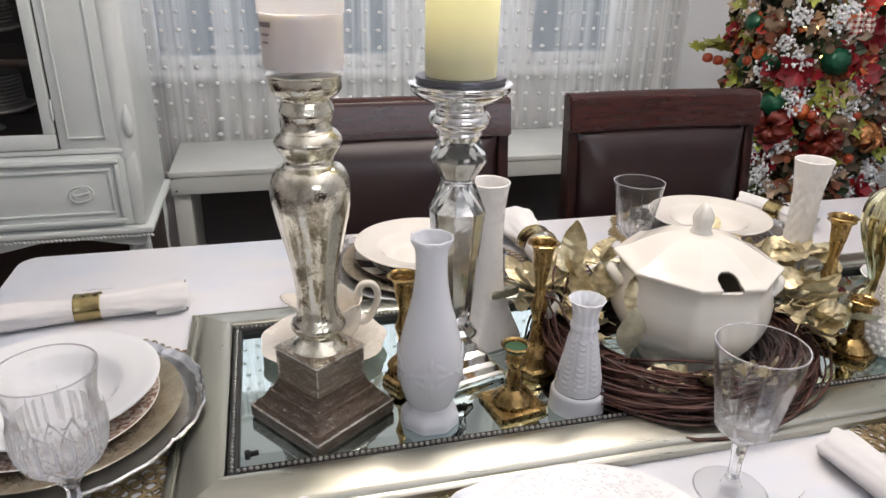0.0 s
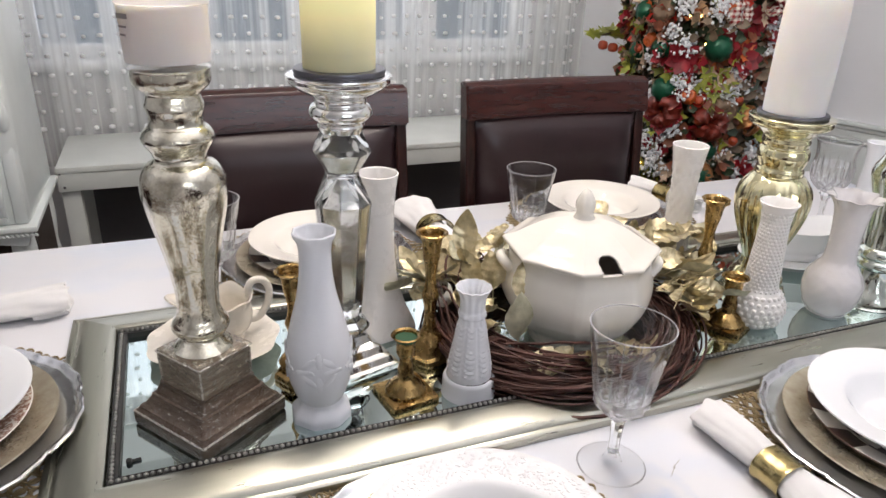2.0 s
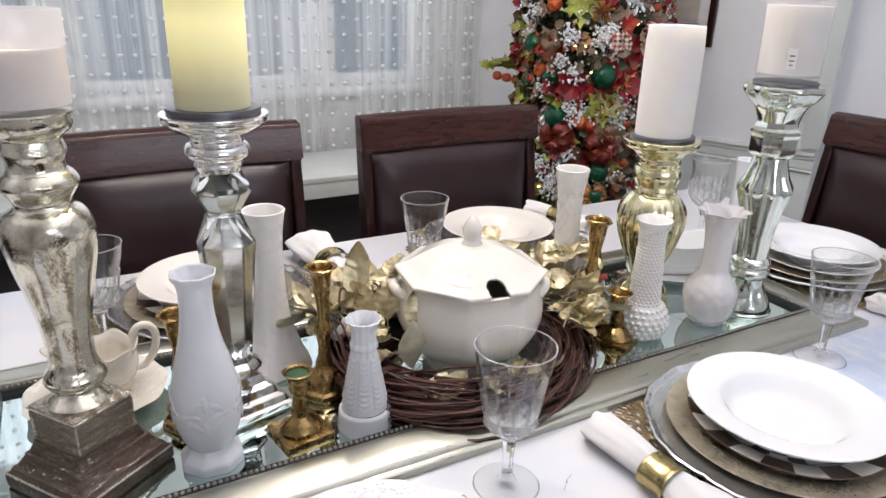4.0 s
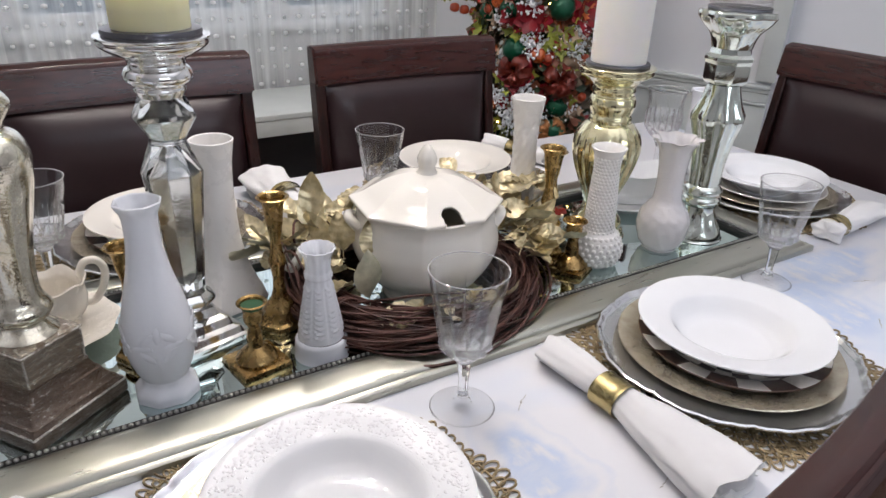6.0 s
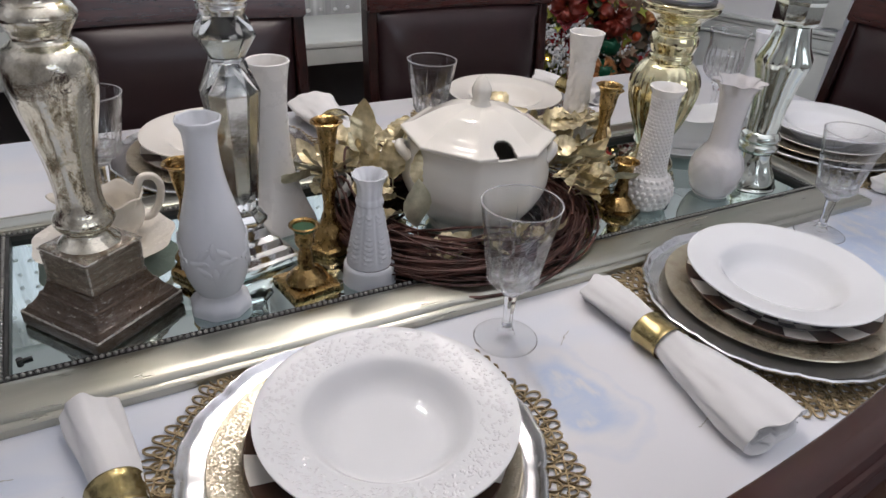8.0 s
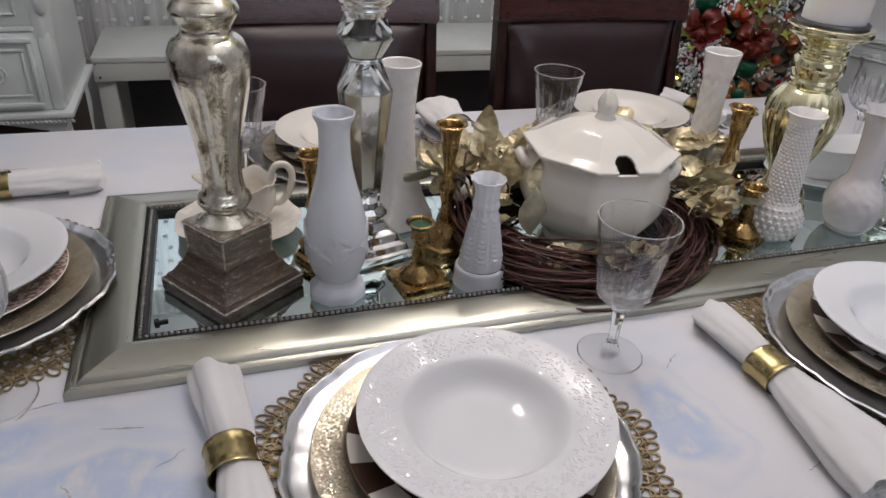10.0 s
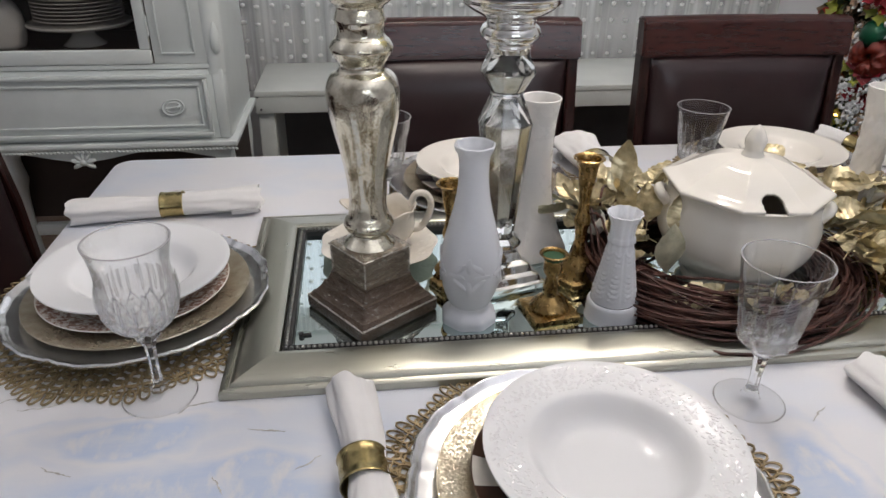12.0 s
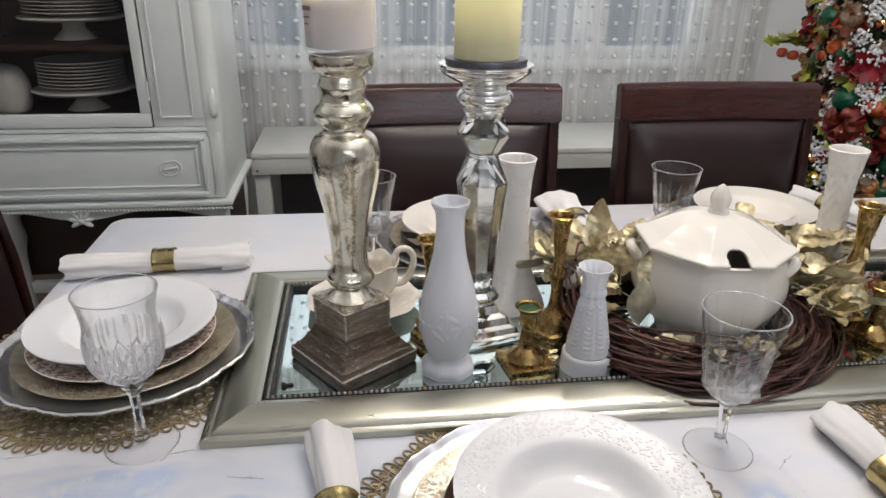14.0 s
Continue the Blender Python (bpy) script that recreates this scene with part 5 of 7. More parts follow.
SHORT = [(0.026, 0.0085), (0.027, 0.0085), (0.027, 0.012), (0.020, 0.021), (0.013, 0.027), (0.011, 0.030), (0.011, 0.040), (0.0085, 0.053), (0.0085, 0.058), (0.0125, 0.066), (0.0125, 0.080), (0.014, 0.086), (0.018, 0.0905)]
TALL = [(0.022, 0.0245), (0.018, 0.032), (0.011, 0.042), (0.0085, 0.054), (0.0075, 0.070), (0.0095, 0.084), (0.0115, 0.094), (0.0085, 0.106), (0.0070, 0.122), (0.0090, 0.138), (0.0110, 0.150), (0.0125, 0.166), (0.0145, 0.176), (0.0190, 0.182)]
candlestick(pose(0.401, 0.127, GLASS_Z, 0, 0, 10) @ Matrix.Diagonal((0.92, 0.92, 0.95, 1)), "short aged brass candlestick on square plate with green wax", SHORT, ("square", 0.034))
candlestick(pose(0.460, 0.204, GLASS_Z, 0, 0, 8), "tall aged brass candlestick on hexagonal base", TALL, ("hex", 0.036), felt=False)
candlestick(pose(0.281, 0.210, GLASS_Z), "aged brass candlestick beside the white vase", [(r, z * 0.8 + 0.005) for r, z in TALL], ("hex", 0.028), felt=False)
candlestick(pose(0.919, 0.141, GLASS_Z, 0, 0, 25), "short brass candlestick on square plate beside the wreath", [(r * 1.0, z * 0.92) for r, z in SHORT], ("square", 0.030), felt=False)
candlestick(pose(0.918, 0.209, GLASS_Z), "tall aged brass candlestick behind the wreath", TALL, ("hex", 0.034), felt=False)
candlestick(pose(0.972, 0.262, GLASS_Z), "aged brass candlestick with plain socket", [(r, z * 0.82 + 0.004) for r, z in TALL], ("hex", 0.03), felt=False)

# ---- vases ----


def hollow(outer, wall=0.0028):
    """An open vessel: the outer profile, over the lip and down inside."""
    inner = [(max(r - wall, 0.004), z) for r, z in reversed(outer) if z > outer[0][1] + 0.012]
    r, z = inner[-1]
    return [(0, outer[0][1])] + outer + [((outer[-1][0] + inner[0][0]) / 2, outer[-1][1] + wall * 0.4)] + inner + [(0, z)]


# bud vase with a pressed star flower
t = thing("bud_vase", pose(0.295, 0.124, GLASS_Z, 0, 0, 8) @ Matrix.Diagonal((1, 1, 0.96, 1)), "white milk-glass bud vase with pressed star flower", "vase", "milk-glass vases")
part("foot", lathe(spline([(0, 0), (0.033, 0), (0.036, 0.003), (0.0355, 0.012), (0.028, 0.020), (0.0255, 0.026)], 3), 48, facets(8, 0.2)), MILK, t, sharp=50)
b = part("body", lathe(hollow([(v.x, v.y) for v in spline([(0.0255, 0.0265), (0.0255, 0.028), (0.0300, 0.038), (0.0355, 0.058), (0.0375, 0.082), (0.0355, 0.108), (0.0295, 0.136), (0.0225, 0.165), (0.0185, 0.192), (0.0175, 0.215), (0.0185, 0.230), (0.0225, 0.240), (0.0238, 0.2445)], 4)]), 48, lambda a, r, z: r * (1 + (0.03 * math.cos(8 * a) if z > 0.236 else 0))), MILK, t)
bm = bmesh.new()
for ang0 in (250, 340, 70, 160):
    for k in range(8):
        pa = k * math.tau / 8
        z = 0.083 + 0.016 * math.sin(pa)
        a = radians(ang0) + 0.016 * math.cos(pa) / 0.037
        bmesh.ops.create_icosphere(bm, subdivisions=1, radius=1, matrix=pose(0.0368 * math.cos(a), 0.0368 * math.sin(a), z, 0, 0, math.degrees(a) - 90) @ pose(0, 0, 0, 0, -math.degrees(pa), 0) @ Matrix.Diagonal((0.0130, 0.0020, 0.0044, 1)))
part("star_flower", bm, MILK, b, "pressed star flower relief")

# small fluted bud vase
t = thing("bud_vase", pose(0.4795, 0.1105, GLASS_Z) @ Matrix.Diagonal((1, 1, 0.955, 1)), "small white milk-glass bud vase with pressed fern bands", "vase", "milk-glass vases")
part("foot", lathe(spline([(0, 0), (0.0315, 0), (0.0335, 0.004), (0.0330, 0.022), (0.0310, 0.027), (0.0290, 0.028)], 3), 48, fluted(24, 0.03, 0.004, 0.024, 0.004)), MILK, t)
part("body", lathe(hollow([(v.x, v.y) for v in spline([(0.0285, 0.0285), (0.0250, 0.050), (0.0215, 0.072), (0.0175, 0.098), (0.0155, 0.112), (0.0170, 0.116), (0.0165, 0.121), (0.0150, 0.126), (0.0158, 0.140), (0.0190, 0.149), (0.0220, 0.1545)], 9)], 0.0022), 96, lambda a, r, z: r * (1 + ((0.085 * min(1, max(0, (z - 0.030) / 0.012)) * min(1, 2.2 * abs(math.sin(4 * a))) * (0.5 + 0.5 * math.sin(z * 900 + 6.0 * abs(math.sin(4 * a))))) if 0.028 < z < 0.105 else 0.03 * math.cos(12 * a)))), MILK, t)

# tall square-footed vase
t = thing("tall_vase", pose(0.414, 0.294, GLASS_Z, 0, 0, 20), "tall white frosted vase with flared square foot", "vase", "milk-glass vases")


def square_foot(a, r, z):
    k = min(1.0, max(0.0, (0.09 - z) / 0.09)) * 0.75
    c = max(abs(math.cos(a)), abs(math.sin(a)))
    return r * (1 - k + k * 0.88 / c)


part("foot", lathe([(0, 0), (0.043, 0.0), (0.047, 0.0025), (0.046, 0.0055), (0, 0.0055)], 64, square_foot), MILK_WARM, t)
part("body", lathe(hollow([(v.x, v.y) for v in spline([(0.0475, 0.006), (0.0475, 0.008), (0.045, 0.022), (0.036, 0.048), (0.0285, 0.080), (0.0240, 0.115), (0.0222, 0.160), (0.0232, 0.200), (0.0262, 0.226), (0.0285, 0.238)], 5)]), 64, square_foot), MILK_WARM, t)

# hobnail vase: each hob is a raised knob
t = thing("hobnail_vase", pose(0.970, 0.140, GLASS_Z) @ Matrix.Diagonal((1, 1, 0.98, 1)), "white milk-glass hobnail bud vase", "vase", "milk-glass vases")
HB = [(v.x, v.y) for v in spline([(0.026, 0.0), (0.031, 0.004), (0.0385, 0.018), (0.0405, 0.034), (0.0345, 0.050), (0.0265, 0.061), (0.0235, 0.070), (0.0228, 0.085), (0.0218, 0.110), (0.0200, 0.140), (0.0190, 0.165), (0.0202, 0.182), (0.0245, 0.194), (0.0275, 0.200)], 4)]
b = part("body", lathe(hollow(HB), 48), MILK_WARM, t)
spots = []
z, row = 0.010, 0
while z < 0.186:
    r = float(np.interp(z, [p[1] for p in HB], [p[0] for p in HB]))
    n = 22 if z < 0.060 else 22
    size = 0.0044 if z < 0.060 else 0.0027
    for k in range(n):
        a = (k + 0.5 * (row % 2)) * math.tau / n
        spots.append(pose(r * math.cos(a), r * math.sin(a), z, 0, 0, math.degrees(a)) @ Matrix.Diagonal((size * 0.8, size, size, 1)))
    z += 0.0088 if z < 0.060 else 0.0055
    row += 1
tagged(part("hobnail_relief", blobs("hobs", spots, MILK_WARM), None, t, "rows of raised hobs"), kind="stuff")

# iridescent ruffled vase
t = thing("ruffled_vase", pose(1.112, 0.131, GLASS_Z) @ Matrix.Diagonal((0.93, 0.93, 1, 1)), "pearly iridescent glass vase with ruffled lip", "vase", "milk-glass vases")
part("foot", lathe([(0, 0), (0.029, 0), (0.031, 0.002), (0.029, 0.0038), (0, 0.0038)], 48), IRID, t)
part("body", lathe(hollow([(v.x, v.y) for v in spline([(0.030, 0.004), (0.033, 0.006), (0.040, 0.016), (0.0465, 0.040), (0.0445, 0.062), (0.0340, 0.079), (0.0265, 0.090), (0.0240, 0.108), (0.0240, 0.138), (0.0270, 0.166), (0.0300, 0.180), (0.0360, 0.190), (0.0420, 0.1945)], 5)], 0.002), 96, lambda a, r, z: r * (1 + 0.11 * math.cos(8 * a) * max(0, (z - 0.172) / 0.024) + 0.022 * math.sin(9 * a + 2 * math.sin(z * 90)) * math.sin(z * 260 + 2 * math.sin(3 * a)) * (1 if z < 0.085 else 0.4))), IRID, t)

# diamond-quilted vase behind
t = thing("quilted_vase", pose(0.944, 0.312, GLASS_Z) @ Matrix.Diagonal((1, 1, 1.035, 1)), "tall white milk-glass vase with diamond quilting", "vase", "milk-glass vases")
part("foot", lathe(spline([(0, 0), (0.034, 0.0), (0.036, 0.004), (0.030, 0.018), (0.022, 0.034), (0.021, 0.042)], 3), 40), MILK, t)
part("body", lathe(hollow([(v.x, v.y) for v in spline([(0.021, 0.0425), (0.0235, 0.060), (0.0240, 0.085), (0.0222, 0.115), (0.0215, 0.150), (0.0228, 0.185), (0.0265, 0.215), (0.0290, 0.229)], 9)]), 80, lambda a, r, z: r * (1 - (0.10 * (1 - abs(math.sin(5 * a + z * 140)) * abs(math.sin(5 * a - z * 140))) if z < 0.195 else 0))), MILK_WARM, t)

# plain flared vase at the far end
t = thing("bud_vase", pose(1.476, 0.382, TABLE_Z), "small plain white milk-glass vase beside the crystal glass", "vase", "milk-glass vases")
part("foot", lathe(spline([(0, 0), (0.028, 0.0), (0.030, 0.004), (0.024, 0.014), (0.018, 0.024)], 3), 32), MILK, t)
part("body", lathe(hollow([(v.x, v.y) for v in spline([(0.018, 0.0245), (0.021, 0.050), (0.020, 0.100), (0.0175, 0.150), (0.0190, 0.180), (0.0225, 0.196)], 5)]), 40), MILK, t)

# ---- tureen ----
TUR = (0.678, 0.194)
OCT = facets(8, radians(15))
t = thing("soup_tureen", pose(*TUR, GLASS_Z, 0, 0, 0), "cream ceramic octagonal soup tureen with lid, in the wreath", "tureen")


def soft_oct(a, r, z):
    return 0.45 * r + 0.55 * OCT(a, r * 1.03, z)


part("bowl", lathe(hollow([(v.x, v.y) for v in spline([(0.062, 0.010), (0.066, 0.012), (0.066, 0.018), (0.072, 0.026), (0.089, 0.042), (0.1025, 0.064), (0.1050, 0.086), (0.1015, 0.108), (0.0975, 0.124), (0.0985, 0.134), (0.1020, 0.141)], 4)], 0.005), 96, soft_oct), CREAM, t)
lid_prof = [(v.x, v.y) for v in spline([(0.1085, 0.1425), (0.1095, 0.1455), (0.1070, 0.1485), (0.0920, 0.154), (0.0750, 0.164), (0.0520, 0.176), (0.0300, 0.1825), (0.0150, 0.184)], 12)]
bm = lathe(lid_prof + [(0, 0.1845)], 400, OCT)
slot_a = radians(-98)
gone = []
for f in bm.faces:
    c = f.calc_center_median()
    a, r = math.atan2(c.y, c.x), math.hypot(c.x, c.y)
    off = (a - slot_a + math.pi) % math.tau - math.pi
    u, v = off * r, r
    if r > 0.088 and abs(u) < 0.0135 or (0.072 < r <= 0.088 and math.hypot(u, (r - 0.088)) < 0.0135):
        gone.append(f)
bmesh.ops.delete(bm, geom=gone, context="FACES")
lid = part("lid", bm, CREAM, t, "eight-sided lid with ladle slot", sharp=30)
sol = lid.modifiers.new("thickness", "SOLIDIFY")
sol.thickness, sol.offset = 0.004, -1
part("knob", lathe(spline([(0.0150, 0.1835), (0.0125, 0.188), (0.0115, 0.192), (0.0132, 0.198), (0.0138, 0.206), (0.0105, 0.214), (0.0060, 0.221), (0.0, 0.2255)], 4), 28, fluted(8, 0.08, 0.192, 0.22, 0.01)), CREAM, lid, "acorn-shaped knob")
for sx, a in ((1, -22), (-1, 158)):
    ca, sa = math.cos(radians(a)), math.sin(radians(a))
    part("handle", tube(spline([(0.096 * ca - 0.017 * sa, 0.096 * sa + 0.017 * ca, 0.110), (0.106 * ca - 0.012 * sa, 0.106 * sa + 0.012 * ca, 0.120), (0.110 * ca, 0.110 * sa, 0.123), (0.106 * ca + 0.012 * sa, 0.106 * sa - 0.012 * ca, 0.120), (0.096 * ca + 0.017 * sa, 0.096 * sa - 0.017 * ca, 0.110)], 4), 0.0075, 10), CREAM, t)
part("foot_ring", lathe([(0, 0), (0.060, 0.0), (0.062, 0.003), (0.060, 0.0098), (0, 0.0098)], 64), CREAM, t)

# ---- wreath with gold leaves ----
WR = (0.660, 0.206)
t = thing("grapevine_wreath", pose(*WR, GLASS_Z), "brown grapevine wreath with gold leaves around the tureen", "wreath")
rnd = random.Random(11)
bm = bmesh.new()
for i in range(240):
    R0, a0, span = rnd.uniform(0.134, 0.190), rnd.uniform(0, math.tau), rnd.uniform(1.2, 4.2)
    h0, ph, w = rnd.uniform(0.006, 0.058), rnd.uniform(0, math.tau), rnd.uniform(1.2, 2.6)
    lim = 0.023 * math.sqrt(max(0.05, 1 - ((R0 - 0.162) / 0.032) ** 2))
    pts = []
    n = int(9 * span)
    for k in range(n + 1):
        a = a0 + span * k / n
        R = R0 + (0.010 if i < 195 else 0.020) * math.sin(w * a + ph) + rnd.uniform(-0.0015, 0.0015)
        z = 0.026 + (h0 - 0.032) / 0.026 * lim * 0.8 + (0.007 if i < 195 else 0.017) * math.cos(w * 1.3 * a + ph)
        pts.append((R * math.cos(a), R * math.sin(a), max(0.004, z)))
    tube(pts, rnd.uniform(0.0011, 0.0027), 5, bm, taper=lambda u: 1 - 0.4 * u)
tagged(part("vine_weave", bm, TWIG, t, "woven dark brown vine twigs"), kind="stuff")
for a in (205, 20, 140):
    a = radians(a)
    c = Vector((0.162 * math.cos(a), 0.162 * math.sin(a), 0.028))
    e, up = Vector((math.cos(a), math.sin(a), 0)), Vector((0, 0, 1))
    side = Vector((-math.sin(a), math.cos(a), 0))
    pts = []
    for k in range(55):
        q = k * math.tau / 18
        pts.append(c + 0.034 * math.cos(q) * e + 0.027 * math.sin(q) * up + side * 0.0042 * k / 18)
    part("binding", tube(pts, 0.0016, 5), TWIG, t, "thin vine binding")


def leaf_mesh(name, length, width, material, curl, wave):
    bm = bmesh.new()
    nu, nv = 20, 8
    grid = []
    for i in range(nu + 1):
        u = i / nu
        w = width * math.sin(math.pi * min(1, u * 0.96 + 0.02)) ** 0.8 * (1 - 0.25 * u)
        row = []
        for j in range(nv + 1):
            v = -1 + 2 * j / nv
            z = curl * length * (u - 0.3) ** 2 + 0.18 * w * v * v - 0.05 * width * math.cos(v * math.pi) + wave * width * math.sin(u * 34 - abs(v) * 5.0) * min(1, abs(v) * 3) + 0.12 * width * math.sin(u * 6 + v) * abs(v)
            row.append(bm.verts.new((u * length, v * w, z)))
        grid.append(row)
    for a, b in zip(grid, grid[1:]):
        for j in range(nv):
            bm.faces.new((a[j], a[j + 1], b[j + 1], b[j]))
    tube([(0, 0, curl * length * 0.09), (-0.25 * length, 0, -0.004)], 0.0009, 5, bm)
    return mesh_of(name, bm, material, 75)


LEAVES = [leaf_mesh("gold_leaf", 0.062, 0.019, GOLD_LEAF, 0.35, 0.05), leaf_mesh("gold_leaf_wide", 0.058, 0.025, GOLD_LEAF, -0.4, 0.06), leaf_mesh("pale_leaf", 0.070, 0.022, GOLD_PALE, 0.25, 0.03), leaf_mesh("gold_leaf_curled", 0.054, 0.016, GOLD_LEAF, 0.7, 0.08)]


def put_leaf(kind, x, y, z, yaw, pitch, roll, s=1.0):
    part("leaf", LEAVES[kind], None, t, m=Matrix.Translation((x - WR[0], y - WR[1], z)) @ pose(0, 0, 0, 0, 0, yaw) @ pose(0, 0, 0, 0, -pitch, 0) @ pose(0, 0, 0, roll) @ Matrix.Scale(s, 4))


# clusters: middle, spread, count, height range
for cx, cy, sx, sy, n, z0, z1 in ((0.545, 0.305, 0.05, 0.05, 26, 0.05, 0.10), (0.550, 0.20, 0.025, 0.04, 5, 0.05, 0.09), (0.845, 0.235, 0.045, 0.055, 26, 0.045, 0.09), (0.815, 0.135, 0.022, 0.03, 9, 0.05, 0.08), (0.79, 0.36, 0.06, 0.035, 16, 0.05, 0.10), (0.65, 0.365, 0.06, 0.025, 9, 0.05, 0.09), (0.640, 0.085, 0.05, 0.015, 9, 0.030, 0.045), (0.92, 0.30, 0.04, 0.04, 12, 0.03, 0.09), (0.500, 0.285, 0.045, 0.045, 12, 0.04, 0.08), (0.865, 0.185, 0.03, 0.05, 16, 0.05, 0.085), (0.56, 0.25, 0.03, 0.04, 7, 0.05, 0.085), (0.70, 0.075, 0.05, 0.012, 8, 0.030, 0.042)):
    for i in range(n):
        x, y = rnd.gauss(cx, sx * 0.6), rnd.gauss(cy, sy * 0.6)
        d = Vector((x - TUR[0], y - TUR[1]))
        if d.length < 0.128 and z1 > 0.06:
            d = d.normalized() * rnd.uniform(0.130, 0.150)
            x, y = TUR[0] + d.x, TUR[1] + d.y
        out_yaw = math.degrees(math.atan2(d.y, d.x)) + rnd.uniform(-75, 75)
        put_leaf(rnd.choice((0, 0, 1, 1, 2, 3)), x, y, rnd.uniform(z0, z1), out_yaw, rnd.uniform(-20, 35), rnd.uniform(-50, 50), rnd.uniform(0.65, 1.02))
# single leaves that stand out
put_leaf(2, 0.556, 0.128, 0.050, 250, 82, 20, 1.0)
put_leaf(1, 0.583, 0.160, 0.085, 100, 80, -20, 1.0)
put_leaf(1, 0.562, 0.222, 0.078, 80, 70, 15, 0.95)
put_leaf(0, 0.552, 0.245, 0.070, 130, 55, -25, 1.0)
put_leaf(0, 0.540, 0.285, 0.105, 60, 70, 10, 1.1)
put_leaf(3, 0.505, 0.245, 0.085, 175, 15, 15, 1.3)

# broad ribbed leaves lying open beside the tall candlestick
for yaw, px, py, sc in ((10, 0.905, 0.262, 1.25), (70, 0.918, 0.270, 1.1), (190, 0.925, 0.268, 1.2), (285, 0.920, 0.262, 1.0), (135, 0.912, 0.275, 1.1)):
    put_leaf(1, px, py, 0.104, yaw, 4, 0, sc)
# pale cupped bud beside the small vase
IVORY = mat("ivory_bud", (0.72, 0.70, 0.64), 0.5, var=0.1, scale=40)
BUD = mesh_of("pale_bud", lathe(hollow([(v.x, v.y) for v in spline([(0.004, 0.0), (0.010, 0.006), (0.0155, 0.018), (0.0165, 0.030), (0.0150, 0.040)], 4)], 0.0015), 24, lambda a, r, z: r * (1 + 0.10 * math.cos(3 * a) * min(1, z / 0.03))), IVORY)
part("pale_bud", BUD, None, t, "pale ivory cupped bud", m=pose(0.503 - WR[0], 0.256 - WR[1], 0.048, 22, -28, 0))
# loose runners of vine that stand up behind the leaves
bm = bmesh.new()
for k in range(9):
    a0, lift, rr = radians(105 + 7 * k), rnd.uniform(0.035, 0.062), rnd.uniform(0.145, 0.185)
    tube([(rr * math.cos(a0 + 0.09 * q) + rnd.uniform(-0.002, 0.002), rr * math.sin(a0 + 0.09 * q), 0.045 + lift * math.sin(math.pi * q / 9)) for q in range(10)], rnd.uniform(0.0011, 0.0019), 5, bm)
tagged(part("runner_weave", bm, TWIG, t, "loose vine runners"), kind="stuff")

# ---- creamer and gravy boat ----
t = thing("saucer", pose(0.187, 0.312, GLASS_Z), "cream relief saucer under the creamer", "saucer")
part("dish", lathe([(0, 0.004), (0.045, 0.004), (0.050, 0.0), (0.054, 0.003), (0.085, 0.016), (0.0865, 0.018), (0.084, 0.0185), (0.052, 0.008), (0.0, 0.007)], 64, lambda a, r, z: r * (1 + (0.025 * math.cos(9 * a) if r > 0.07 else 0))), CREAM_RELIEF, t)
t = thing("creamer", pose(0.201, 0.324, GLASS_Z + 0.0085, 0, 0, 6), "small cream relief-patterned creamer with looped handle", "creamer")


def lip(a, r, z):
    k = max(0.0, (z - 0.028) / 0.030)
    spout = max(0.0, math.cos(a - math.pi)) ** 6
    return r * (1 + 0.55 * spout * k + 0.03 * math.cos(6 * a) * k)


prof = hollow([(v.x, v.y) for v in spline([(0.022, 0.0), (0.028, 0.002), (0.026, 0.008), (0.036, 0.018), (0.0405, 0.034), (0.0385, 0.050), (0.0425, 0.062)], 5)], 0.003)
bm = lathe(prof, 64, lip)
for v in bm.verts:
    a = math.atan2(v.co.y, v.co.x)
    k = max(0.0, (v.co.z - 0.03) / 0.032)
    v.co.z += k * (0.010 * max(0.0, math.cos(a - math.pi)) ** 4 + 0.003 * math.cos(6 * a))
part("body", bm, CREAM_RELIEF, t)
part("handle", tube(spline([(0.036, 0, 0.020), (0.050, 0, 0.022), (0.062, 0, 0.040), (0.066, 0, 0.062), (0.058, 0, 0.077), (0.044, 0, 0.078), (0.037, 0, 0.066), (0.0385, 0, 0.056)], 5), 0.0052, 10), CREAM_RELIEF, t)

t = thing("gravy_boat_stand", pose(1.215, 0.300, GLASS_Z, 0, 0, -24), "oval white porcelain stand under the gravy boat", "dish")
part("dish", lathe([(0, 0.003), (0.050, 0.003), (0.055, 0.0), (0.058, 0.003), (0.078, 0.014), (0.077, 0.016), (0.055, 0.007), (0, 0.006)], 56, lambda a, r, z: r * (1.25 - 0.33 * math.sin(a) ** 2)), PORCELAIN, t)
t = thing("gravy_boat", pose(1.222, 0.304, GLASS_Z + 0.0072, 0, 0, -24), "white porcelain gravy boat with looped handle", "gravy boat")
prof = hollow([(v.x, v.y) for v in spline([(0.030, 0.0), (0.034, 0.002), (0.031, 0.010), (0.042, 0.024), (0.050, 0.045), (0.055, 0.060)], 5)], 0.003)
bm = lathe(prof, 64, lambda a, r, z: r * (1.35 - 0.55 * math.sin(a) ** 2 + 0.35 * max(0, math.cos(a)) ** 5 * max(0, (z - 0.02) / 0.04)))
for v in bm.verts:
    a = math.atan2(v.co.y, v.co.x)
    v.co.z += max(0.0, (v.co.z - 0.03) / 0.03) * 0.016 * abs(math.cos(a)) ** 3
part("body", bm, PORCELAIN, t)
part("handle", tube(spline([(-0.066, 0, 0.068), (-0.085, 0, 0.078), (-0.100, 0, 0.062), (-0.096, 0, 0.040), (-0.078, 0, 0.026), (-0.052, 0, 0.026)], 5), 0.0042, 10), PORCELAIN, t)

# ---- place settings ----


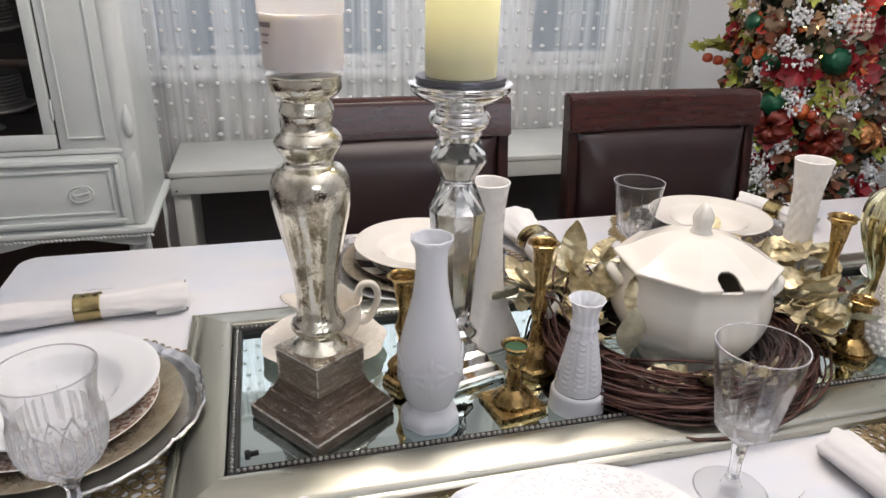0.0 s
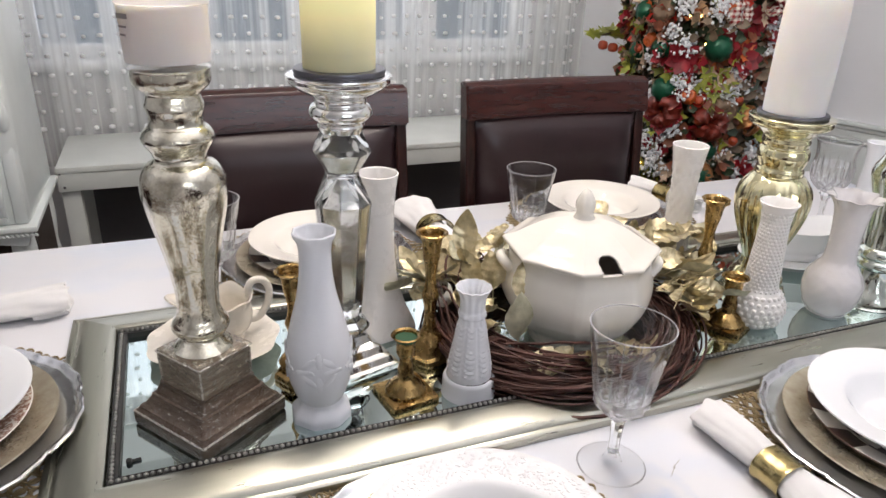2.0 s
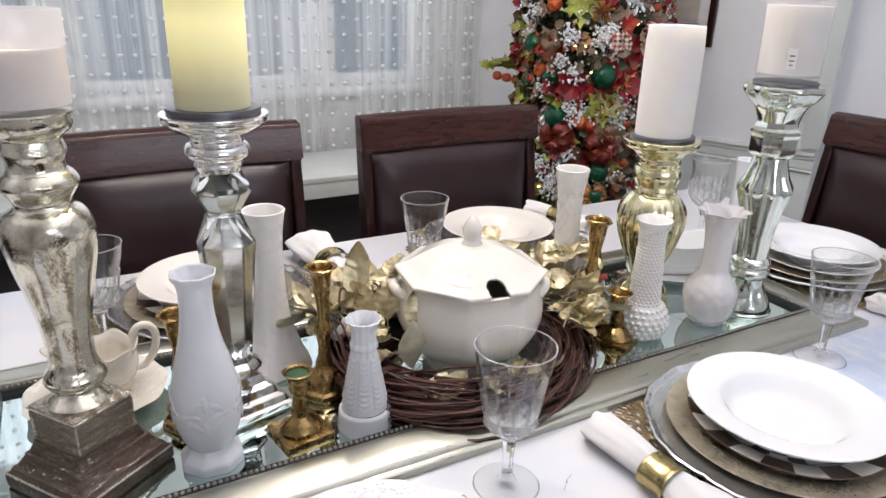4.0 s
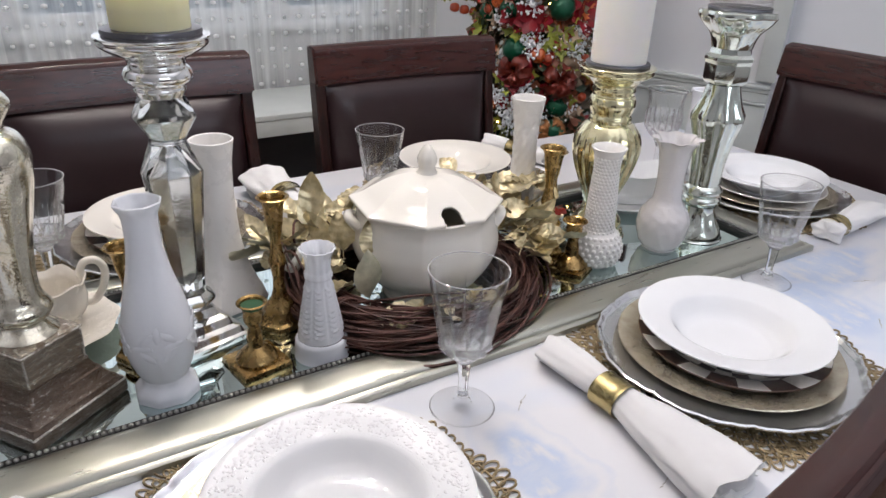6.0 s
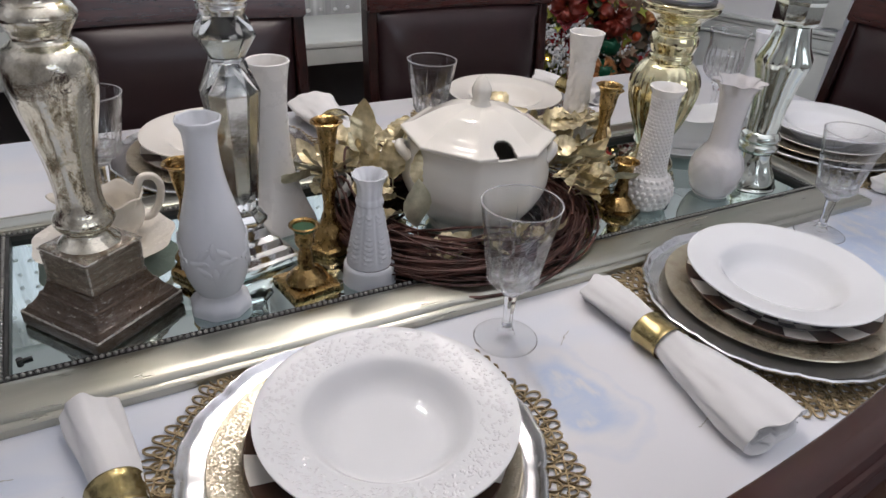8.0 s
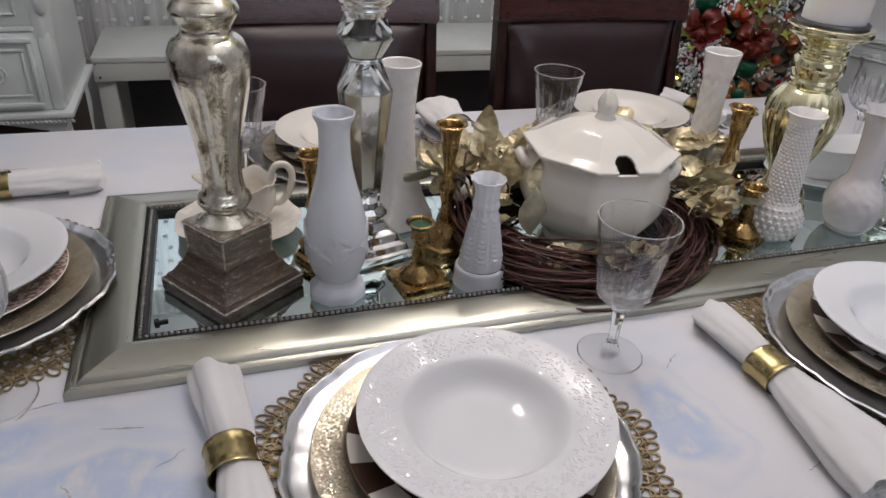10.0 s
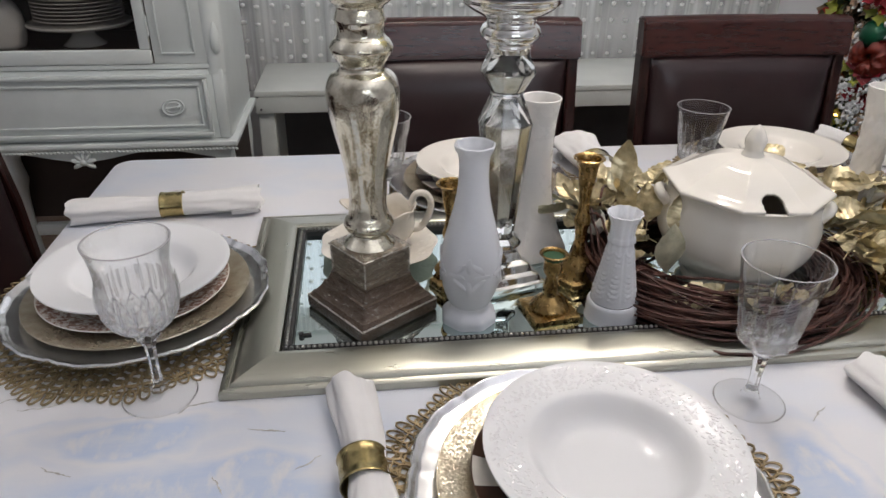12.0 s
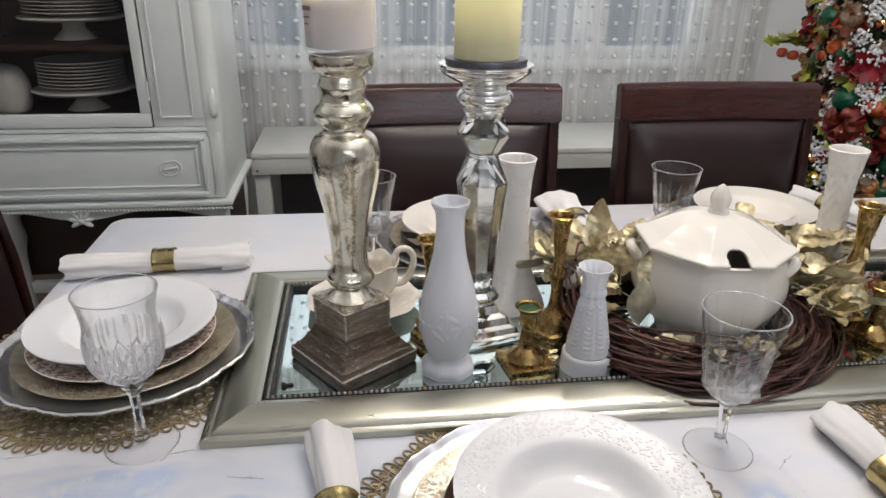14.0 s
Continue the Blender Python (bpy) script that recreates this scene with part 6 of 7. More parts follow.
def placemat_meshes():
    """Open work of looped gold cord: rings of loops, bigger at the scalloped edge, round a woven middle."""
    meshes = []
    for ring, (r, n, lr, lt, tr) in enumerate(((0.191, 84, 0.0098, 0.0055, 0.0014), (0.181, 80, 0.0092, 0.0055, 0.0014), (0.171, 66, 0.0092, 0.0066, 0.0016), (0.160, 62, 0.0092, 0.0066, 0.0016), (0.149, 56, 0.0092, 0.0070, 0.0016), (0.138, 52, 0.0092, 0.0070, 0.0015))):
        bm = bmesh.new()
        for i in range(n):
            a = (i + 0.5 * (ring % 2)) * math.tau / n
            rr = r + (0.006 * math.cos(12 * a) if ring < 2 else 0)
            ca, sa = math.cos(a), math.sin(a)
            pts = []
            for k in range(12):
                q = k * math.tau / 12
                dr, dt = lr * math.cos(q), lt * math.sin(q)
                pts.append(((rr + dr) * ca - dt * sa, (rr + dr) * sa + dt * ca, 0.0016 + 0.0006 * math.sin(q + ring)))
            tube(pts, tr, 4, bm, closed=True)
        ro = r - 0.005
        tube([(ro * math.cos(k * math.tau / 64), ro * math.sin(k * math.tau / 64), 0.0016) for k in range(64)], 0.0012, 4, bm, closed=True)
        meshes.append(("loop_ring", mesh_of("loop_ring", bm, MAT_GOLD)))
    meshes.append(("middle", mesh_of("middle", lathe([(0, 0.0005), (0.127, 0.0005), (0.127, 0.002), (0, 0.002)], 40), MAT_GOLD)))
    return meshes


def scallop(a, r, z):
    if r < 0.12:
        return r
    k = (r - 0.12) / 0.047
    u = abs(math.sin(4.5 * a))
    return r * (1 - 0.030 * k * (1 - u ** 0.45) + 0.006 * k * math.cos(27 * a) * (1 if u > 0.5 else 0))


CHARGER_P = [(r, z + 0.0015) for r, z in ((0, 0.0012), (0.100, 0.0012), (0.112, 0.004), (0.120, 0.009), (0.135, 0.0105), (0.155, 0.0130), (0.1595, 0.0148), (0.1620, 0.0180), (0.1650, 0.0192), (0.1672, 0.0178), (0.1670, 0.0155), (0.160, 0.0115), (0.135, 0.0078), (0.120, 0.006), (0.110, 0.0), (0, 0.0))]
PLACEMAT_M = placemat_meshes()
CHARGER_M = mesh_of("charger_plate", lathe(CHARGER_P, 180, scallop), SILVER)
DINNER_M = mesh_of("dinner_plate", lathe([(0, 0.0), (0.085, 0.0), (0.096, 0.004), (0.105, 0.011), (0.138, 0.0165), (0.1405, 0.0185), (0.1395, 0.0198), (0.136, 0.0190), (0.104, 0.0140), (0.094, 0.0065), (0.085, 0.003), (0, 0.003)], 96), GOLD_GLITTER)
SALAD_P = [(0, 0.0), (0.066, 0.0), (0.074, 0.003), (0.086, 0.012), (0.116, 0.0195), (0.1185, 0.0215), (0.1175, 0.0225), (0.114, 0.0215), (0.085, 0.0150), (0.073, 0.0060), (0.066, 0.003), (0, 0.003)]
BOWL_P = spline([(0, 0.0), (0.048, 0.0), (0.050, 0.002), (0.052, 0.004), (0.065, 0.012), (0.076, 0.025), (0.082, 0.030), (0.100, 0.034), (0.118, 0.0375), (0.1205, 0.0395), (0.1185, 0.0410), (0.100, 0.0375), (0.082, 0.0335), (0.075, 0.0285), (0.064, 0.0155), (0.055, 0.0094), (0.047, 0.0076), (0.038, 0.0071), (0.020, 0.0070), (0, 0.0070)], 3)
BOWL_P = [(max(0.0, v.x), v.y) for v in BOWL_P]
BOWL_P[0], BOWL_P[-1] = (0, 0.0), (0, 0.007)
SALADS = {k: mesh_of("salad_plate", lathe(SALAD_P, 96), m) for k, m in (("checked", CHECKED), ("floral", FLORAL), ("cream", PORCELAIN_CREAM))}
BOWLS = {k: mesh_of("soup_bowl", lathe(BOWL_P, 112), m) for k, m in (("embossed", EMBOSSED), ("plain", PORCELAIN), ("cream", PORCELAIN_CREAM))}


def leafy_rim():
    """Small raised leaves and buds, scattered round the rim of a bowl."""
    r0 = random.Random(8)
    verts, faces = [], []
    top = lambda r: float(np.interp(r, [0.082, 0.100, 0.1185], [0.0335, 0.0375, 0.0410]))
    for k in range(760):
        a, r = r0.uniform(0, math.tau), r0.uniform(0.0865, 0.1155)
        turn, long, wide = a + r0.choice((0.6, -0.6, 1.5, 2.4)) + r0.uniform(-0.3, 0.3), r0.uniform(0.0024, 0.0046), r0.uniform(0.0015, 0.0024)
        m = Matrix.Translation((r * math.cos(a), r * math.sin(a), top(r) - 0.0001)) @ Matrix.Rotation(turn, 4, "Z") @ Matrix.Rotation(r0.uniform(-0.16, 0.16), 4, "X")
        n0 = len(verts)
        for q, h in ((1.0, -0.0002), (0.74, 0.0003), (0.30, 0.0006)):
            verts += [m @ Vector((long * q * math.cos(c), wide * q * math.sin(c), h)) for c in (n * math.tau / 8 for n in range(8))]
        faces += [(n0 + 8 * u + n, n0 + 8 * u + (n + 1) % 8, n0 + 8 * u + 8 + (n + 1) % 8, n0 + 8 * u + 8 + n) for u in (0, 1) for n in range(8)]
        faces.append(tuple(n0 + 16 + n for n in range(8)))
    me = bpy.data.meshes.new("leaf_relief")
    me.from_pydata(verts, [], faces)
    me.materials.append(PEARL_GLAZE)
    return me


RELIEF_M = leafy_rim()
WORDS = {"checked": "brown and white checked salad plate", "floral": "salad plate with dense red-brown floral print", "cream": "plain ivory salad plate"}
BWORDS = {"embossed": "white porcelain rim bowl with embossed leafy edge", "plain": "plain glossy white porcelain rim soup bowl", "cream": "plain ivory porcelain rim soup bowl"}


def setting(x, y, rot, salad, bowl, so=(0, 0), bo=(0, 0), do=(0, 0), dinner=True, gz=0.0):
    z = TABLE_Z + 0.0004
    pm = thing("placemat", pose(x + do[0] * 0.3, y + do[1] * 0.3, z, 0, 0, rot), "round openwork placemat of looped gold cord", "placemat", "placemats")
    for nm, me in PLACEMAT_M:
        part(nm, me, None, pm)
    z += 0.0029 + gz
    solid("charger_plate", CHARGER_M, None, pose(x, y, z, 0, 0, rot + 8), "silver scalloped charger plate on the gold placemat", "plate", "charger plates")
    z += 0.0032
    x0, y0 = x + do[0], y + do[1]
    if dinner:
        solid("dinner_plate", DINNER_M, None, pose(x0, y0, z, 0, 0, rot), "gold glitter dinner plate on the silver charger", "plate", "dinner plates")
        z += 0.0052
    if salad:
        solid("salad_plate", SALADS[salad], None, pose(x0 + so[0], y0 + so[1], z, 0, 0, rot), WORDS[salad] + " on the gold plate", "plate", "salad plates")
        z += 0.0036
    if bowl:
        ob = solid("soup_bowl", BOWLS[bowl], None, pose(x0 + bo[0], y0 + bo[1], z, 0, 0, rot), BWORDS[bowl] + " on the stack", "bowl", "soup bowls")
        if bowl == "embossed":
            tagged(part("leaf_relief", RELIEF_M, None, ob, "raised leafy relief"), kind="stuff")


setting(0.359, -0.172, 0, "checked", "embossed", (0.010, 0.000), (0.024, 0.010), (0.002, 0.0))
setting(0.934, -0.147, 20, "checked", "plain", (0.006, 0.0), (0.008, 0.004), (0.004, 0.002))
setting(-0.131, 0.208, 40, "floral", "plain", (-0.004, 0.002), (-0.004, 0.010), (0.0, 0.0), gz=0.004)
setting(1.520, 0.216, 10, "cream", "plain", (0.002, 0.0), (0.004, 0.006), (0.0, 0.0))
setting(0.381, 0.557, 33, "checked", "cream", (0.0, 0.0), (0.004, 0.006), (0.0, 0.0))
setting(0.997, 0.600, 15, None, None, dinner=False)
solid("shallow_bowl", BOWLS["cream"], None, pose(0.997, 0.611, TABLE_Z + 0.0075), "ivory porcelain rim bowl on the silver charger", "bowl", "soup bowls")

# ---- glasses ----


def lip_ring(r, z, w, t):
    part("lip", lathe([(r - w, z - 0.0002), (r + 0.0001, z - 0.0002), (r + 0.0002, z + 0.0004), (r - w / 2, z + 0.0009), (r - w - 0.0001, z + 0.0004), (r - w, z - 0.0002)], 64), FACET_GLASS, t, "rounded glass lip")


def glass_foot(r, t, top):
    """A thin clear disc with a rounded bright edge."""
    f = part("foot", lathe([(0, 0.0004), (r, 0.0004), (r, 0.0016), (r * 0.52, 0.0030), (r * 0.24, top), (0, top)], 56), FOOT_GLASS, t, "clear round foot")
    part("foot_edge", lathe([(r + 0.0002, 0.0003), (r + 0.0012, 0.0009), (r + 0.0002, 0.0018), (r - 0.0004, 0.0017), (r + 0.0002, 0.0003)], 56), CUT_GLASS, f, "rounded edge")


def goblet(m, label):
    """Flared goblet with twelve flat arched panels over a scalloped cut band."""
    t = thing("wine_glass", m, label, "wine glass", "wine glasses")
    w = 0.0014
    outer = [(v.x, v.y) for v in spline([(0.0298, 0.102), (0.0330, 0.120), (0.0372, 0.145), (0.0412, 0.170), (0.0440, 0.190)], 5)]
    twelve = facets(12)
    wall = lambda z: float(np.interp(z, [q[1] for q in outer], [q[0] for q in outer]))

    def panels(a, r, z):
        k = min(1.0, max(0.0, (0.166 - z) / 0.012))
        return r * (1 - k) + twelve(a, r, z) * k

    part("bowl", lathe(outer + [(r - w, z) for r, z in reversed(outer)], 72, panels), BOWL_GLASS, t, "clear flared bowl with flat panels", sharp=8)
    lip_ring(0.0440, 0.1904, w, t)
    cut = [(v.x, v.y) for v in spline([(0.008, 0.0755), (0.019, 0.079), (0.0275, 0.086), (0.0315, 0.094), (0.0305, 0.1018)], 4)]
    inner = [(0.0280, 0.1018), (0.0265, 0.094), (0.0200, 0.088), (0.0, 0.0855)]
    rs = set(q[0] for q in cut)
    part("cut_band", lathe(cut + inner, 96, lambda a, r, z: r * (1 - (0.11 * abs(math.cos(6 * a + (z - 0.09) * 90)) if r in rs else 0))), BAND_GLASS, t, "scalloped cut-glass lower bowl", sharp=14)
    # ridges between the panels, and the arch that closes each panel
    step = math.tau / 12
    for i in range(12):
        a = i * step
        rib = [((wall(z) - 0.0003) * math.cos(a), (wall(z) - 0.0003) * math.sin(a), z) for z in np.linspace(0.1022, 0.164, 7)]
        part("upright_cut", tube(rib, 0.0016, 4, taper=lambda u: max(0.12, 1 - u)), BAND_GLASS, t, sharp=10)
        arch = []
        for k in range(9):
            z = 0.112 + 0.022 * math.sin(math.pi * k / 8)
            q, r = a + step * (0.12 + 0.76 * k / 8), wall(z) - 0.0012
            arch.append((r * math.cos(q), r * math.sin(q), z))
        part("arch_cut", tube(arch, 0.0006, 4), BAND_GLASS, t, sharp=10)
    part("knop", lathe(spline([(0.0066, 0.0752), (0.0110, 0.0735), (0.0118, 0.0710), (0.0100, 0.0685), (0.0070, 0.0672)], 3), 12), FACET_GLASS, t, "small glass bead", sharp=12)
    part("stem", lathe([(0.0078, 0.0671), (0.0076, 0.060), (0.0058, 0.040), (0.0060, 0.022), (0.0095, 0.013), (0.0112, 0.009), (0.0088, 0.0065)], 8), SOLID_GLASS, t, "eight-sided glass stem", sharp=12)
    glass_foot(0.0370, t, 0.0062)
    return t


def cut_crystal(m, label):
    """Tulip goblet with deep vertical and diamond cuts."""
    t = thing("wine_glass", m, label, "wine glass", "crystal wine glasses")
    w = 0.0016
    up = [(v.x, v.y) for v in spline([(0.0395, 0.146), (0.0372, 0.158), (0.0385, 0.175), (0.0420, 0.192)], 5)]
    part("bowl", lathe(up + [(r - w, z) for r, z in reversed(up)], 72, fluted(12, 0.03, -9, 0.188, 0.012)), BOWL_GLASS, t, "clear tulip-shaped rim", sharp=20)
    lip_ring(0.0420, 0.1924, w, t)
    low = [(v.x, v.y) for v in spline([(0.010, 0.0845), (0.0205, 0.0905), (0.0310, 0.1005), (0.0378, 0.1130), (0.0402, 0.1290), (0.0396, 0.1458)], 4)]
    inner = [(0.0375, 0.1458), (0.0385, 0.130), (0.0375, 0.116), (0.0315, 0.102), (0.0200, 0.094), (0, 0.092)]
    rs = set(q[0] for q in low)

    def cuts(a, r, z):
        if r not in rs:
            return r
        if z > 0.112:
            return r * (1 - 0.07 * abs(math.sin(10 * a)))
        return r * (1 - 0.13 * abs(math.sin(8 * a + z * 230)) * abs(math.sin(8 * a - z * 230)))

    part("cut_bowl", lathe(low, 64, cuts), CRYSTAL_CUT, t, "deeply cut crystal lower bowl", sharp=1)
    # cut ridges: upright above, crossing below
    rad = lambda z: float(np.interp(z, [q[1] for q in low], [q[0] for q in low]))
    for i in range(18):
        a = i * math.tau / 18
        top = 0.152 if i % 2 else 0.144
        pts = [((rad(z) - 0.0006) * math.cos(a), (rad(z) - 0.0006) * math.sin(a), z) for z in np.linspace(0.114, top, 7)]
        part("upright_cut", tube(pts, 0.0017, 4, taper=lambda u: 1 - 0.75 * abs(2 * u - 0.7) ** 2 * 0.6), BAND_GLASS, t, sharp=10)
    for s in (-1, 1):
        for i in range(12):
            a = i * math.tau / 12
            pts = []
            for k in range(8):
                z, q = 0.0885 + 0.0265 * k / 7, a + s * 0.55 * k / 7
                pts.append(((rad(z) - 0.0004) * math.cos(q), (rad(z) - 0.0004) * math.sin(q), z))
            part("crossing_cut", tube(pts, 0.0011, 4), FACET_GLASS, t, sharp=10)
    part("stem", lathe([(0.010, 0.0842), (0.0140, 0.080), (0.0095, 0.074), (0.0064, 0.066), (0.0054, 0.040), (0.0062, 0.020), (0.0110, 0.012), (0.0095, 0.0068)], 6), SOLID_GLASS, t, "six-sided glass stem", sharp=12)
    glass_foot(0.0390, t, 0.0065)
    return t


LOW = Matrix.Diagonal((1, 1, 0.94, 1))
g = goblet(pose(0.582, -0.059, TABLE_Z) @ LOW, "clear cut-glass goblet beside the plate stack")
for x, y, r in ((1.184, -0.033, 7), (0.753, 0.486, 15), (0.205, 0.472, 3)):
    copy_thing(g, pose(x, y, TABLE_Z, 0, 0, r) @ LOW)
c = cut_crystal(pose(-0.066, 0.019, TABLE_Z), "cut-crystal tulip wine glass beside the plate stack")
copy_thing(c, pose(1.418, 0.424, TABLE_Z, 0, 0, 12))

# ---- napkins ----


def napkin(m, front, back, wf, wb, seed, label):
    """A cloth rolled through a ring at the origin; it runs along y from -front to back."""
    rnd = random.Random(seed)
    t = thing("napkin", m, label, "napkin", "rolled napkins")
    bm = bmesh.new()
    nu, nv = 44, 48
    ph = [rnd.uniform(0, math.tau) for _ in range(5)]
    rows = []
    for i in range(nu + 1):
        y = -front + (front + back) * i / nu
        d = -y / front if y < 0 else y / back
        w = 0.019 + ((wf if y < 0 else wb) - 0.019) * min(1.0, max(0.0, (d - 0.06) / 0.8)) ** 0.75
        h = 0.0175 + (0.003 if y < 0 else 0.001) * d - 0.004 * max(0, d - 0.5) * (w / 0.04)
        row = []
        for k in range(nv):
            a = k * math.tau / nv
            fold = 1 - 0.13 * min(1.0, d * 1.4) * (abs(math.sin(2 * a + ph[1] + y * 7)) - 0.6) - 0.03 * abs(math.sin(3 * a - ph[2] + y * 16)) + (0.16 * d) * (0.5 * math.sin(3 * a + ph[0] + y * 9) + 0.35 * math.sin(5 * a + ph[1] - y * 14) + 0.25 * math.sin(8 * a + ph[2] + y * 20)) + 0.035 * (1 - d) * math.sin(13 * a + ph[3] + 3 * math.sin(y * 30)) + 0.035 * math.sin(4 * a + y * 55 + ph[2]) * math.sin(y * 38 + ph[0])
            x, z = w * math.cos(a) * fold, h * math.sin(a) * fold
            end = 0.012 * (math.sin(2 * a + ph[4]) + 0.5 * math.sin(5 * a)) * max(0.0, d - 0.8) * 5 * 0.35
            row.append(bm.verts.new((x + 0.004 * math.sin(y * 14 + ph[3]), y + (end if y > 0 else -end), max(0.0008 - 0.0, z + h + 0.0005))))
        rows.append(row)
    for a, b in zip(rows, rows[1:]):
        for k in range(nv):
            bm.faces.new((a[k], a[(k + 1) % nv], b[(k + 1) % nv], b[k]))
    # rolled ends: the cloth turns in and winds up
    for row, s in ((rows[0], 1), (rows[-1], -1)):
        prev = row
        c = sum((v.co for v in row), Vector()) / nv
        for q, dy in ((0.90, -0.002), (0.62, -0.004), (0.25, -0.005)) if front < 0.06 else ((0.86, 0.001), (0.84, 0.012), (0.55, 0.012), (0.50, 0.002), (0.42, 0.016), (0.15, 0.02)):
            ring = [bm.verts.new((c.x + (v.co.x - c.x) * q, v.co.y + s * dy, c.z + (v.co.z - c.z) * q)) for v in row]
            for k in range(nv):
                bm.faces.new((prev[k], prev[(k + 1) % nv], ring[(k + 1) % nv], ring[k]))
            prev = ring
        bm.faces.new(prev)
    part("cloth", bm, CLOTH, t, sharp=70)
    # the cloth's inner layers show as curved leaves at the wide end
    for side, ext, lift in () if front < 0.06 else ((-0.22, -0.006, 0.50), (0.28, -0.003, 0.32)):
        bm = bmesh.new()
        grid = []
        for i in range(9):
            y = -front - ext + (0.05 + ext) * i / 8
            row = []
            for k in range(17):
                u = -1 + k / 8
                x = wf * (side + 0.52 * u) + 0.003 * math.sin(y * 60 + ph[1])
                z = 0.0035 + 0.030 * lift * math.sqrt(max(0.0, 1 - (0.96 * u) ** 2)) * (1 - 0.25 * i / 8) + 0.0015 * math.sin(7 * u + ph[2] + y * 80)
                row.append((x, y + 0.004 * math.sin(3 * u + ph[0]), z))
            grid.append([[bm.verts.new((x, y2, z - dz)) for dz in (0, 0.0016)] for x, y2, z in row])
        for a, b in zip(grid, grid[1:]):
            for c, e, f, h in zip(a, a[1:], b, b[1:]):
                bm.faces.new((c[0], e[0], h[0], f[0]))
                bm.faces.new((c[1], f[1], h[1], e[1]))
        for c, e in zip(grid[0], grid[0][1:]):
            bm.faces.new((c[0], c[1], e[1], e[0]))
        part("folded_layer", bm, CLOTH, t, sharp=60)
    return t


RING_M = mesh_of("napkin_ring", lathe([(0.0228, -0.0175), (0.0240, -0.0185), (0.0246, -0.016), (0.0235, -0.0135), (0.0232, -0.006), (0.0238, 0.0), (0.0232, 0.006), (0.0235, 0.0135), (0.0246, 0.016), (0.0240, 0.0185), (0.0228, 0.0175), (0.0222, 0.0), (0.0228, -0.0175)], 48), BRASS_RING)


def napkin_set(x, y, z, rot, front, back, wf, wb, seed, fat=1.0):
    napkin(pose(x, y, z, 0, 0, rot) @ Matrix.Diagonal((fat, 1, fat, 1)), front, back, wf, wb, seed, "white cloth napkin rolled through a brass ring")
    solid("napkin_ring", RING_M, None, pose(x, y, z + 0.0190 * fat, 0, 0, rot) @ pose(0, 0, 0, 90) @ Matrix.Diagonal((fat, 0.86 * fat, 1, 1)), "polished brass napkin ring round the white napkin", "napkin ring", "napkin rings")


napkin_set(0.156, -0.136, TABLE_Z, 6, 0.165, 0.128, 0.032, 0.024, 1)
napkin_set(0.734, -0.147, TABLE_Z, 3, 0.168, 0.112, 0.047, 0.027, 2)
napkin_set(-0.152, 0.494, TABLE_Z, 94, 0.142, 0.160, 0.036, 0.030, 3)
napkin_set(0.612, 0.585, TABLE_Z, 184, 0.135, 0.100, 0.032, 0.024, 4, 1.4)
napkin_set(1.207, 0.668, TABLE_Z, 202, 0.085, 0.090, 0.032, 0.026, 5)
napkin_set(1.455, 0.022, TABLE_Z, -84, 0.03, 0.165, 0.03, 0.032, 6)

# ---- decorated tree ----
TREE = (1.845, 1.370)
t = thing("decorated_tree", pose(*TREE, 0), "slim autumn-decorated tree with red flowers, white sprays and green baubles", "tree")
rnd = random.Random(21)
part("trunk", tube([(0, 0, 0), (0.004, 0.0, 0.6), (0, 0.003, 1.2), (0, 0, 1.75)], 0.02, 8, taper=lambda u: 1 - 0.8 * u), TWIG, t, "brown trunk")
part("pot", lathe(spline([(0, 0), (0.10, 0.0), (0.12, 0.12), (0.125, 0.2), (0.11, 0.2), (0, 0.19)], 3), 28), MAHOGANY, t)


def tree_r(z):
    return float(np.interp(z, [0.18, 0.35, 0.8, 1.0, 1.15, 1.4, 1.8], [0.19, 0.23, 0.225, 0.225, 0.240, 0.19, 0.02]))


def leaf_at(bm, m, s, lobed=False):
    pts = [(0, 0, 0), (0.35, 0.26, 0.1), (0.7, 0.30, 0.06), (1, 0, 0.0), (0.7, -0.30, 0.06), (0.35, -0.26, 0.1), (0.5, 0, -0.04)]
    if lobed:
        pts = [(0, 0, 0), (0.25, 0.30, 0.08), (0.40, 0.14, 0.02), (0.62, 0.36, 0.1), (0.70, 0.12, 0.02), (1, 0, 0.05), (0.70, -0.12, 0.02), (0.62, -0.36, 0.1), (0.40, -0.14, 0.02), (0.25, -0.30, 0.08), (0.5, 0, -0.04)]
    vs = [bm.verts.new(m @ (Vector(p) * s)) for p in pts]
    n = len(pts) - 1
    for k in range(n):
        bm.faces.new((vs[k], vs[(k + 1) % n], vs[n]))


def on_crown(out, z=None, a=None):
    """A place on the crown and the frame whose z points outwards there."""
    z = rnd.uniform(0.27, 1.6) if z is None else z
    a = rnd.uniform(0, math.tau) if a is None else a
    r = tree_r(z) * out
    axis = Vector((math.cos(a), math.sin(a), rnd.uniform(-0.15, 0.5))).normalized()
    return Matrix.Translation((r * math.cos(a), r * math.sin(a), z)) @ axis.to_track_quat("Z", "Y").to_matrix().to_4x4()


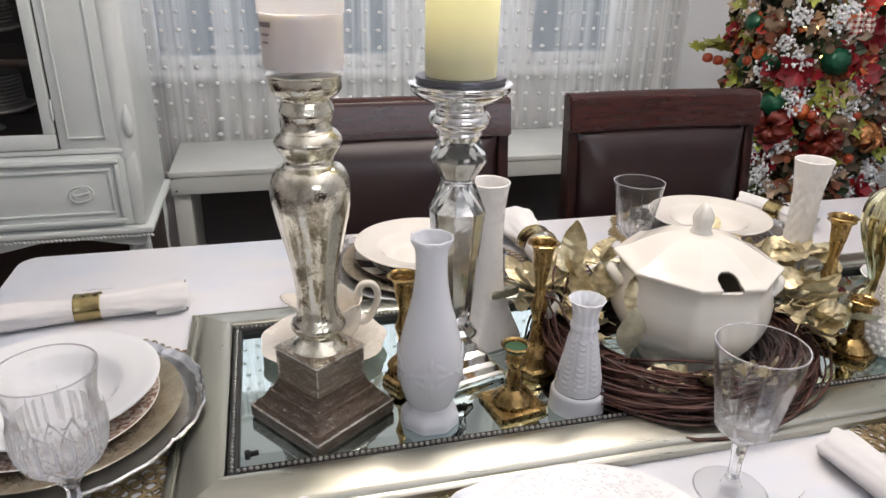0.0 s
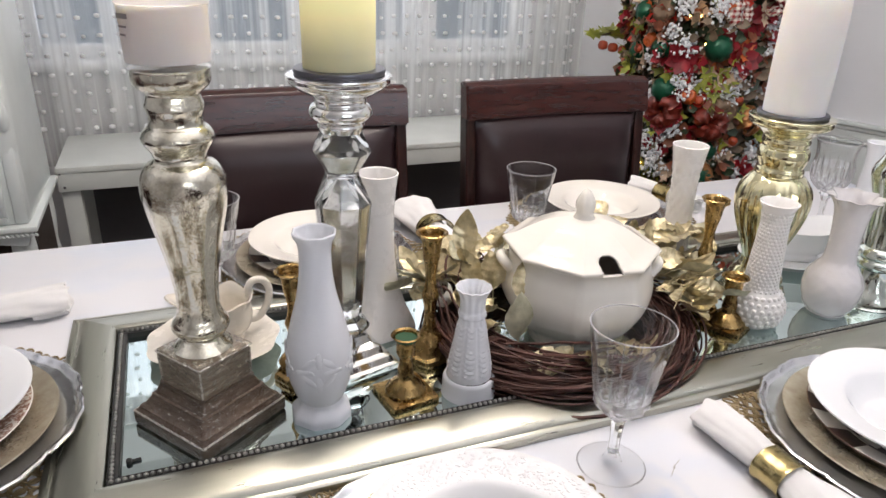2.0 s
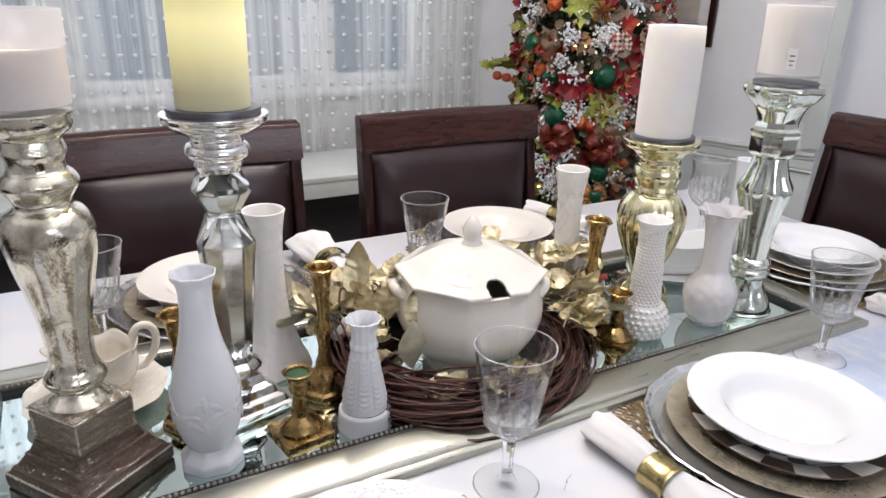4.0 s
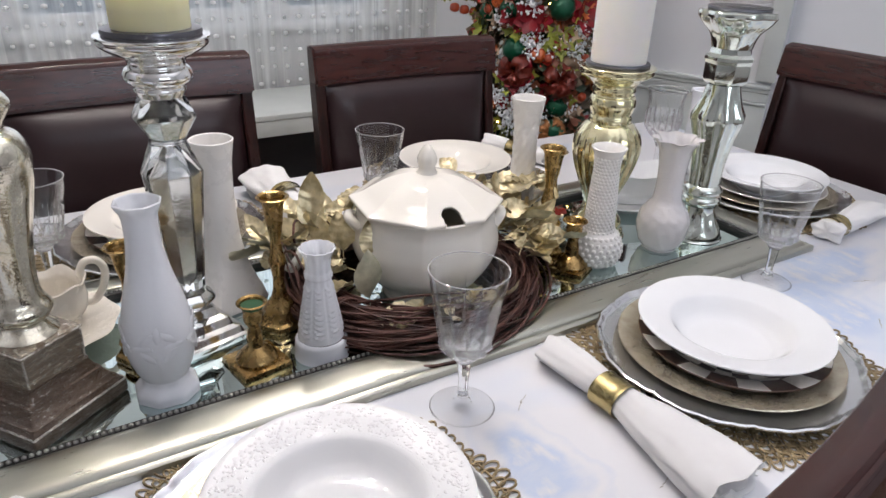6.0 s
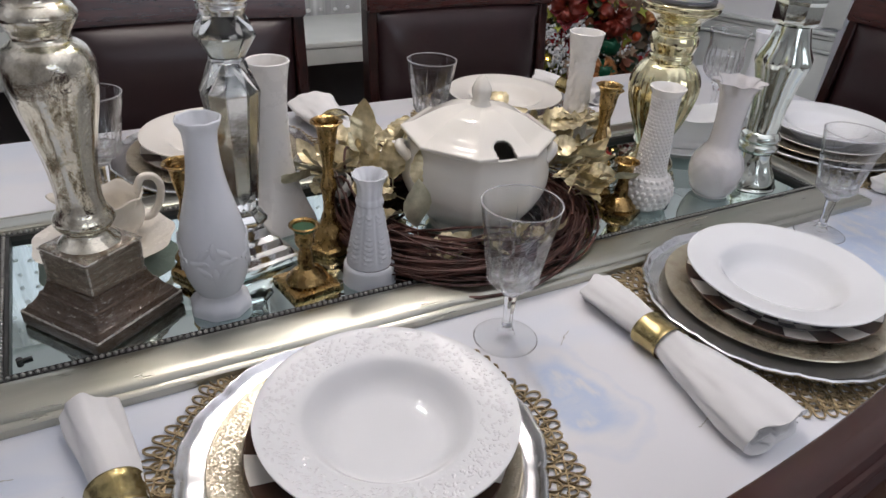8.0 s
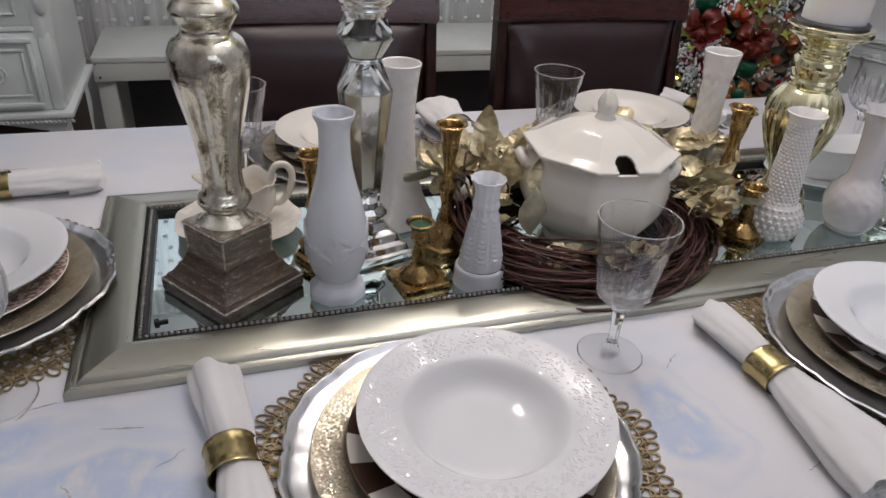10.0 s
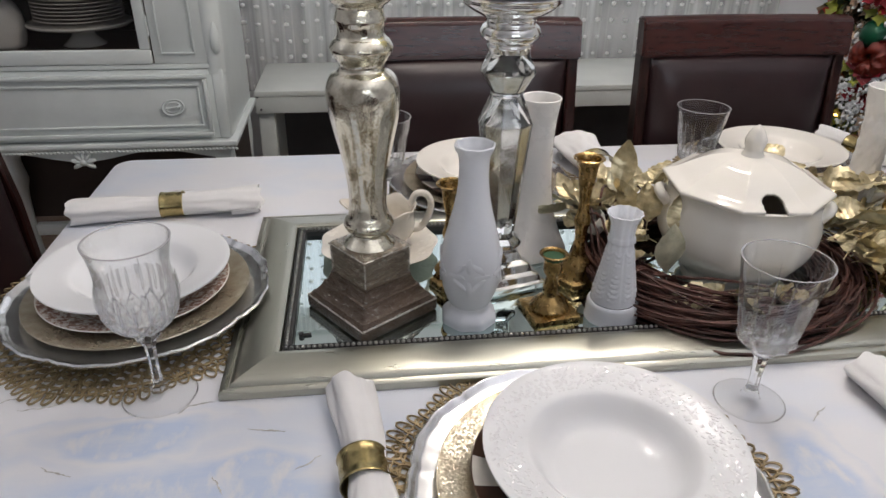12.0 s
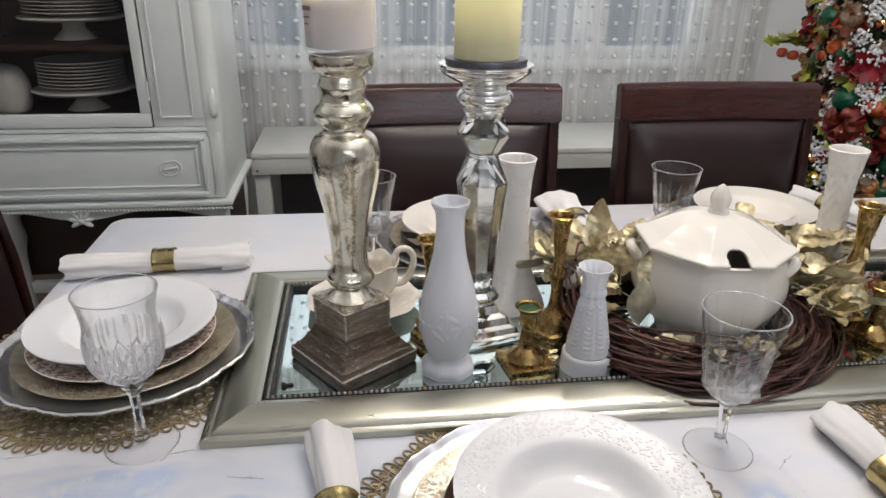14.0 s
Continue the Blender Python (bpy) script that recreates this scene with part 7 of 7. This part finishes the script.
def leafy(name, colour, count, size, label, spread=0.025, lobes=1, rough=0.5, metal=0.0, lobed=False, var=0.45):
    """Small creased leaves or petals set over the crown, singly or in whorls."""
    bm = bmesh.new()
    for _ in range(count // lobes):
        f = on_crown(rnd.uniform(0.72, 1.0) if lobes == 1 else rnd.uniform(0.94, 1.06))
        for k in range(lobes):
            roll = k * math.tau / lobes + rnd.uniform(-0.35, 0.35)
            tilt = rnd.uniform(-1.2, -0.1)
            off = Matrix.Translation([rnd.uniform(-spread, spread) for _ in range(3)] if lobes == 1 else [rnd.uniform(-0.004, 0.004) for _ in range(3)])
            leaf_at(bm, f @ off @ Matrix.Rotation(roll, 4, "Z") @ Matrix.Rotation(tilt, 4, "Y"), size * rnd.uniform(0.7, 1.2), lobed)
    ob = part(name, bm, mat(name + "_colour", colour, rough, metal=metal, var=var, scale=30), t, label, sharp=80)
    return tagged(ob, kind="stuff")


leafy("foliage", (0.030, 0.050, 0.022), 3600, 0.040, "dark green artificial needles", 0.03)
leafy("sprig_cover", (0.20, 0.15, 0.10), 3000, 0.045, "brown dried sprigs", 0.03)
leafy("poinsettia_cover", (0.26, 0.008, 0.016), 1000, 0.055, "deep red poinsettia petals", lobes=10, spread=0.02)
leafy("scarlet_cover", (0.50, 0.030, 0.014), 240, 0.042, "scarlet blossoms", lobes=8)
leafy("orange_cover", (0.50, 0.11, 0.025), 150, 0.052, "orange oak leaves", lobes=3, lobed=True)
leafy("olive_cover", (0.30, 0.33, 0.05), 460, 0.058, "olive green leaves", lobes=4, lobed=True)
leafy("tan_cover", (0.46, 0.34, 0.24), 640, 0.052, "tan dried oak leaves", lobes=3, lobed=True)
leafy("rust_cover", (0.24, 0.075, 0.035), 700, 0.045, "rust-brown dried leaves", lobes=4)
# white frosted sprays, each a bunch of small buds
spots = []
for i in range(200):
    f = on_crown(rnd.uniform(1.0, 1.10), rnd.uniform(0.28, 1.5))
    for k in range(46):
        d = Vector((rnd.gauss(0, 1), rnd.gauss(0, 1), rnd.gauss(0, 0.6))) * 0.0150
        spots.append(f @ Matrix.Translation(d) @ Matrix.Rotation(rnd.uniform(0, 3), 4, "X") @ Matrix.Diagonal((1, 1, rnd.uniform(1.0, 2.2), 1)) @ Matrix.Scale(rnd.uniform(0.0032, 0.0060), 4))
tagged(part("white_sprays", blobs("white_sprays", spots, mat("white_berry", (0.74, 0.76, 0.78), 0.6, var=0.1)), None, t, "white frosted bud sprays"), kind="stuff")


def ribbon(width, loops, size):
    """A bow of mesh ribbon: looped bands, pinched in the middle."""
    bm = bmesh.new()
    for k in range(loops):
        turn = k * math.tau / loops + rnd.uniform(-0.3, 0.3)
        rows = []
        for i in range(15):
            u = i / 14
            x, h = size * math.sin(math.pi * u), size * 0.42 * math.sin(math.tau * u)
            w = width * (0.25 + 0.75 * math.sin(math.pi * u))
            m = Matrix.Rotation(turn, 4, "Z") @ Matrix.Rotation(-0.5, 4, "Y")
            rows.append([bm.verts.new(m @ Vector((x, v * w, h + 0.012 + 0.006 * math.sin(14 * u + 3 * v + k)))) for v in (-1, -0.5, 0, 0.5, 1)])
        for a, b in zip(rows, rows[1:]):
            for c in range(4):
                bm.faces.new((a[c], b[c], b[c + 1], a[c + 1]))
    return bm


def plaid():
    m, nt, b = nodes_of("plaid_ribbon")
    tc, sp = nt.nodes.new("ShaderNodeTexCoord"), nt.nodes.new("ShaderNodeSeparateXYZ")
    link(nt, tc.outputs["Object"], sp.inputs[0])
    k = mth(nt, "ADD", *(mth(nt, "GREATER_THAN", mth(nt, "SINE", mth(nt, "MULTIPLY", sp.outputs[i], 420.0)), 0.1) for i in (0, 1)))
    link(nt, ramp(nt, mth(nt, "MULTIPLY", k, 0.5), [(0.2, (0.72, 0.68, 0.60)), (0.8, (0.28, 0.02, 0.02))]), b.inputs["Base Color"])
    b.inputs["Roughness"].default_value = 0.8
    return m


RUST = mat("rust_ribbon", (0.17, 0.022, 0.012), 0.35, metal=0.2, var=0.5, scale=60)
COPPER = mat("copper_ribbon", (0.46, 0.20, 0.07), 0.3, metal=0.5, var=0.5, scale=60)
view = math.radians(231)
for z, a, mt, w, size in ((0.80, 0.25, RUST, 0.026, 0.085), (0.83, -0.35, RUST, 0.026, 0.085), (0.80, 0.85, COPPER, 0.02, 0.07), (0.82, -0.9, RUST, 0.026, 0.08), (1.13, 0.35, plaid(), 0.018, 0.06), (1.16, 0.85, bpy.data.materials["plaid_ribbon"], 0.018, 0.06), (1.22, 0.1, COPPER, 0.008, 0.06), (0.62, 0.2, COPPER, 0.02, 0.08), (0.45, -0.3, RUST, 0.024, 0.08)):
    part("ribbon_bow", ribbon(w * 0.6, 9, size * 0.8), mt, t, "looped mesh ribbon", sharp=70, m=on_crown(0.98, z, view + a))
PUMPKIN = mesh_of("pumpkin", lathe(spline([(0, -0.022), (0.014, -0.024), (0.030, -0.012), (0.033, 0.004), (0.024, 0.020), (0.008, 0.021), (0, 0.016)], 4), 40, lambda a, r, z: 0.72 * r * (1 - 0.09 * abs(math.cos(4 * a)))), mat("pumpkin_orange", (0.50, 0.10, 0.02), 0.4, var=0.3))
GOURD = mesh_of("brown_pumpkin", lathe(spline([(0, -0.022), (0.014, -0.024), (0.036, -0.012), (0.040, 0.004), (0.026, 0.018), (0.008, 0.015), (0, 0.008)], 4), 48, lambda a, r, z: r * (1 - 0.10 * abs(math.cos(5 * a)))), mat("pumpkin_brown", (0.20, 0.13, 0.08), 0.5, var=0.4))
BALL = mesh_of("green_bauble", lathe(spline([(0, -0.036), (0.020, -0.031), (0.038, 0.0), (0.024, 0.031), (0, 0.038)], 4), 48, lambda a, r, z: r * (1 - 0.07 * abs(math.sin(5 * a + z * 40)))), mat("emerald", (0.004, 0.075, 0.035), 0.3, metal=0.3, var=0.4))
BERRY = mesh_of("red_berry", lathe(spline([(0, -0.014), (0.012, -0.010), (0.015, 0.0), (0.011, 0.011), (0, 0.014)], 3), 20), mat("rose_hip", (0.36, 0.055, 0.018), 0.35, var=0.3))
BULB = mesh_of("fairy_light", lathe([(0, -0.005), (0.0035, -0.003), (0.0035, 0.003), (0, 0.006)], 8), glow("fairy_glow", (1.0, 0.55, 0.16), 14.0))
for mesh, nm, n, out in ((PUMPKIN, "pumpkin", 6, 1.03), (GOURD, "brown_pumpkin", 7, 1.0), (BALL, "bauble", 15, 0.99), (BERRY, "berry", 20, 1.10), (BULB, "fairy_light", 46, 1.03)):
    for i in range(n):
        z, a = rnd.uniform(0.3, 1.45), view + rnd.uniform(-2.0, 2.0)
        f = on_crown(out, z, a)
        part(nm, mesh, None, t, m=f @ Matrix.Rotation(rnd.uniform(0, 6), 4, "Z") @ Matrix.Rotation(rnd.uniform(-0.8, 0.8), 4, "X"))
# the larger pieces on the side towards the table: height and angle of each
BAUBLES = ((1.03, -2.05), (0.89, -2.64), (0.63, -2.00),)
PUMPKINS = ((0.88, -2.31),)
GOURDS = ((0.84, -1.83),)
POINSETTIAS = ((0.99, -2.43), (0.81, -2.60), (1.00, -1.74),)
LIMES = ((0.93, -2.03), (1.23, -2.42),)
SPRAYS = ((1.03, -2.41), (0.92, -2.44), (0.99, -2.82), (0.74, -2.78), (0.90, -1.82), (0.69, -2.65), (1.15, -2.53), (1.16, -2.06), (0.96, -1.76),)
for mesh, nm, sc, places in ((BALL, "bauble", 1.15, BAUBLES), (PUMPKIN, "pumpkin", 1.15, PUMPKINS), (GOURD, "brown_pumpkin", 1.2, GOURDS)):
    for z, a in places:
        part(nm, mesh, None, t, m=on_crown(1.05, z, a) @ Matrix.Scale(sc, 4))
for nm, colour, size, petals, places in (("poinsettia", "poinsettia_cover_colour", 0.072, 11, POINSETTIAS), ("lime_leaf_spray", "olive_cover_colour", 0.075, 6, LIMES)):
    for z, a in places:
        bm, f = bmesh.new(), on_crown(1.06, z, a)
        for k in range(petals):
            leaf_at(bm, f @ Matrix.Rotation(k * math.tau * 0.382, 4, "Z") @ Matrix.Rotation(-0.15 - 0.06 * k, 4, "Y"), size * (1 - 0.03 * k), nm != "poinsettia")
        part(nm, bm, bpy.data.materials[colour], t, "deep red poinsettia" if nm == "poinsettia" else "lime green leaf spray", sharp=80)
spots = []
for z, a in SPRAYS:
    f = on_crown(1.10, z, a)
    for k in range(90):
        d = Vector((rnd.gauss(0, 1), rnd.gauss(0, 1), rnd.gauss(0, 0.5))) * 0.017
        spots.append(f @ Matrix.Translation(d) @ Matrix.Rotation(rnd.uniform(0, 3), 4, "X") @ Matrix.Diagonal((1, 1, rnd.uniform(1.0, 2.2), 1)) @ Matrix.Scale(rnd.uniform(0.0030, 0.0056), 4))
tagged(part("near_spray_work", blobs("near_spray_work", spots, bpy.data.materials["white_berry"]), None, t, "white frosted bud sprays"), kind="stuff")
# a sprig of olive leaves and rose hips that stands out sideways
side = Vector((-0.78, 0.60, 0))
tip = side * 0.33 + Vector((0, 0, 1.02))
stalk = spline([side * 0.16 + Vector((0, 0, 0.98)), side * 0.26 + Vector((0, 0, 1.035)), tip], 5)
sg = part("berry_sprig", tube(stalk, 0.0022, 6), TWIG, t, "sprig of olive leaves and rose hips")
bm = bmesh.new()
for k in range(13):
    p = stalk[3 + k % 8]
    leaf_at(bm, Matrix.Translation(p + Vector([rnd.uniform(-0.012, 0.012) for _ in range(3)])) @ side.to_track_quat("X", "Z").to_matrix().to_4x4() @ Matrix.Rotation(rnd.uniform(-1.2, 1.2), 4, "Z") @ Matrix.Rotation(rnd.uniform(-0.9, 0.9), 4, "X"), 0.070, True)
part("sprig_leaves", bm, bpy.data.materials["olive_cover_colour"], sg, "olive green leaves", sharp=80)
for k in range(4):
    part("rose_hip", BERRY, None, sg, m=Matrix.Translation(stalk[3] + side * 0.035 * k + Vector((0, 0, -0.045 + 0.006 * k))) @ Matrix.Scale(1.15, 4))

# ---- side table and crystal vase in the passage ----
t = thing("side_table", pose(2.68, 0.42, 0, 0, 0, -62), "white painted side table in the passage", "table")
part("top", box(-0.3, 0.3, -0.15, 0.15, 0.80, 0.825, 0.004), WHITE_PAINT, t)
for x in (-0.27, 0.27):
    for y in (-0.12, 0.12):
        part("leg", box(x - 0.02, x + 0.02, y - 0.02, y + 0.02, 0, 0.799, 0.003), WHITE_PAINT, t)
t = thing("crystal_vase", pose(2.63, 0.48, 0.8255), "tall clear crystal vase on the side table", "vase")
part("body", lathe(hollow([(v.x, v.y) for v in spline([(0.050, 0.0), (0.055, 0.004), (0.058, 0.10), (0.064, 0.20), (0.070, 0.27)], 5)], 0.004), 60, fluted(15, 0.04)), THIN_GLASS, t)
